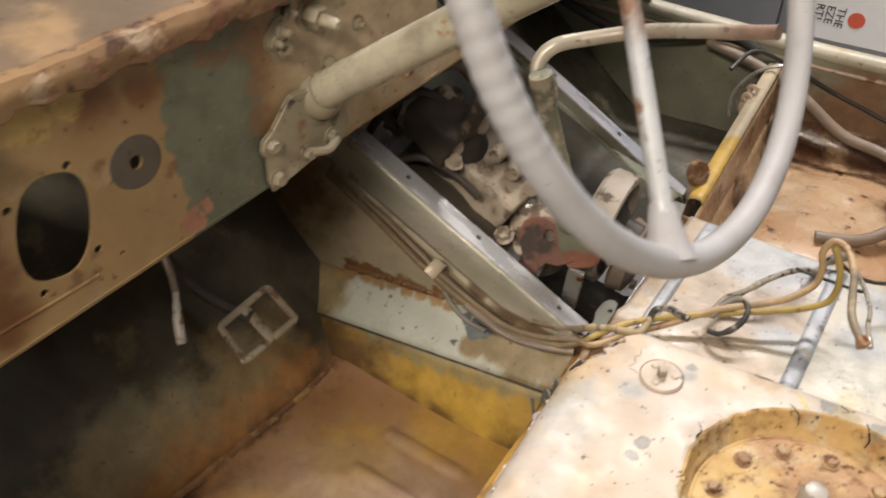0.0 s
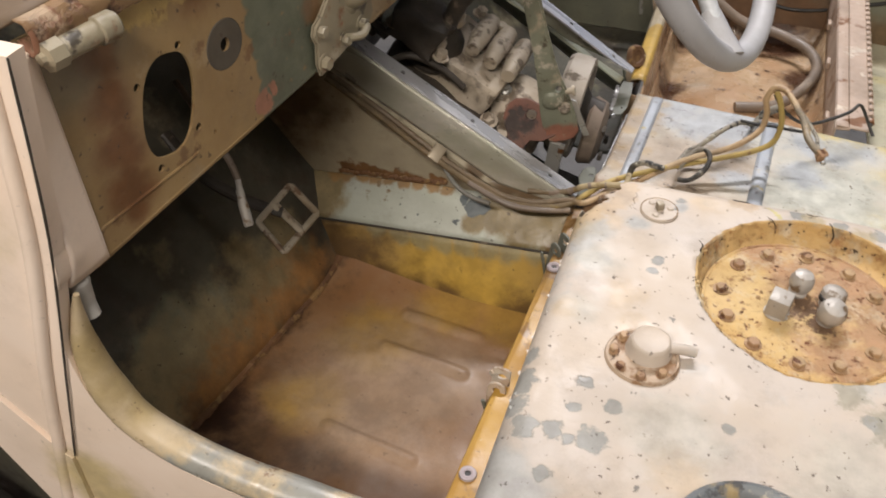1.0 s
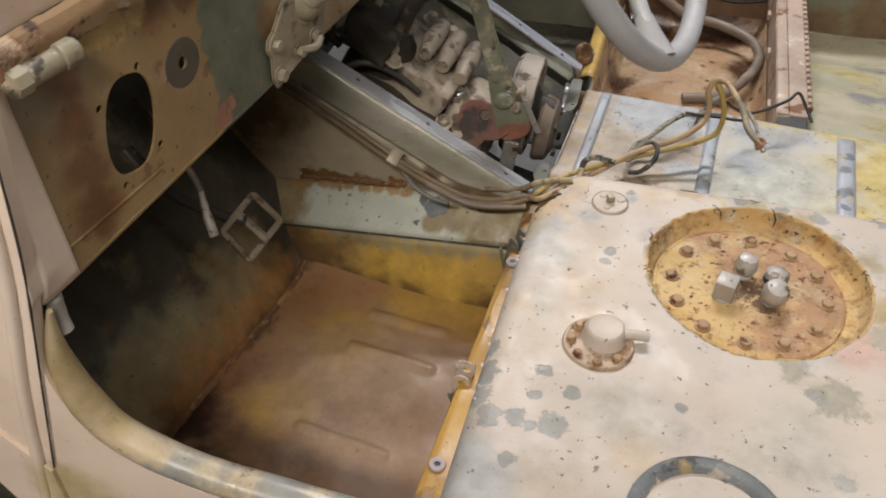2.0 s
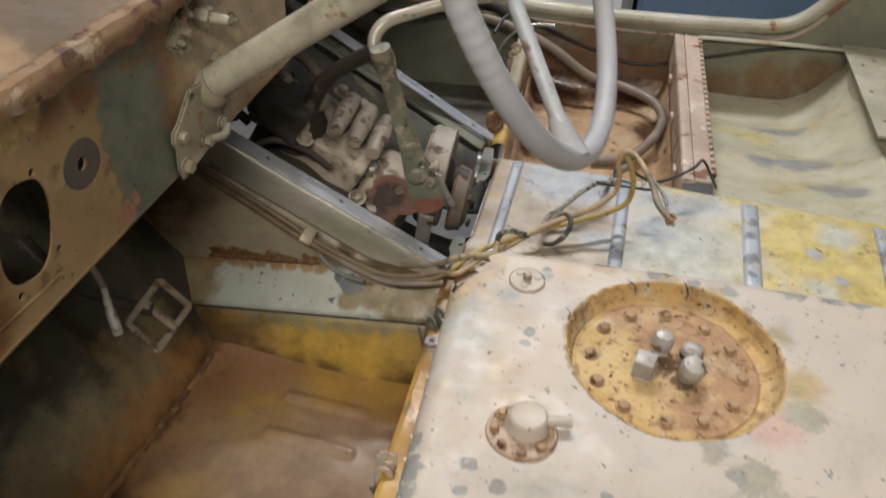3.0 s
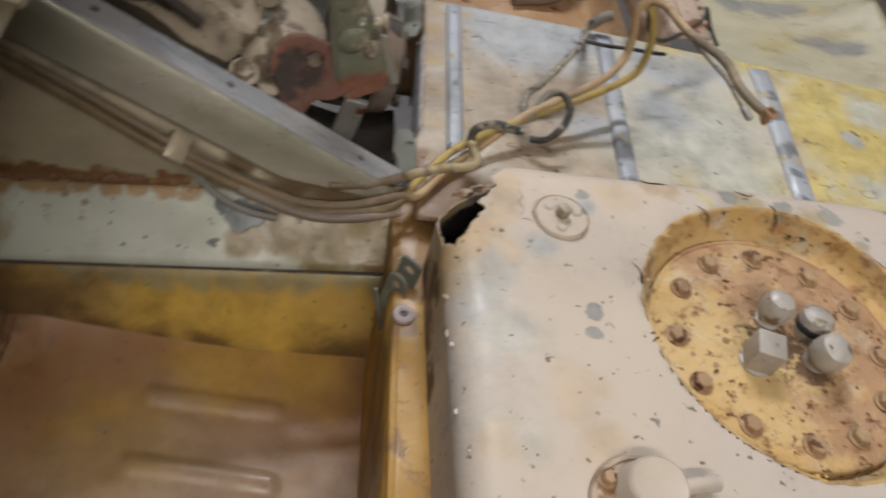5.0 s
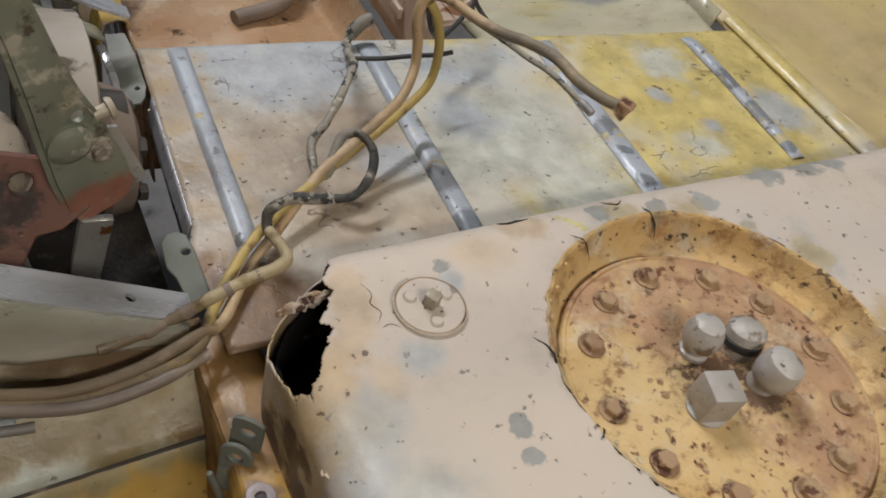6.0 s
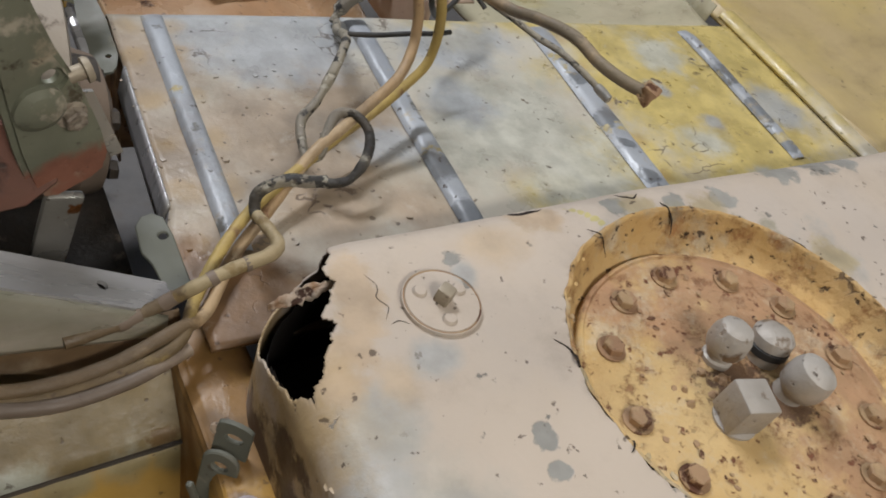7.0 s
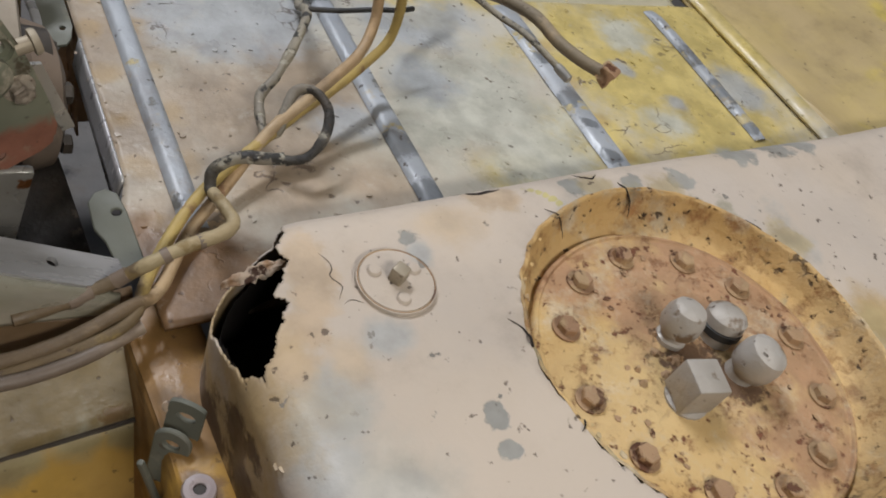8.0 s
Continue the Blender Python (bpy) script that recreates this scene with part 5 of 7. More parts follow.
def well(u, v):
    x, y = lerp(-0.165, 0.105, u), lerp(0.245, 0.77, v)
    e = min(u, 1 - u, v * 1.7, (1 - v) * 1.7)
    z = -0.135 + 0.02 * math.sin(math.pi * u) * math.sin(math.pi * min(1, v * 1.1)) + 0.05 * max(0, 1 - e / 0.09) ** 2 + dent((x, y, 3), 9, 0.008) + dent((x, y, 9), 30, 0.002)
    return V(x, y, z)


sheet(bm, well, 70, 110)
part("well_floor", bm, m_well, body, "shiny rust-brown floor of the passenger well", solid=0.002)
bm = bmesh.new()
sheet(bm, lambda u, v: V(lerp(-0.19, 0.147, u), 0.264 - 0.075 * (lerp(-0.19, 0.147, u) + 0.16) + 0.004 * v, lerp(-0.010, -0.14, v)), 30, 8)
part("deck_side", bm, m_well, body, solid=0.002)
strip = thing("hinge_strip", (0.12, 0.51, -0.01), "pinkish painted steel strip with a long piano hinge", "hinge")
bm = bmesh.new()
sheet(bm, lambda u, v: V(table(u, [(0, 0.098), (0.2, 0.099), (0.45, 0.116), (0.55, 0.117), (1, 0.142)]), lerp(0.254, 0.762, v), table(u, [(0, -0.06), (0.2, 0.001), (0.45, 0.002), (0.55, 0.0055), (1, 0.005)]) + dent((v * 5, u, 0), 3, 0.001)), 20, 70)
part("strip", bm, m_hinge, strip, solid=0.002)
bm = bmesh.new()
box(bm, (0.107, 0.509, 0.004), (0.016, 0.504, 0.004), 0.0012)
part("backing_bar", bm, m_hinge, strip)
n = 27
for i in range(n):
    y = 0.276 + i * 0.484 / n
    bm = bmesh.new()
    tube(bm, [V(0.1445, y + 0.001, 0.005), V(0.1445, y + 0.0105, 0.005)], 0.0042, 8)
    part("knuckle", bm, m_hinge, strip)
bm = bmesh.new()
tube(bm, [V(0.1445, 0.274, 0.004), V(0.1445, 0.762, 0.004)], 0.0022, 6)
part("pin", bm, m_black, strip)
for y, z in ((0.33, -0.028), (0.50, -0.03), (0.64, -0.03)):
    bm = bmesh.new()
    box(bm, (0.094, y, z), (0.006, 0.02, 0.012), 0.002)
    part("clip", bm, m_hinge, strip)
bm = bmesh.new()


def pan(u, v):
    x = lerp(0.147, 0.42, u)
    y = lerp(0.262 - 0.075 * (x + 0.16), 0.775, v)
    dip = table(v, [(0, -0.010), (0.06, -0.018), (0.3, -0.05), (0.6, -0.09), (0.85, -0.118), (1, -0.112)])
    k = 1 - max(0.0, (u - 0.62) / 0.38) ** 2 * 0.75
    return V(x, y, dip * k + dent((x, y, 4), 6, 0.006) + 0.003 * math.sin(y * 42 + x * 6))


sheet(bm, pan, 50, 90)
part("seat_pan", bm, m_trough, body, "curved yellow and olive seat pan", solid=0.002)
bm = bmesh.new()
sheet(bm, lambda u, v: V(lerp(0.398, 0.43, v), lerp(0.23, 0.775, u), lerp(-0.1, 0.012, v)), 20, 8)
part("pan_end", bm, m_trough, body, solid=0.003)
bm = bmesh.new()
plate(bm, [(0, 0), (0.11, 0), (0.11, 0.32), (0, 0.34)], [ring2(0.02, 0.05, 0.004, 10), ring2(0.018, 0.15, 0.004, 10), ring2(0.022, 0.25, 0.004, 10)], 0.004, axes((0.405, 0.435, 0.014), (1, 0, 0.02), (0, 1, 0)))
part("pan_ledge", bm, m_farlip, body, "pale painted ledge with screw holes")
# far side wall, inner face and rolled sill that mirrors the near one
bm = bmesh.new()


def farwall(u, v):
    x = lerp(-0.9, 0.8, u)
    top = table(x, [(-0.9, 0.05), (-0.5, 0.03), (0.27, 0.018), (0.31, 0.026), (0.35, 0.06), (0.40, 0.13), (0.46, 0.22), (0.8, 0.3)])
    z = lerp(-0.2, top, v)
    return V(x, 0.775 + dent((x, z, 1), 7, 0.003), z)


sheet(bm, farwall, 110, 16)
part("far_side_wall", bm, m_farwall, body, "olive far side wall streaked with rust", solid=0.01, offset=-1)
far_top = spline([(-0.9, 0.778, 0.062), (-0.6, 0.778, 0.042), (-0.45, 0.778, 0.034), (-0.2, 0.778, 0.022), (0.0, 0.778, 0.019), (0.2, 0.778, 0.026), (0.28, 0.778, 0.033), (0.33, 0.778, 0.056), (0.38, 0.778, 0.115), (0.43, 0.778, 0.19), (0.5, 0.778, 0.3)], 8)
bm = bmesh.new()
tube(bm, far_top, 0.017, 14, flat=0.8)
part("far_sill_bead", bm, m_farlip, body, "pale rolled sill edge")
bm = bmesh.new()
tube(bm, [p + V(0, -0.012, -0.022) for p in far_top], 0.004, 8)
part("far_sill_fold", bm, m_hinge, body)
bm = bmesh.new()
tube(bm, spline([(0.148, 0.752, 0.006), (0.25, 0.752, 0.010), (0.41, 0.748, 0.016)], 8), 0.006, 8, flat=0.6)
part("pan_edge_bar", bm, m_farlip, body)
# rear panel beyond the deck
bm = bmesh.new()
sheet(bm, lambda u, v: V(table(v, [(0, 0.436), (0.05, 0.446), (0.12, 0.462), (1, 0.95)]), lerp(-0.53, 0.40, u), table(v, [(0, -0.004), (0.05, 0.008), (0.12, 0.008), (0.2, 0.004), (1, 0.05)]) + dent((u * 8, v * 6, 0), 1.5, 0.006)), 60, 60)
part("rear_panel", bm, m_rear, body, "ochre rear floor panel", solid=0.003)
bm = bmesh.new()
tube(bm, spline([(0.448, 0.225, 0.003), (0.443, 0.1, 0.004), (0.437, -0.04, 0.004)], 6), 0.012, 12, flat=0.5)
part("seam_bar", bm, m_deck, body)

# ---------------------------------------------------------------- fuel tank
tank = thing("fuel_tank", (0.15, -0.28, -0.16), "cream-painted steel fuel tank, chipped and rusted through at one corner", "fuel tank")
TZ = 0.0745
TX0, TX1, TY0, TY1, TR = -0.186, 0.56, -0.60, -0.040, 0.062
PX, PY = 0.058, -0.184


def recess_rim(th):
    """Radius of the recess, wider on the far side of the plate."""
    c, s = math.cos(th), math.sin(th)
    return 0.1130 + 0.0035 * math.cos(th - 0.3) + 0.003 * noise.noise(V(c * 2.5, s * 2.5, 0)) + 0.0014 * noise.noise(V(c * 11, s * 11, 4))


def tank_drape(px, py):
    """Lays a point of a flat cloth over the tank: top, rounded shoulder, side."""
    cx, cy, hx, hy = (TX0 + TX1) / 2, (TY0 + TY1) / 2, (TX1 - TX0) / 2 - TR, (TY1 - TY0) / 2 - TR
    qx, qy = abs(px - cx) - hx, abs(py - cy) - hy
    ox, oy = max(qx, 0.0), max(qy, 0.0)
    out = math.hypot(ox, oy)
    d = TR - out if out > 0 else TR - max(qx, qy)
    sx, sy = (1 if px > cx else -1), (1 if py > cy else -1)
    r = 0.024
    if d < r and out > 0:
        arc = (r - d) / r
        ang = min(arc, math.pi / 2)
        inset = r - r * math.sin(ang)
        z = TZ - r + r * math.cos(ang)
        if arc > math.pi / 2:
            z -= (arc - math.pi / 2) * r
            inset = 0.0
        k = (TR - inset) / out
        x = cx + sx * (hx + ox * k) if qx > 0 else px
        y = cy + sy * (hy + oy * k) if qy > 0 else py
    else:
        x, y, z = px, py, TZ
    z += dent((x, y, 0), 5, 0.004) + dent((x, y, 2), 14, 0.0014)
    # round recess of the sender plate
    rad, th = math.hypot(px - PX, py - PY), math.atan2(py - PY, px - PX)
    lip = recess_rim(th)
    if rad < lip:
        t = min(1.0, (lip - rad) / 0.006)
        z -= 0.030 * (t * t * (3 - 2 * t))
    return V(x, y, z)


TEAR = [(-0.140, -0.052), (-0.148, -0.066), (-0.149, -0.079), (-0.161, -0.093), (-0.156, -0.100), (-0.162, -0.108), (-0.172, -0.121), (-0.182, -0.133), (-0.193, -0.122), (-0.204, -0.100), (-0.211, -0.070), (-0.203, -0.045), (-0.186, -0.026), (-0.165, -0.018), (-0.143, -0.020), (-0.134, -0.032)]


def torn(px, py):
    """The rusted-through corner, with a ragged edge."""
    px += 0.003 * noise.noise(V(px * 110, py * 110, 0)) + 0.0015 * noise.noise(V(px * 300, py * 300, 2))
    py += 0.003 * noise.noise(V(px * 110, py * 110, 5)) + 0.0015 * noise.noise(V(px * 300, py * 300, 7))
    inside = False
    for (x0, y0), (x1, y1) in zip(TEAR, TEAR[1:] + TEAR[:1]):
        if (y0 > py) != (y1 > py) and px < x0 + (py - y0) * (x1 - x0) / (y1 - y0):
            inside = not inside
    return inside


U0, U1, W0, W1 = TX0 - 0.16, TX1 + 0.1, TY0 - 0.1, TY1 + 0.14
bm = bmesh.new()

def cloth_u(u):
    return table(u, [(0, U0), (0.06, -0.235), (0.42, -0.11), (1, U1)])


def cloth_v(v):
    return table(v, [(0, W0), (0.55, -0.13), (0.93, 0.01), (1, W1)])


sheet(bm, lambda u, v: tank_drape(cloth_u(u), cloth_v(v)), 320, 300, keep=lambda u, v: not torn(cloth_u(u), cloth_v(v)))
shell = part("shell", bm, m_tank, tank, angle=60, solid=0.0012, offset=-1)
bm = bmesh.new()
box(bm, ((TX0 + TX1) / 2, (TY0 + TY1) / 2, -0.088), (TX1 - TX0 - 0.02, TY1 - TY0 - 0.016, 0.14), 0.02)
part("tank_bottom", bm, m_hole, tank, "near-black tank inside, shade in its colour")
# near-black sheet added as the shade behind the rusted-through corner, with a torn flap
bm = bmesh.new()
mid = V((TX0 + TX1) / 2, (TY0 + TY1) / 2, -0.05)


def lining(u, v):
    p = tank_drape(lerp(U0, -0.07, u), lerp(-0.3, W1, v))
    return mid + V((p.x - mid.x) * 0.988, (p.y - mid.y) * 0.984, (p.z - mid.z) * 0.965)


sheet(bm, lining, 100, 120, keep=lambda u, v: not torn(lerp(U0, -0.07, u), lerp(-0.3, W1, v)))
part("shade_lining", bm, m_hole, tank)
bm = bmesh.new()
sheet(bm, lambda u, v: V(lerp(-0.172, -0.144, u), lerp(-0.062, -0.072, u) + 0.0055 * (v - 0.5) * (1 + 0.9 * noise.noise(V(u * 12, v * 3, 1))) * (0.3 + math.sin(3.1 * u)), lerp(0.042, 0.066, u) + 0.003 * v + 0.0022 * noise.noise(V(u * 4, v * 2, 5))), 24, 6)
part("torn_flap", bm, m_outlet, tank, "torn rusty flap of sheet metal", solid=0.0008)
PZ = 0.0535
# recess wall round the plate: broken paint edge, rusty slope, floor
bm = bmesh.new()


def recess_fn(u, v):
    th = 2 * math.pi * u
    lip = recess_rim(th)
    prof = [(lip + 0.0016, 0.0001), (lip + 0.0006, 0.0006), (lip - 0.0010, -0.0006), (lip - 0.0030, -0.008), (lip - 0.0055, -0.0145), (lip - 0.009, -0.0195), (0.100, -0.0230), (0.088, -0.024)]
    k = v * (len(prof) - 1)
    i = min(int(k), len(prof) - 2)
    r, h = lerp(prof[i][0], prof[i + 1][0], k - i), lerp(prof[i][1], prof[i + 1][1], k - i)
    r = max(r, 0.088)
    x, y = PX + r * math.cos(th), PY + r * math.sin(th)
    base = TZ + dent((x, y, 0), 5, 0.004) + dent((x, y, 2), 14, 0.0014)
    return V(x, y, base + h + (0.0012 * noise.noise(V(x * 120, y * 120, h * 60)) if 0.2 < v < 0.95 else 0.0))


sheet(bm, recess_fn, 240, 28)
part("recess_wall", bm, m_recess, tank, "flaking rusty yellow wall of the recess", angle=50)
bm = bmesh.new()
lathe(bm, [(0.0975, -0.004), (0.098, 0.0), (0.0968, 0.0020), (0.0950, 0.0024), (0.0938, 0.0010), (0.0926, 0.0010), (0.0912, 0.0020), (0.06, 0.0018), (0.03, 0.003), (0, 0.003)], (PX - 0.002, PY - 0.001, PZ), (0.0, 0.0, 1), 120, wob=0.012)
sender = part("sender_plate", bm, m_plate, tank, "round rusty yellow sender plate held by bolts", angle=50)
BOLT = bmesh.new()
hexbolt(BOLT, (0, 0, 0), (0, 0, 1), 0.0062, 0.0048, 0.0085)
bolt_mesh = finish("bolt", BOLT, m_boltrust)
# twelve bolts on one circle
for k in range(12):
    t = radians(30 * k - 2 + 1.5 * math.sin(k * 2.3))
    ob = new("bolt", bolt_mesh)
    ob.parent = sender
    p = V(PX - 0.002 + 0.0785 * math.cos(t), PY - 0.001 + 0.0785 * math.sin(t), PZ + 0.0018)
    ob.location = p - origin_of(sender)
    ob.rotation_euler = (0.04 * math.sin(k * 3), 0.05 * math.cos(k * 5), k * 1.3)
# fittings: two domed caps, a square plug and a banded elbow
bm = bmesh.new()
lathe(bm, [(0.009, 0), (0.009, 0.004), (0.0075, 0.005), (0.0075, 0.008), (0.0105, 0.010), (0.0118, 0.014), (0.0116, 0.021), (0.0092, 0.0265), (0.005, 0.0285), (0, 0.0290)], (0.050, -0.165, PZ + 0.001), (0.05, 0.05, 1), 24, wob=0.03)
part("domed_cap", bm, m_fit, sender, "grey domed brass cap")
bm = bmesh.new()
lathe(bm, [(0.0125, 0), (0.0125, 0.003), (0.009, 0.004), (0.009, 0.006)], (0.032, -0.201, PZ + 0.001), (0, 0, 1), 20)
box(bm, (0.032, -0.201, PZ + 0.0155), (0.0205, 0.0205, 0.0225), 0.0014, pose(0, 0, 0, 3, 2, -14))
part("square_plug", bm, m_fit, sender, "square-headed grey pipe plug")
bm = bmesh.new()
lathe(bm, [(0.009, 0), (0.009, 0.007), (0.0115, 0.009), (0.0130, 0.014), (0.0130, 0.021), (0.0112, 0.0265), (0.006, 0.0295), (0, 0.030)], (0.078, -0.197, PZ + 0.001), (0.12, -0.15, 1), 24, wob=0.03)
part("domed_cap", bm, m_fit, sender, "grey domed brass cap")
bm = bmesh.new()
lathe(bm, [(0.0105, 0), (0.0105, 0.011), (0.0120, 0.012), (0.0120, 0.018), (0.0100, 0.0205), (0.006, 0.0225), (0, 0.023)], (0.081, -0.172, PZ + 0.001), (0.1, 0.15, 1), 24)
elbow = part("elbow_fitting", bm, m_fit, sender)
bm = bmesh.new()
lathe(bm, [(0.0112, 0.006), (0.0126, 0.007), (0.0126, 0.011), (0.0112, 0.012)], (0.081, -0.172, PZ + 0.001), (0.1, 0.15, 1), 24)
part("black_band", bm, m_black, elbow)
bm = bmesh.new()
for k in range(26):
    t, r = random.uniform(0, 6.28), random.uniform(0.0, 0.03)
    p = V(0.042 + r * math.cos(t), -0.178 + r * math.sin(t), PZ + 0.0022)
    lathe(bm, [(random.uniform(0.0015, 0.004), 0), (0.001, 0.003), (0, 0.0035)], p, (random.uniform(-.3, .3), random.uniform(-.3, .3), 1), 6)
tagged(part("rust_scale", bm, m_boltrust, sender), kind="stuff")

# boss with a square stud
bm = bmesh.new()
lathe(bm, [(0.0207, -0.004), (0.0207, 0.0003), (0.0203, 0.0005), (0.0199, -0.0004), (0.0194, -0.0004), (0.0190, 0.0005), (0, 0.0007)], (-0.101, -0.102, TZ + 0.0012), (0, 0, 1), 36)
boss = part("drain_boss", bm, m_tank, tank, "flat round boss with a square stud")
bm = bmesh.new()
tube(bm, [V(-0.101 + 0.0197 * math.cos(radians(a)), -0.102 + 0.0197 * math.sin(radians(a)), TZ + 0.0012) for a in range(0, 360, 6)], 0.00035, 6, closed=True)
part("rim_groove", bm, m_boltrust, boss, "thin rusty groove round the boss")
bm = bmesh.new()
box(bm, (-0.101, -0.102, TZ + 0.0062), (0.0078, 0.0078, 0.0095), 0.0012, pose(0, 0, 0, 4, -3, 30))
part("square_stud", bm, m_pedal, boss, "dull grey square stud")
for t in (20, 140, 260):
    bm = bmesh.new()
    lathe(bm, [(0.004, 0), (0.003, 0.0015), (0, 0.002)], (-0.101 + 0.012 * math.cos(radians(t)), -0.102 + 0.012 * math.sin(radians(t)), TZ + 0.002), (0, 0, 1), 10)
    part("weld_dot", bm, m_tank, boss)

# small outlet with a cap
bm = bmesh.new()
lathe(bm, [(0.0345, -0.006), (0.0340, 0.003), (0.0325, 0.0055), (0.0305, 0.0050), (0.0300, 0.0035), (0, 0.0035)], (-0.083, -0.322, TZ), (0, 0, 1), 40, wob=0.02)
outlet = part("outlet_flange", bm, m_outlet, tank, "rusty round outlet flange")
bm = bmesh.new()
lathe(bm, [(0.0215, 0.0), (0.0210, 0.004), (0.0196, 0.006), (0.0188, 0.0125), (0.0175, 0.0155), (0.0160, 0.0166), (0.0150, 0.0160), (0, 0.0164)], (-0.079, -0.313, TZ + 0.002), (0.03, 0, 1), 32, wob=0.03)
part("cap", bm, m_tank, outlet, "cream-painted round cap")
for t in (140, 185, 230, 275, 320):
    bm = bmesh.new()
    hexbolt(bm, (-0.083 + 0.0262 * math.cos(radians(t)), -0.322 + 0.0262 * math.sin(radians(t)), TZ + 0.003), (0, 0, 1), 0.0045, 0.005, 0.0058)
    part("screw", bm, m_boltrust, outlet)
bm = bmesh.new()
tube(bm, spline([(-0.063, -0.311, TZ + 0.010), (-0.049, -0.308, TZ + 0.010), (-0.038, -0.306, TZ + 0.008)], 4), 0.005, 10)
part("pipe_stub", bm, m_tank, outlet)
# large filler ring near the outer edge
bm = bmesh.new()
lathe(bm, [(0.050, -0.004), (0.052, 0.004), (0.055, 0.009), (0.060, 0.011), (0.065, 0.008), (0.067, 0.0), (0.067, -0.006)], (0.028, -0.492, TZ - 0.002), (0, 0, 1), 56, caps=False)
ringp = part("filler_ring", bm, paint("ring_blue_black", (0.22, 0.24, 0.25), (0.14, 0.155, 0.16), [dict(col=(0.50, 0.46, 0.38), scale=34, lo=0.53, hi=0.60, nr=0.7), dict(col=(0.07, 0.075, 0.08), scale=30, lo=0.58, hi=0.64, seed=23.0), dict(col=(0.40, 0.31, 0.16), scale=18, lo=0.60, hi=0.68)], rough=0.4, bump=0.35), tank, "raised filler ring scuffed to blue-grey")
bm = bmesh.new()
lathe(bm, [(0.051, 0.0), (0.04, 0.003), (0, 0.004)], (0.028, -0.492, TZ), (0, 0, 1), 40)
part("filler_cap", bm, m_tank, ringp)

# ---------------------------------------------------------------- steering
steer = thing("steering_wheel", (-0.135, -0.2, 0.513), "grey steering wheel with silver spokes on a cream column", "steering wheel")
S0, HUB = V(-0.432, -0.172, 0.306), V(-0.152, -0.148, 0.500)
col_dir = (HUB - S0).normalized()
wn = V(math.cos(0.446) * math.cos(-0.089), math.sin(-0.089) * math.cos(0.446), math.sin(0.446))
WC = V(-0.137, -0.196, 0.518)
wa, wb = frame_of(wn)
WR = 0.192
bm = bmesh.new()
circle = []
for i in range(720):
    t = 2 * math.pi * i / 720
    grip = 0.00018 * math.sin(120 * t) if math.sin(t) < 0.3 else 0.0
    circle.append((t, grip))
tube(bm, [WC + (wa * math.cos(t) + wb * math.sin(t)) * WR for t, g in circle], [0.0094 + g for t, g in circle], 16, closed=True)
part("rim", bm, m_rim, steer, "mid-grey moulded wheel rim with finger grips")


def rim_at(deg, k=1.0):
    t = radians(deg)
    return WC + (wa * math.cos(t) + wb * math.sin(t)) * WR * k


SPOKE = 58
for k in range(3):
    ang = SPOKE + 120 * k
    bm = bmesh.new()
    p0, p1 = WC - wn * 0.034, rim_at(ang, 0.985)
    tube(bm, spline([p0, p0.lerp(p1, 0.35), p0.lerp(p1, 0.7), p1], 6), 0.0062, 12)
    sp = part("spoke", bm, m_spoke, steer, "silver-painted round spoke with rust")
    bm = bmesh.new()
    tube(bm, [p0.lerp(p1, 0.84), p0.lerp(p1, 0.92), rim_at(ang, 1.0)], [0.0075, 0.0105, 0.016], 12, flat=0.7)
    part("spoke_root", bm, m_rim, sp)
bm = bmesh.new()
lathe(bm, [(0.017, -0.075), (0.026, -0.06), (0.034, -0.045), (0.034, -0.022), (0.022, -0.012), (0, -0.010)], WC, wn, 28)
part("hub", bm, m_black, steer, "black hub")
bm = bmesh.new()
tube(bm, [S0 - col_dir * 0.06, S0, S0.lerp(HUB, 0.5), HUB], 0.0160, 22)
part("column_tube", bm, m_column, steer, "cream-grey steering column tube")
bm = bmesh.new()
lathe(bm, [(0.0165, 0.0), (0.021, 0.001), (0.023, 0.008), (0.022, 0.016), (0.018, 0.020)], S0 + col_dir * 0.004, col_dir, 28)
part("column_collar", bm, m_flange, steer)
mount = thing("column_bracket", dash_at(-0.2, 0.29), "cast bracket that holds the steering column to the dash", "bracket")
bm = bmesh.new()
o = dash_at(-0.505, 0, 0.0045)
plate(bm, [(ds(-0.229), 0.306), (ds(-0.238), 0.302), (ds(-0.241), 0.292), (ds(-0.236), 0.282), (ds(-0.238), 0.262), (ds(-0.234), 0.248), (ds(-0.222), 0.251), (ds(-0.15), 0.266), (ds(-0.142), 0.276), (ds(-0.146), 0.300), (ds(-0.165), 0.325), (ds(-0.205), 0.330)], [], 0.005, axes(o, DS, (0, 0, 1)))
bmesh.ops.bevel(bm, geom=[e for e in bm.edges if e.calc_face_angle(0) > 0.9], offset=0.002, segments=2, affect="EDGES")
part("plate", bm, m_flange, mount)
bm = bmesh.new()
lathe(bm, [(0.032, -0.03), (0.030, -0.01), (0.026, 0.0), (0.024, 0.006)], S0 + col_dir * 0.002, col_dir, 28)
part("socket", bm, m_flange, mount)
for y, z, r in ((-0.231, 0.295, 0.0055), (-0.229, 0.262, 0.0065), (-0.166, 0.274, 0.0055), (-0.195, 0.270, 0.0055), (-0.165, 0.315, 0.005)):
    bm = bmesh.new()
    hexbolt(bm, dash_at(y, z, 0.0095), DN, r, 0.006, r * 1.4)
    part("bolt", bm, m_flange, mount)
bm = bmesh.new()
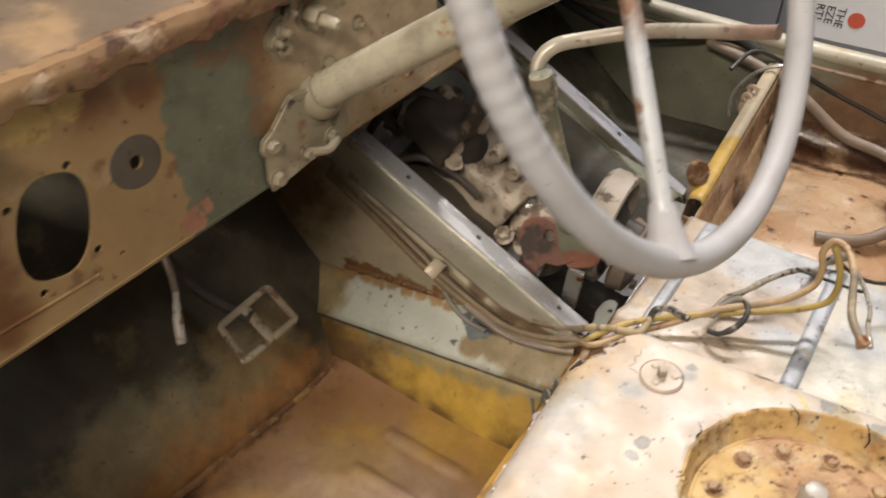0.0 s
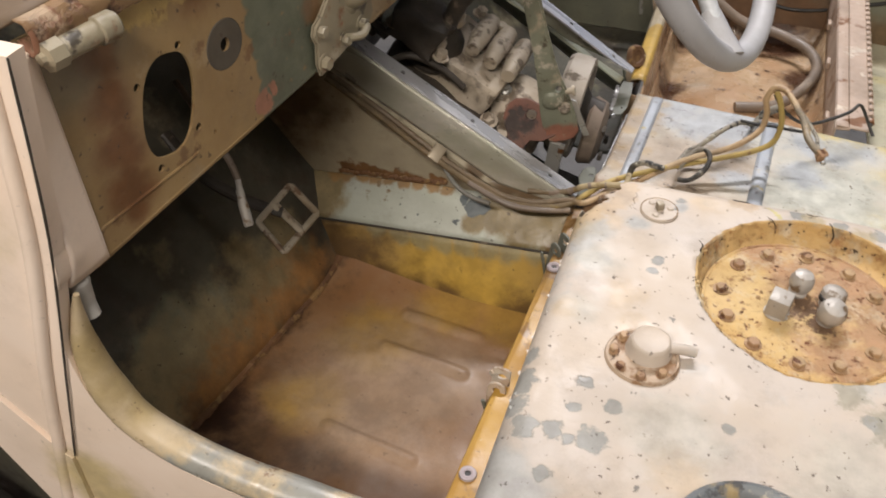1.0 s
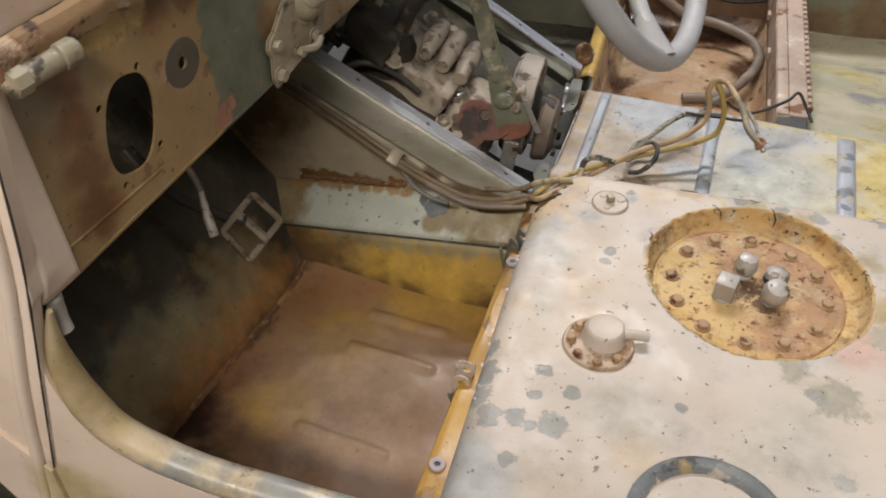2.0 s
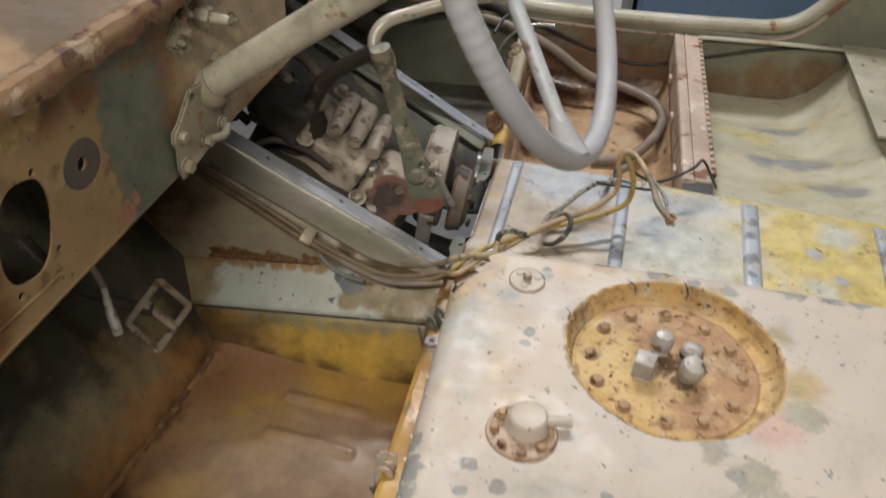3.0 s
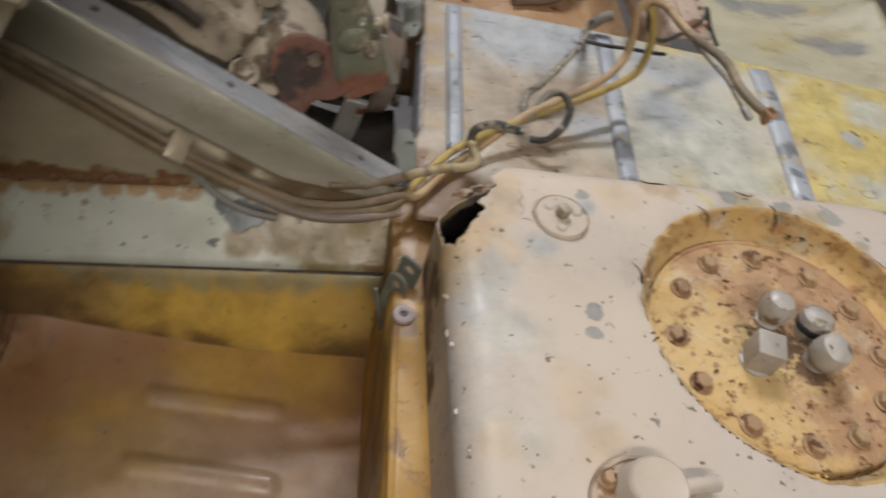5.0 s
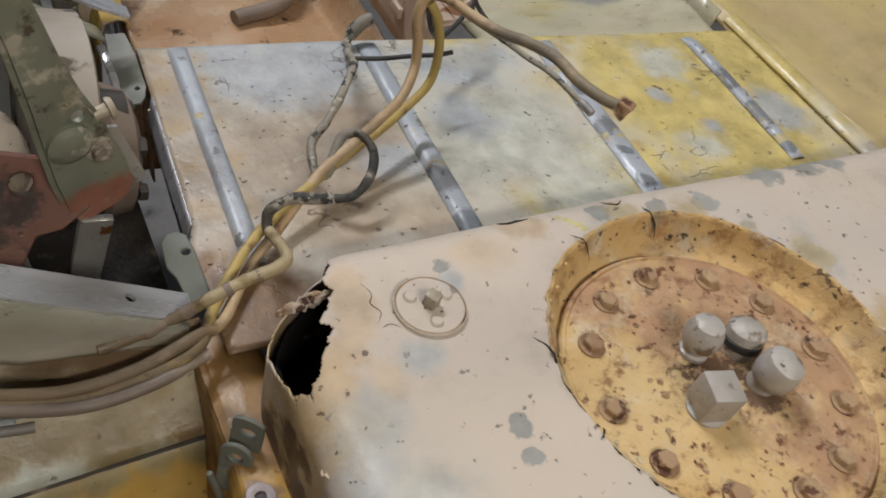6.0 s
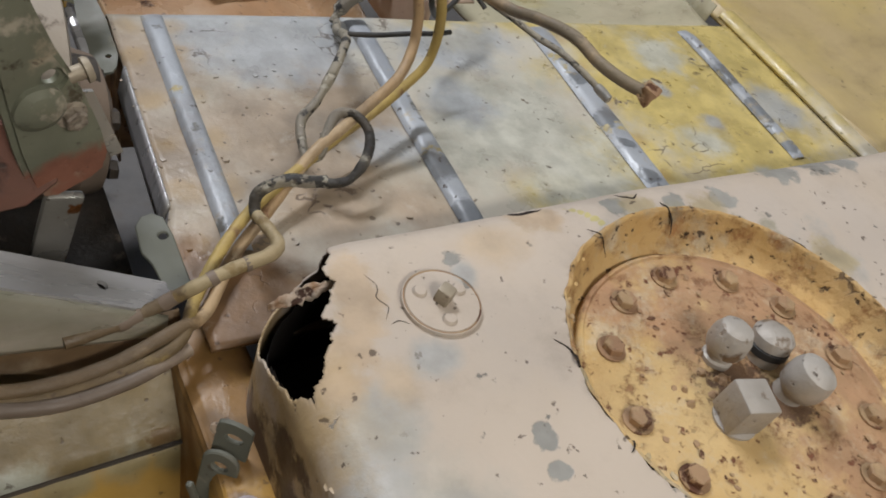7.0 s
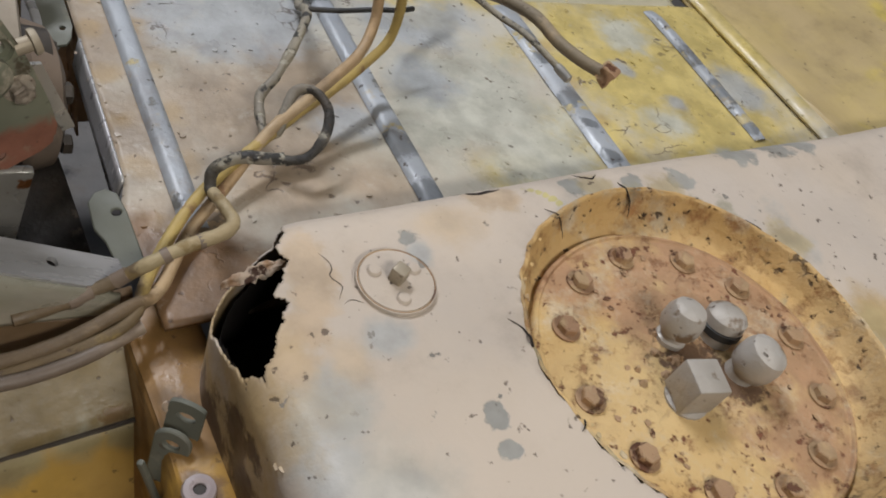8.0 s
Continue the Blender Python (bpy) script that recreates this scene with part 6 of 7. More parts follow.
tube(bm, spline([dash_at(-0.195, 0.272, 0.012), dash_at(-0.18, 0.270, 0.02), dash_at(-0.165, 0.272, 0.016)], 4), 0.004, 8)
part("clamp_bar", bm, m_flange, mount)
# switch studs above the column
studs = thing("switch_studs", dash_at(-0.19, 0.37), "cluster of old switch studs and nuts on the dash", "switch")
for y, z, r, h in ((-0.205, 0.385, 0.007, 0.014), (-0.203, 0.369, 0.0085, 0.010), (-0.212, 0.378, 0.006, 0.012), (-0.157, 0.338, 0.005, 0.012), (-0.172, 0.386, 0.010, 0.03), (-0.196, 0.398, 0.006, 0.012), (-0.12, 0.36, 0.005, 0.008)):
    bm = bmesh.new()
    hexbolt(bm, dash_at(y, z, 0.0025), DN, r, h * 0.5, r * 1.4)
    lathe(bm, [(r * 0.5, 0), (r * 0.5, h), (r * 0.3, h * 1.1), (0, h * 1.1)], dash_at(y, z, 0.003), DN, 10)
    part("stud", bm, m_flange, studs)
for y in (-0.06, 0.04):
    bm = bmesh.new()
    hexbolt(bm, dash_at(y, 0.29 + 0.02 * (y > 0), 0.0025), DN, 0.005, 0.005, 0.008)
    part("bolt", bm, m_boltrust, dash)
wires = thing("dash_wiring", dash_at(0.07, 0.34, -0.02), "loose dark wires and a rusty clamp in the open dash", "wiring")
for k in range(7):
    bm = bmesh.new()
    y0 = 0.0 + 0.022 * k
    tube(bm, spline([dash_at(y0 - 0.02, 0.415, -0.05), dash_at(y0, 0.385 - 0.006 * (k % 3), -0.008 + 0.006 * (k % 2)), dash_at(y0 + 0.03, 0.35 + 0.008 * (k % 4), -0.004), dash_at(y0 + 0.035 - 0.03 * (k % 2), 0.318, -0.012), dash_at(y0 + 0.02, 0.29, -0.06)], 8), 0.0022 + 0.0008 * (k % 3), 8)
    part("wire", bm, (m_black, m_hose, m_wire_g)[k % 3], wires)
bm = bmesh.new()
lathe(bm, [(0.016, -0.02), (0.020, -0.018), (0.020, 0.0), (0.016, 0.004), (0.011, 0.002), (0.010, -0.015)], dash_at(0.055, 0.335, -0.012), DN, 24, wob=0.05)
part("clamp_ring", bm, m_boltrust, wires, "rusty clamp ring")

# ---------------------------------------------------------------- gearbox in the opening
gear = thing("gearbox", (-0.36, 0.1, -0.3), "dusty grey alloy gearbox with greasy recesses darkened for shade", "gearbox")
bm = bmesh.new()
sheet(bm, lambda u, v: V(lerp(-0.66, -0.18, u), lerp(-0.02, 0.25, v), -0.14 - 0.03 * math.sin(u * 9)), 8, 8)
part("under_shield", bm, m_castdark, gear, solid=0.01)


def lump(bm, c, s, amp=0.006, sc=26.0, turn=None, cuts=5, bev=0.006):
    """A cast block: bevelled, cut up and made uneven."""
    sub = bmesh.new()
    box(sub, (0, 0, 0), s, bev, None, 2)
    bmesh.ops.subdivide_edges(sub, edges=sub.edges, cuts=cuts, use_grid_fill=True)
    for v in sub.verts:
        p = v.co + Vector(c)
        v.co += v.normal * 0 + V(noise.noise(p * sc), noise.noise(p * sc + V(9, 0, 0)), noise.noise(p * sc + V(0, 9, 0))) * amp
    bmesh.ops.transform(sub, matrix=Matrix.Translation(c) @ (turn or Matrix.Identity(4)), verts=sub.verts)
    tmp = bpy.data.meshes.new("tmp")
    sub.to_mesh(tmp)
    sub.free()
    bm.from_mesh(tmp)
    bpy.data.meshes.remove(tmp)
    return bm


tilt = pose(0, 0, 0, 0, 29, 0)
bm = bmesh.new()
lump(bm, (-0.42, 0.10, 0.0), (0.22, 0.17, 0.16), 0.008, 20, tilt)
part("casing", bm, m_castdark, gear, "greasy casing, darkened for shade")
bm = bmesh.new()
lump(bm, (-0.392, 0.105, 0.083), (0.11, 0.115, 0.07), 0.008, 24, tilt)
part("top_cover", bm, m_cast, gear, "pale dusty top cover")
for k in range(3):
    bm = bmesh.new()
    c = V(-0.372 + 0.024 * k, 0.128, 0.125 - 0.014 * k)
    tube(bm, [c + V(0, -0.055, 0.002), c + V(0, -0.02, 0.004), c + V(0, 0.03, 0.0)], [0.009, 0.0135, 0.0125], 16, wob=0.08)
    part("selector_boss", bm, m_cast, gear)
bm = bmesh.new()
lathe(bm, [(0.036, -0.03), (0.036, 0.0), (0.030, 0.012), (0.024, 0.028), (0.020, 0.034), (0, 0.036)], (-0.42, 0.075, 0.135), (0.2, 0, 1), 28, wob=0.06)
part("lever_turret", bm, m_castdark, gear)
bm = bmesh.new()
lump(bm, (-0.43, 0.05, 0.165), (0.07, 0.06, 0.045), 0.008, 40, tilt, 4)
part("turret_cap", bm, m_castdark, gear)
bm = bmesh.new()
lathe(bm, [(0.048, -0.05), (0.048, 0.0), (0.044, 0.016), (0.036, 0.028), (0.020, 0.034), (0, 0.035)], (-0.318, 0.104, 0.036), (0.30, -0.15, 1), 36, wob=0.03)
part("domed_housing", bm, m_cast, gear, "pale domed housing with a bright nut")
bm = bmesh.new()
lathe(bm, [(0.009, 0), (0.009, 0.007), (0.006, 0.009), (0.006, 0.013), (0, 0.014)], (-0.330, 0.088, 0.066), (0.1, -0.3, 1), 12)
part("bright_nut", bm, m_steel, gear)
bm = bmesh.new()
plate(bm, [(0, 0), (0.014, -0.006), (0.034, -0.004), (0.060, 0.0), (0.064, 0.026), (0.050, 0.040), (0.036, 0.044), (0.030, 0.062), (0.022, 0.078), (0.008, 0.074), (0.006, 0.046), (-0.006, 0.030), (-0.008, 0.012)], [ring2(0.026, 0.012, 0.0066, 14)], 0.005, axes((-0.305, 0.046, 0.086), (1, 0.05, -0.25), (0, -0.35, -1)))
bmesh.ops.bevel(bm, geom=[e for e in bm.edges if e.calc_face_angle(0) > 0.9], offset=0.0012, segments=1, affect="EDGES")
part("red_bracket", bm, m_red, gear, "red-primed selector bracket")
bm = bmesh.new()
box(bm, (-0.250, 0.050, 0.0), (0.020, 0.006, 0.07), 0.002, pose(0, 0, 0, 10, 8, 0))
part("bracket_leg", bm, m_steel, gear)
bm = bmesh.new()
lathe(bm, [(0.030, 0.0), (0.052, -0.001), (0.054, -0.004), (0.050, -0.007), (0.03, -0.006)], (-0.322, 0.088, 0.046), (0.30, -0.22, 1), 40, wob=0.05)
part("housing_skirt", bm, m_cast, gear, "thin dusty skirt below the domed housing")
bm = bmesh.new()
hexbolt(bm, (-0.337, 0.040, 0.050), (0.1, -0.6, 1), 0.0085, 0.011, 0.012)
part("lug_bolt", bm, m_cast, gear)
# transmission brake drum, its pale grey lowered to take in shade
dx = V(1, 0, -0.12).normalized()
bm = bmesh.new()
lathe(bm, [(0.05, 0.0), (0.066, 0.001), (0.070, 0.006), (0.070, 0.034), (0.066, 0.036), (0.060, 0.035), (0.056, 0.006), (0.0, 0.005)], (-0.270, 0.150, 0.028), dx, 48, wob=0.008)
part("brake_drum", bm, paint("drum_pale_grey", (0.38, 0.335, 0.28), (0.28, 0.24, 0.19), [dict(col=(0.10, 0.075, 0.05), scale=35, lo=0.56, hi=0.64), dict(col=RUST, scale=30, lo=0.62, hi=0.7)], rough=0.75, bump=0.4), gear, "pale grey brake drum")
bm = bmesh.new()
lathe(bm, [(0.054, 0), (0.055, 0.006), (0.04, 0.012), (0.02, 0.03), (0.018, 0.05), (0, 0.05)], (-0.257, 0.150, 0.026), dx, 36, wob=0.04)
part("drum_core", bm, m_castdark, gear)
# drive flange in hose brown, darker than its alloy to stand for shade
bm = bmesh.new()
lathe(bm, [(0.045, 0.0), (0.048, 0.004), (0.044, 0.02), (0.03, 0.026), (0, 0.027)], (-0.228, 0.150, -0.008), dx, 32, wob=0.03)
part("drive_flange", bm, m_hose, gear)
for k in range(4):
    bm = bmesh.new()
    t = radians(45 + 90 * k)
    hexbolt(bm, V(-0.203, 0.15 + 0.03 * math.cos(t), -0.011 + 0.03 * math.sin(t)), dx, 0.007, 0.006)
    part("flange_bolt", bm, m_castdark, gear)
for x, y, z in ((-0.40, 0.03, 0.135), (-0.44, 0.10, 0.175), (-0.36, 0.16, 0.115), (-0.46, 0.03, 0.17), (-0.39, 0.165, 0.13)):
    bm = bmesh.new()
    hexbolt(bm, (x, y, z), (0.4, -0.1, 1), 0.008, 0.009, 0.011)
    part("case_bolt", bm, m_cast, gear)
bm = bmesh.new()
tube(bm, spline([(-0.47, 0.03, 0.15), (-0.50, 0.03, 0.19), (-0.50, 0.06, 0.24), (-0.46, 0.09, 0.26), (-0.44, 0.1, 0.22)], 6), 0.006, 8)
part("breather_pipe", bm, m_castdark, gear)

# lever beside the gearbox: flat link, clamp and long bent rod
lever = thing("gear_lever", (-0.27, 0.1, 0.04), "olive gear lever with a clamp and a long bent rod", "lever")
LA, LB = V(-0.297, 0.026, 0.258), V(-0.244, 0.052, 0.045)
bm = bmesh.new()
d = LB - LA
m = axes(LA, d, V(0.93, 0.25, 0.28))
L = d.length
right = [(0, 0.010), (0.30, 0.0105), (0.50, 0.012), (0.62, 0.015), (0.70, 0.0185), (0.78, 0.021), (0.90, 0.023), (0.98, 0.0225), (1.02, 0.019)]
left = [(1.035, 0.010), (1.04, -0.010), (1.02, -0.018), (0.97, -0.0205), (0.85, -0.0200), (0.72, -0.0175), (0.60, -0.0145), (0.42, -0.0115), (0, -0.010)]
plate(bm, [(L * a, b) for a, b in right + left], [ring2(L * 0.685, 0.0085, 0.0042, 12)], 0.009, m)
bmesh.ops.bevel(bm, geom=[e for e in bm.edges if e.calc_face_angle(0) > 0.7], offset=0.003, segments=2, affect="EDGES")
part("link", bm, m_lever, lever)
m3 = m.to_3x3()
bm = bmesh.new()
lathe(bm, [(0.0125, 0), (0.0125, 0.0035), (0.0095, 0.0055), (0.0085, 0.0062), (0, 0.0065)], LA + d * 0.735 + m3 @ V(0, -0.002, 0.0085), m3 @ V(0, 0, 1), 24, wob=0.03)
part("boss", bm, m_lever, lever)
bm = bmesh.new()
hexbolt(bm, LA + d * 0.80 + m3 @ V(0, 0.011, 0.0085), m3 @ V(0, 0, 1), 0.006, 0.006, 0.008)
part("pivot_bolt", bm, m_cast, lever)
bm = bmesh.new()
lathe(bm, [(0.0040, 0), (0.0040, 0.008), (0.0065, 0.0085), (0.0065, 0.0105), (0.0055, 0.012), (0, 0.0122)], LA + d * 0.715 + m3 @ V(0, 0.016, 0.004), m3 @ V(0, 1, 0.1), 18)
part("stub_pin", bm, m_pedal, lever, "dull headed stub pin")
bm = bmesh.new()
plate(bm, [(0, 0), (0.004, -0.004), (0.062, -0.002), (0.064, 0.005), (0.004, 0.005)], [], 0.002, axes(LA + d * 0.78 + m3 @ V(0, 0.021, 0.001), m3 @ V(1, 0.12, -0.1), m3 @ V(0, 1, 0)))
part("drop_strap", bm, m_steel, lever, "thin bare steel strap")
bm = bmesh.new()
tube(bm, [LA - d.normalized() * 0.018, LA - d.normalized() * 0.004, LA + d.normalized() * 0.012], [0.012, 0.014, 0.012], 14)
part("clamp", bm, m_lever, lever)
bm = bmesh.new()
rod = spline([(-0.300, 0.030, 0.252), (-0.312, 0.040, 0.274), (-0.302, 0.054, 0.292), (-0.272, 0.073, 0.300), (-0.22, 0.083, 0.316), (-0.17, 0.074, 0.332), (-0.14, 0.067, 0.341), (-0.10, 0.058, 0.354)], 8)
tube(bm, rod, [0.0078 - 0.0012 * i / len(rod) for i in range(len(rod))], 14)
part("rod", bm, m_levertop, lever, "worn cream rod with a red-brown end")
bm = bmesh.new()
tube(bm, spline([(-0.40, 0.06, 0.165), (-0.382, 0.062, 0.20), (-0.35, 0.055, 0.232), (-0.312, 0.04, 0.262)], 6), [0.011] * 8 + [0.0095] * 11, 12)
part("lower_stem", bm, m_castdark, lever)

# ---------------------------------------------------------------- clutch pedal and cable under the dash
pedal = thing("foot_pedal", (-0.485, -0.23, 0.05), "open rectangular worn steel foot pedal on its arm", "pedal")
c0, c1, c2, c3 = V(-0.511, -0.176, 0.057), V(-0.485, -0.167, 0.015), V(-0.486, -0.250, 0.023), V(-0.516, -0.246, 0.055)
bm = bmesh.new()
ring4 = (c0, c1, c2, c3)
loop = [ring4[k].lerp(ring4[(k + 1) % 4], t) for k in range(4) for t in (0.04, 0.10, 0.5, 0.90, 0.96)]
tube(bm, loop, 0.0029, 8, closed=True, flat=1.4)
part("frame", bm, m_pedal, pedal)
bm = bmesh.new()
a, b = c0.lerp(c3, 0.52), c1.lerp(c2, 0.48)
tube(bm, [a, a.lerp(b, 0.5), b], 0.0066, 10, flat=0.45)
part("crossbar", bm, m_pedal, pedal)
bm = bmesh.new()
tube(bm, spline([a.lerp(b, 0.3), V(-0.54, -0.222, 0.060), V(-0.59, -0.226, 0.085), V(-0.64, -0.21, 0.12)], 6), 0.008, 10, flat=0.7)
part("arm", bm, m_castdark, pedal)
cablep = thing("choke_cable", (-0.51, -0.29, 0.09), "grey cable end with a pale plug hanging below the dash", "cable")
bm = bmesh.new()
tube(bm, spline([(-0.56, -0.275, 0.24), (-0.52, -0.292, 0.205), (-0.495, -0.305, 0.182), (-0.484, -0.313, 0.169)], 6), 0.0035, 8)
part("cable", bm, m_hose, cablep)
bm = bmesh.new()
tube(bm, spline([(-0.484, -0.313, 0.169), (-0.479, -0.320, 0.158), (-0.472, -0.328, 0.145), (-0.466, -0.334, 0.133)], 6), [0.003] * 5 + [0.004] * 4 + [0.0048] * 9 + [0.004], 10)
part("plug", bm, m_fit, cablep, "pale grey plug")
# ---------------------------------------------------------------- wiring over the tunnel and deck
loom = thing("wiring_harness", (-0.2, 0.0, 0.0), "old cloth-covered wiring harness lying over tunnel and deck", "wiring")


def wire(pts, r, material, label="", n=8, wob=0.05):
    bm = bmesh.new()
    tube(bm, spline(pts, n), r, 10, wob=wob)
    return part("wire", bm, material, loom, label)


def wrapped(pts, r, label, material=m_wire_g):
    """A wire wound with tape: the turns stand out as small steps."""
    bm = bmesh.new()
    line = spline(pts, 22)
    tube(bm, line, [r * (1.0 + 0.05 * (i % 11) / 11 + 0.16 * noise.noise(p * 60)) for i, p in enumerate(line)], 10, wob=0.14)
    return part("wire", bm, material, loom, label)


def shift(pts, dx, dy, dz):
    return [(x + dx + 0.0015 * math.sin(9 * i + dx * 900), y + dy + 0.0015 * math.cos(7 * i + dy * 700), z + dz) for i, (x, y, z) in enumerate(pts)]


trunk = [(-0.52, -0.040, 0.128), (-0.45, -0.046, 0.093), (-0.40, -0.051, 0.066), (-0.372, -0.055, 0.051), (-0.34, -0.058, 0.036), (-0.31, -0.059, 0.022), (-0.28, -0.058, 0.012), (-0.245, -0.053, 0.010), (-0.212, -0.045, 0.016)]
ext_a = [(-0.190, -0.030, 0.007), (-0.165, 0.002, 0.010), (-0.135, 0.030, 0.013), (-0.098, 0.060, 0.026), (-0.074, 0.071, 0.036), (-0.043, 0.090, 0.041), (-0.022, 0.100, 0.052), (-0.006, 0.117, 0.063), (-0.004, 0.124, 0.082), (-0.009, 0.124, 0.102), (-0.003, 0.127, 0.117), (0.010, 0.121, 0.119), (0.021, 0.100, 0.117), (0.026, 0.070, 0.123), (0.027, 0.043, 0.134), (0.029, 0.014, 0.142), (0.033, -0.008, 0.140), (0.040, -0.024, 0.139), (0.046, -0.036, 0.140)]
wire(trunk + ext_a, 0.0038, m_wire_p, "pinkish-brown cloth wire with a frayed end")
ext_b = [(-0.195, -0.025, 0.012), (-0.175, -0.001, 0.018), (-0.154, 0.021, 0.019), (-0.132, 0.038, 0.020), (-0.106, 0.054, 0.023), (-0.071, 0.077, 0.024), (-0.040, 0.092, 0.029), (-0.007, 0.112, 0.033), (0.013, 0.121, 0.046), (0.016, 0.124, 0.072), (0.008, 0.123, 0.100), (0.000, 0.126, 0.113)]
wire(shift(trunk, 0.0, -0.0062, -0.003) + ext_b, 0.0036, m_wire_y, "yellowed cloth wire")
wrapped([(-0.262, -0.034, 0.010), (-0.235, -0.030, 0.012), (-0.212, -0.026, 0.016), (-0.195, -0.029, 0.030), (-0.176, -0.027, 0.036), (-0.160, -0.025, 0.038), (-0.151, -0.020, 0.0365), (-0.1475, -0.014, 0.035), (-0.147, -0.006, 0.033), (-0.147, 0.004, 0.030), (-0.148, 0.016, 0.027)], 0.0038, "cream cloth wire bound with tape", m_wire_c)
for x0, y0, z0, x1, y1, z1 in ((-0.236, -0.0302, 0.0118, -0.224, -0.0280, 0.0136), (-0.212, -0.0262, 0.0160, -0.206, -0.0268, 0.0210), (-0.190, -0.0288, 0.0320, -0.186, -0.0282, 0.0335), (-0.171, -0.0265, 0.0368, -0.168, -0.0262, 0.0370)):
    bm = bmesh.new()
    tube(bm, [V(x0, y0, z0).lerp(V(x1, y1, z1), t) for t in (0, 0.3, 0.7, 1)], 0.0045, 12, wob=0.15)
    part("tape_turn", bm, m_hose, loom, "dark turn of binding tape")
wire([(0.020, 0.105, 0.114), (0.036, 0.082, 0.110), (0.045, 0.060, 0.109), (0.049, 0.040, 0.112), (0.050, 0.019, 0.114), (0.054, 0.004, 0.112)], 0.0022, m_wire_g, "thin wire with a bright tag")
wire([(-0.300, -0.072, 0.008), (-0.322, -0.070, 0.010), (-0.343, -0.066, 0.018), (-0.358, -0.060, 0.030), (-0.367, -0.054, 0.042), (-0.370, -0.048, 0.048)], 0.0029, paint("grimy_grey_sleeve", (0.20, 0.20, 0.18), (0.14, 0.13, 0.11), [dict(col=(0.38, 0.39, 0.37), scale=40, lo=0.56, hi=0.64)], rough=0.6), "grimy grey sleeve")
wire([(-0.33, -0.066, 0.028), (-0.28, -0.068, 0.010), (-0.24, -0.064, 0.008), (-0.205, -0.052, 0.008)], 0.0036, m_hose, "dark brown wire")
# black wrapped tails and the ring
wrapped([(-0.148, 0.012, 0.026), (-0.148, 0.020, 0.027), (-0.146, 0.025, 0.034), (-0.140, 0.025, 0.040), (-0.130, 0.023, 0.045), (-0.119, 0.019, 0.046), (-0.108, 0.017, 0.046)], 0.0034, "black wrapped wire end")
ringpts = [(-0.092, 0.086, 0.017), (-0.094, 0.070, 0.016), (-0.090, 0.062, 0.024), (-0.084, 0.070, 0.034), (-0.073, 0.081, 0.040), (-0.062, 0.076, 0.042), (-0.058, 0.062, 0.038), (-0.064, 0.049, 0.029), (-0.077, 0.042, 0.019), (-0.089, 0.047, 0.013)]
wrapped([(-0.004, 0.230, 0.006), (-0.012, 0.212, 0.010), (-0.020, 0.190, 0.024), (-0.033, 0.160, 0.039), (-0.054, 0.130, 0.039), (-0.072, 0.112, 0.027), (-0.086, 0.102, 0.020)] + ringpts, 0.0033, "grey and black wrapped wire coiled in a ring")
bm = bmesh.new()
tube(bm, spline([(-0.007, 0.231, 0.005), (0.002, 0.238, 0.014), (0.012, 0.241, 0.021), (0.020, 0.240, 0.025)], 5), [0.0035] * 4 + [0.0058] * 10 + [0.0052, 0.004], 12, wob=0.1)
part("connector", bm, m_wire_g, loom, "grimy grey connector sleeve")
wire([(-0.030, 0.165, 0.041), (-0.010, 0.158, 0.044), (0.012, 0.150, 0.050), (0.030, 0.146, 0.052), (0.046, 0.150, 0.050)], 0.002, m_black)
wire([(0.0, 0.126, 0.108), (0.02, 0.145, 0.075), (0.055, 0.18, 0.045), (0.10, 0.215, 0.05), (0.118, 0.25, 0.045), (0.135, 0.255, 0.02), (0.145, 0.24, 0.008)], 0.0022, m_black, "thin black wire")
bm = bmesh.new()
lump(bm, (0.047, -0.038, 0.140), (0.009, 0.009, 0.010), 0.0022, 190.0, pose(0, 0, 0, 20, 0, 30), 3, 0.001)
part("frayed_end", bm, m_boltrust, loom, "frayed rusty wire end")
bm = bmesh.new()
lathe(bm, [(0.003, 0), (0.0034, 0.004), (0.003, 0.011), (0.0015, 0.012)], (0.054, 0.004, 0.112), (0.3, -0.9, -0.2), 10)
part("bright_tag", bm, m_steel, loom)
bm = bmesh.new()
box(bm, (-0.374, -0.056, 0.054), (0.016, 0.022, 0.009), 0.002, pose(0, 0, 0, 35, 30, 0))
part("cable_clip", bm, m_pedal, loom, "folded steel cable clip")
# ---------------------------------------------------------------- hoses on the passenger side
def hose(name, pts, r, material, label):
    bm = bmesh.new()
    tube(bm, spline(pts, 10), r, 12, wob=0.04)
    ob = part(name, bm, material, None)
    return tagged(ob, label, "hose")


hose("rubber_hose", [(-0.30, 0.74, 0.01), (-0.2, 0.72, -0.005), (-0.13, 0.71, -0.03), (-0.05, 0.70, -0.075), (0.02, 0.69, -0.085), (0.075, 0.655, -0.09), (0.092, 0.60, -0.095), (0.072, 0.53, -0.10), (0.03, 0.47, -0.105), (-0.03, 0.45, -0.108)], 0.009, m_hose, "dusty brown rubber hose looped in the passenger well")
hose("black_cable", [(-0.60, 0.70, 0.06), (-0.45, 0.72, 0.0), (-0.34, 0.735, 0.012), (-0.27, 0.745, 0.03), (-0.22, 0.75, 0.01)], 0.009, m_black, "thick black cable along the far wall")
hose("thin_cable", [(-0.235, 0.64, 0.02), (-0.215, 0.69, 0.035), (-0.17, 0.73, 0.010), (-0.091, 0.762, -0.036), (-0.033, 0.764, -0.054), (0.025, 0.764, -0.069), (0.09, 0.764, -0.062), (0.173, 0.764, -0.037), (0.268, 0.764, -0.010), (0.38, 0.764, 0.012)], 0.0035, m_black, "thin black cable along the far wall")

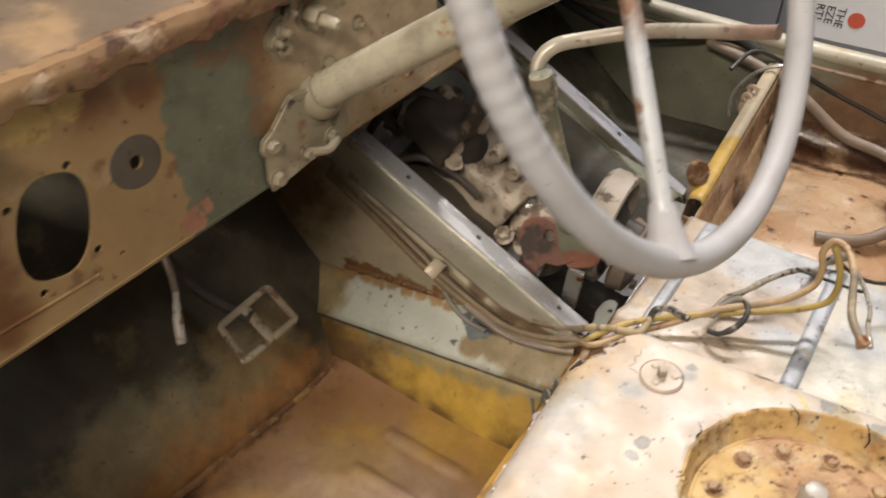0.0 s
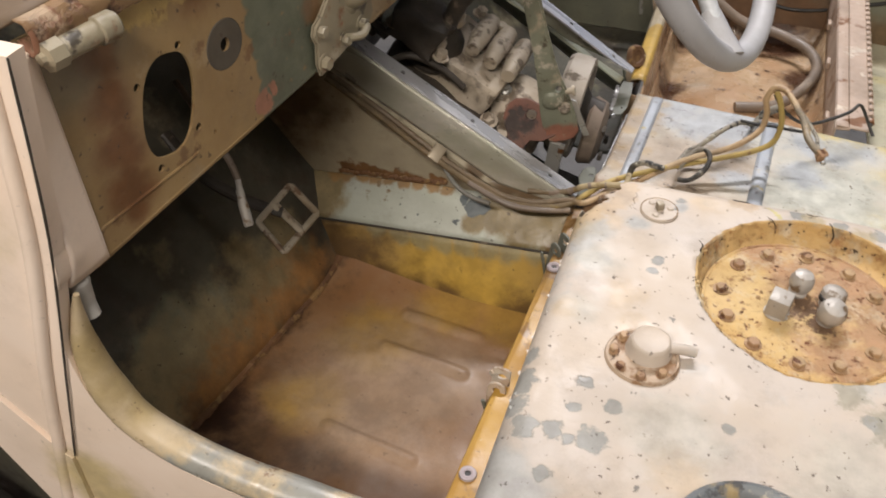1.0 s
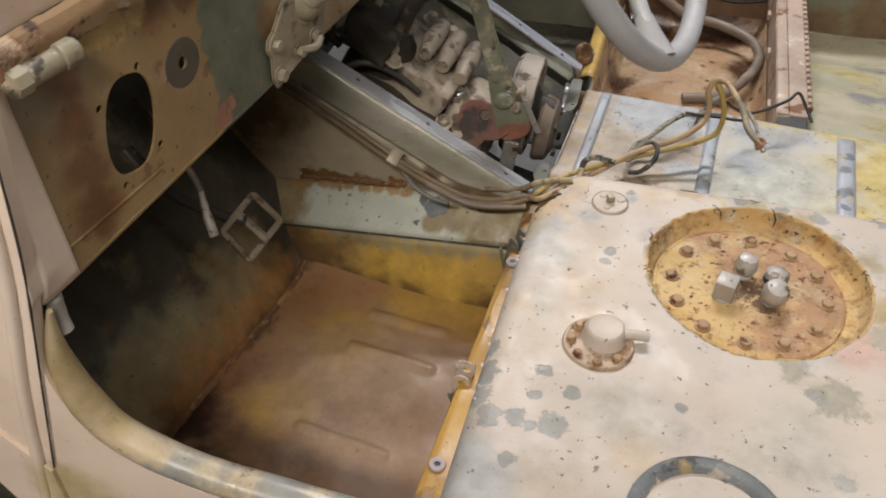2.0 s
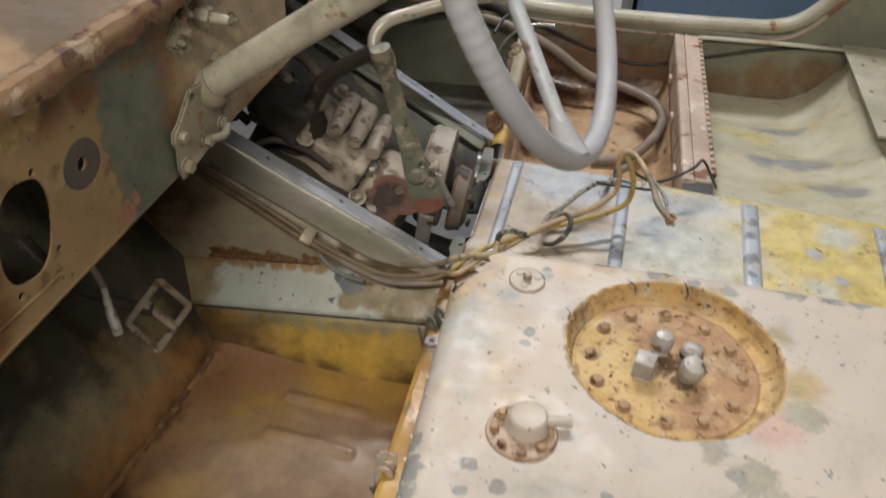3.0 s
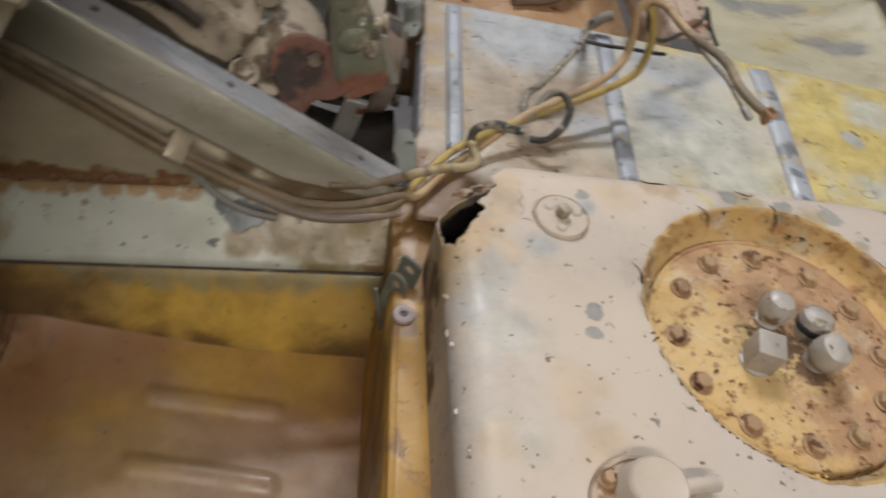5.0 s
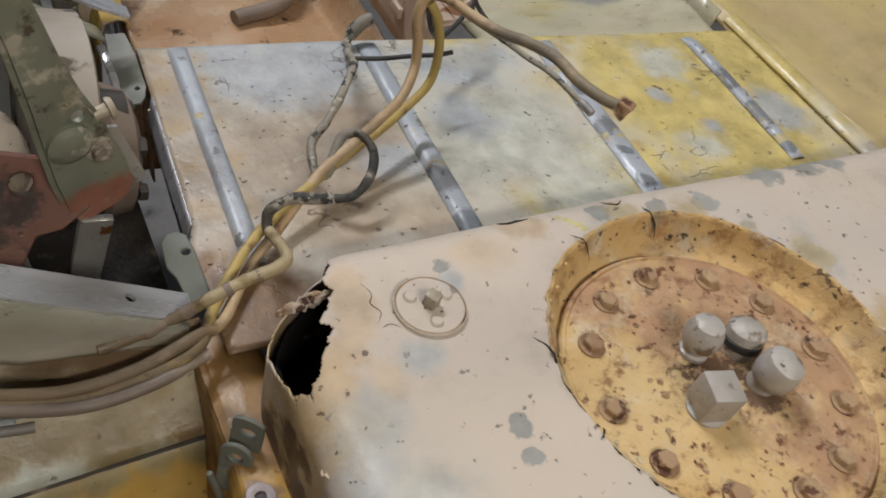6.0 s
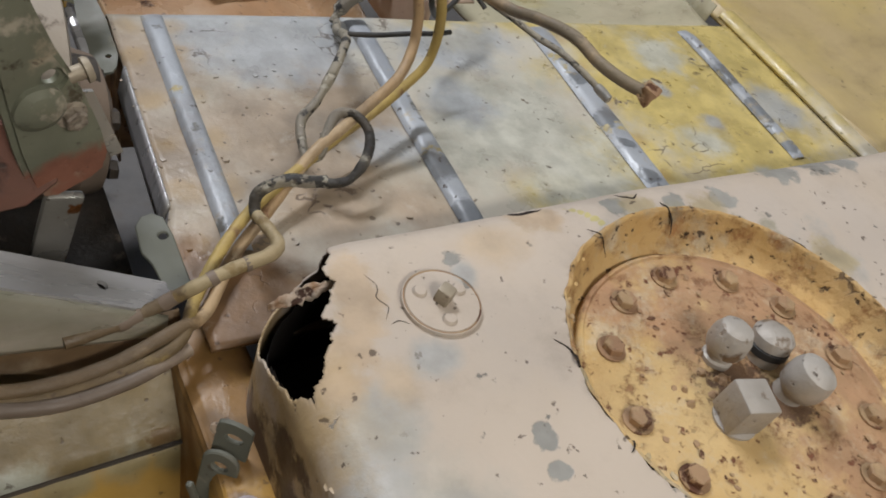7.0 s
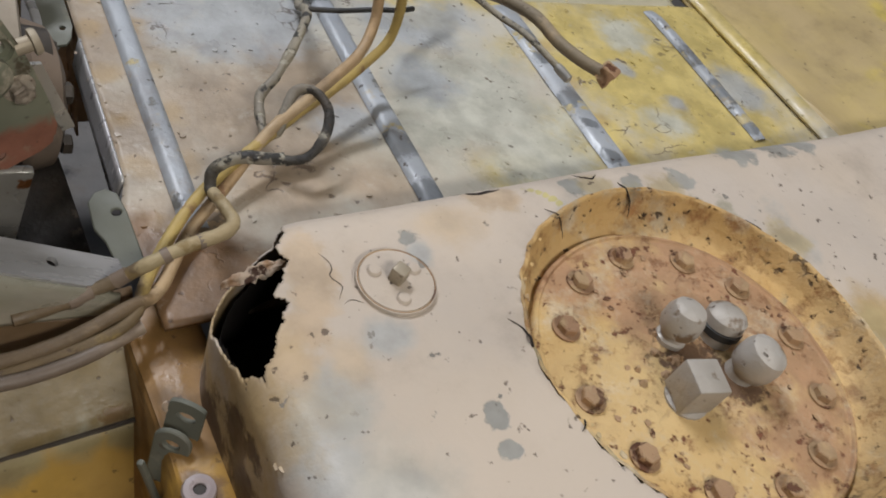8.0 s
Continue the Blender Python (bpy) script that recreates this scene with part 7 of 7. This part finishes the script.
bm = bmesh.new()
lathe(bm, [(0.0, 0.004), (0.008, 0.004), (0.010, 0.0065), (0.0155, 0.007), (0.0175, 0.004), (0.018, 0.0)], (-0.194, 0.339, 0.012), (0.75, -0.5, 0.45), 24, wob=0.06)
ob = part("rusty_bung", bm, m_scab, None)
tagged(ob, "round rusty rubber bung in the tunnel cover end", "bung")
hose("bright_wire", [(-0.228, 0.68, -0.083), (-0.230, 0.68, -0.045), (-0.208, 0.685, -0.003), (-0.172, 0.69, 0.02), (-0.13, 0.70, 0.02)], 0.0032, m_steel, "bent bright steel wire beside the far wall")


# open cracks in the tank's paint and sheet, thin and ragged
def crack(pts, w):
    bm = bmesh.new()
    line = spline(pts, 10)
    n = len(line)
    tube(bm, [p + V(0.0016 * noise.noise(p * 160), 0.0016 * noise.noise(p * 160 + V(5, 0, 0)), 0) for p in line], [w * (0.25 + math.sin(math.pi * i / (n - 1))) * (1 + 0.5 * noise.noise(V(i * 0.9, 3, 0))) for i in range(n)], 6, flat=0.5)
    return part("crack", bm, m_hole, tank)


def on_tank(x, y, up=0.0):
    p = tank_drape(x, y)
    return V(p.x, p.y, p.z + up)


for spots, w in (([(0.050, -0.048), (0.053, -0.054), (0.059, -0.057), (0.065, -0.054)], 0.0006), ([(0.048, -0.071), (0.052, -0.077), (0.050, -0.082)], 0.0007), ([(-0.028, -0.045), (-0.024, -0.051), (-0.015, -0.052), (-0.005, -0.050)], 0.0009), ([(0.100, -0.083), (0.113, -0.091), (0.116, -0.097)], 0.0004), ([(0.139, -0.102), (0.156, -0.118), (0.165, -0.140)], 0.0004)):
    crack([on_tank(x, y, 0.0002) for x, y in spots], w)
for th, w in ((1.95, 0.0006), (1.40, 0.0008), (3.3, 0.0005)):
    lip = recess_rim(th)
    crack([V(PX + r * math.cos(th + k), PY + r * math.sin(th + k), z) for r, k, z in ((lip + 0.006, 0.03, TZ + 0.001), (lip, 0.0, TZ + 0.0008), (lip - 0.005, -0.04, TZ - 0.0075), (lip - 0.010, -0.02, TZ - 0.0130))], w)
# pipes and small castings in the dark end of the gearbox opening
for k, (pts, r) in enumerate((([(-0.52, 0.02, 0.12), (-0.49, 0.025, 0.175), (-0.455, 0.04, 0.205), (-0.43, 0.06, 0.19)], 0.0055), ([(-0.50, 0.05, 0.14), (-0.475, 0.06, 0.20), (-0.43, 0.085, 0.225), (-0.40, 0.10, 0.19)], 0.007), ([(-0.48, 0.015, 0.11), (-0.44, 0.02, 0.135), (-0.40, 0.03, 0.12), (-0.37, 0.035, 0.095)], 0.0045))):
    bm = bmesh.new()
    tube(bm, spline(pts, 8), r, 10, wob=0.08)
    part("oil_pipe", bm, (m_castdark, m_hose, m_castdark)[k], gear)
for x, y, z, r in ((-0.41, 0.045, 0.15, 0.010), (-0.40, 0.08, 0.165, 0.012), (-0.435, 0.07, 0.19, 0.009)):
    bm = bmesh.new()
    lathe(bm, [(r * 1.5, -0.012), (r * 1.4, 0.0), (r, 0.004), (r, 0.010), (r * 0.6, 0.014), (0, 0.0145)], (x, y, z), (0.4 + 0.2 * math.sin(x * 90), -0.3, 1), 14, wob=0.12)
    part("cast_boss", bm, m_cast, gear)

# curled flakes of paint where the coat has broken
for spots, w in (([(-0.131, -0.074), (-0.128, -0.082), (-0.131, -0.090), (-0.128, -0.098), (-0.133, -0.104)], 0.0002), ([(-0.131, -0.108), (-0.126, -0.106), (-0.122, -0.109)], 0.0002), ([(-0.054, -0.138), (-0.049, -0.146), (-0.050, -0.156), (-0.045, -0.164)], 0.0006)):
    crack([on_tank(x, y, 0.0002) for x, y in spots], w)


def flakes(places, material, parent, label):
    """Thin ragged scales, each lifted along one edge: (place, outward direction, size)."""
    bm = bmesh.new()
    for p, out, size in places:
        out = out.normalized()
        side = V(0, 0, 1).cross(out).normalized()
        n = random.randint(5, 7)
        loop = []
        for k in range(n):
            t = 2 * math.pi * k / n + random.uniform(-0.3, 0.3)
            r = size * random.uniform(0.55, 1.0)
            q = p + out * (r * math.cos(t)) + side * (r * 1.4 * math.sin(t))
            q.z += 0.0004 + max(0.0, math.cos(t)) * size * random.uniform(0.10, 0.35)
            loop.append(q)
        top = [bm.verts.new(q) for q in loop]
        low = [bm.verts.new(q - V(0, 0, 0.0005)) for q in loop]
        bm.faces.new(top)
        bm.faces.new(low[::-1])
        for k in range(n):
            bm.faces.new((top[k], low[k], low[(k + 1) % n], top[(k + 1) % n]))
    return tagged(part("flaking_paint", bm, material, parent, label, smooth=False), kind="stuff")


places = []
for k in range(26):
    th = random.uniform(0, 2 * math.pi)
    lip = recess_rim(th) - random.uniform(0.0005, 0.003)
    x, y = PX + lip * math.cos(th), PY + lip * math.sin(th)
    z = TZ + dent((x, y, 0), 5, 0.004) + dent((x, y, 2), 14, 0.0014) + 0.0004
    places.append((V(x, y, z), V(-math.cos(th), -math.sin(th), 0), random.uniform(0.0008, 0.0022)))
flakes(places, m_recess, tank, "flakes of yellow paint along the recess edge")
places = []
for k in range(14):
    p = on_tank(random.uniform(-0.196, -0.182), random.uniform(-0.42, -0.13), 0.0003)
    places.append((p, V(-1, random.uniform(-0.4, 0.4), 0), random.uniform(0.001, 0.003)))
flakes(places, m_tank, tank, "lifting flakes of cream paint")
places = []
for k in range(55):
    x, y = -0.185 + 0.2 * random.random() ** 1.7, random.uniform(0.0, 0.25)
    z = dent((x, y, 0), 7, 0.0022) + dent((x, y, 5), 22, 0.0007) + 0.0004
    places.append((V(x, y, z), V(random.uniform(-1, 1), random.uniform(-1, 1), 0), random.uniform(0.0008, 0.0024)))
for k in range(28):
    x, y = random.uniform(0.02, 0.42), random.uniform(-0.01, 0.23)
    z = dent((x, y, 0), 7, 0.0022) + dent((x, y, 5), 22, 0.0007) + 0.0004
    places.append((V(x, y, z), V(random.uniform(-1, 1), random.uniform(-1, 1), 0), random.uniform(0.0008, 0.0026)))
flakes(places, m_deck, deck, "curled flakes of brown and yellow paint")
places = []
for k in range(80):
    t, r = random.uniform(0, 2 * math.pi), 0.088 * math.sqrt(random.random())
    places.append((V(PX + r * math.cos(t), PY + r * math.sin(t), PZ + 0.0020), V(random.uniform(-1, 1), random.uniform(-1, 1), 0), random.uniform(0.0008, 0.0024)))
flakes(places, m_boltrust, sender, "small scales of rust")
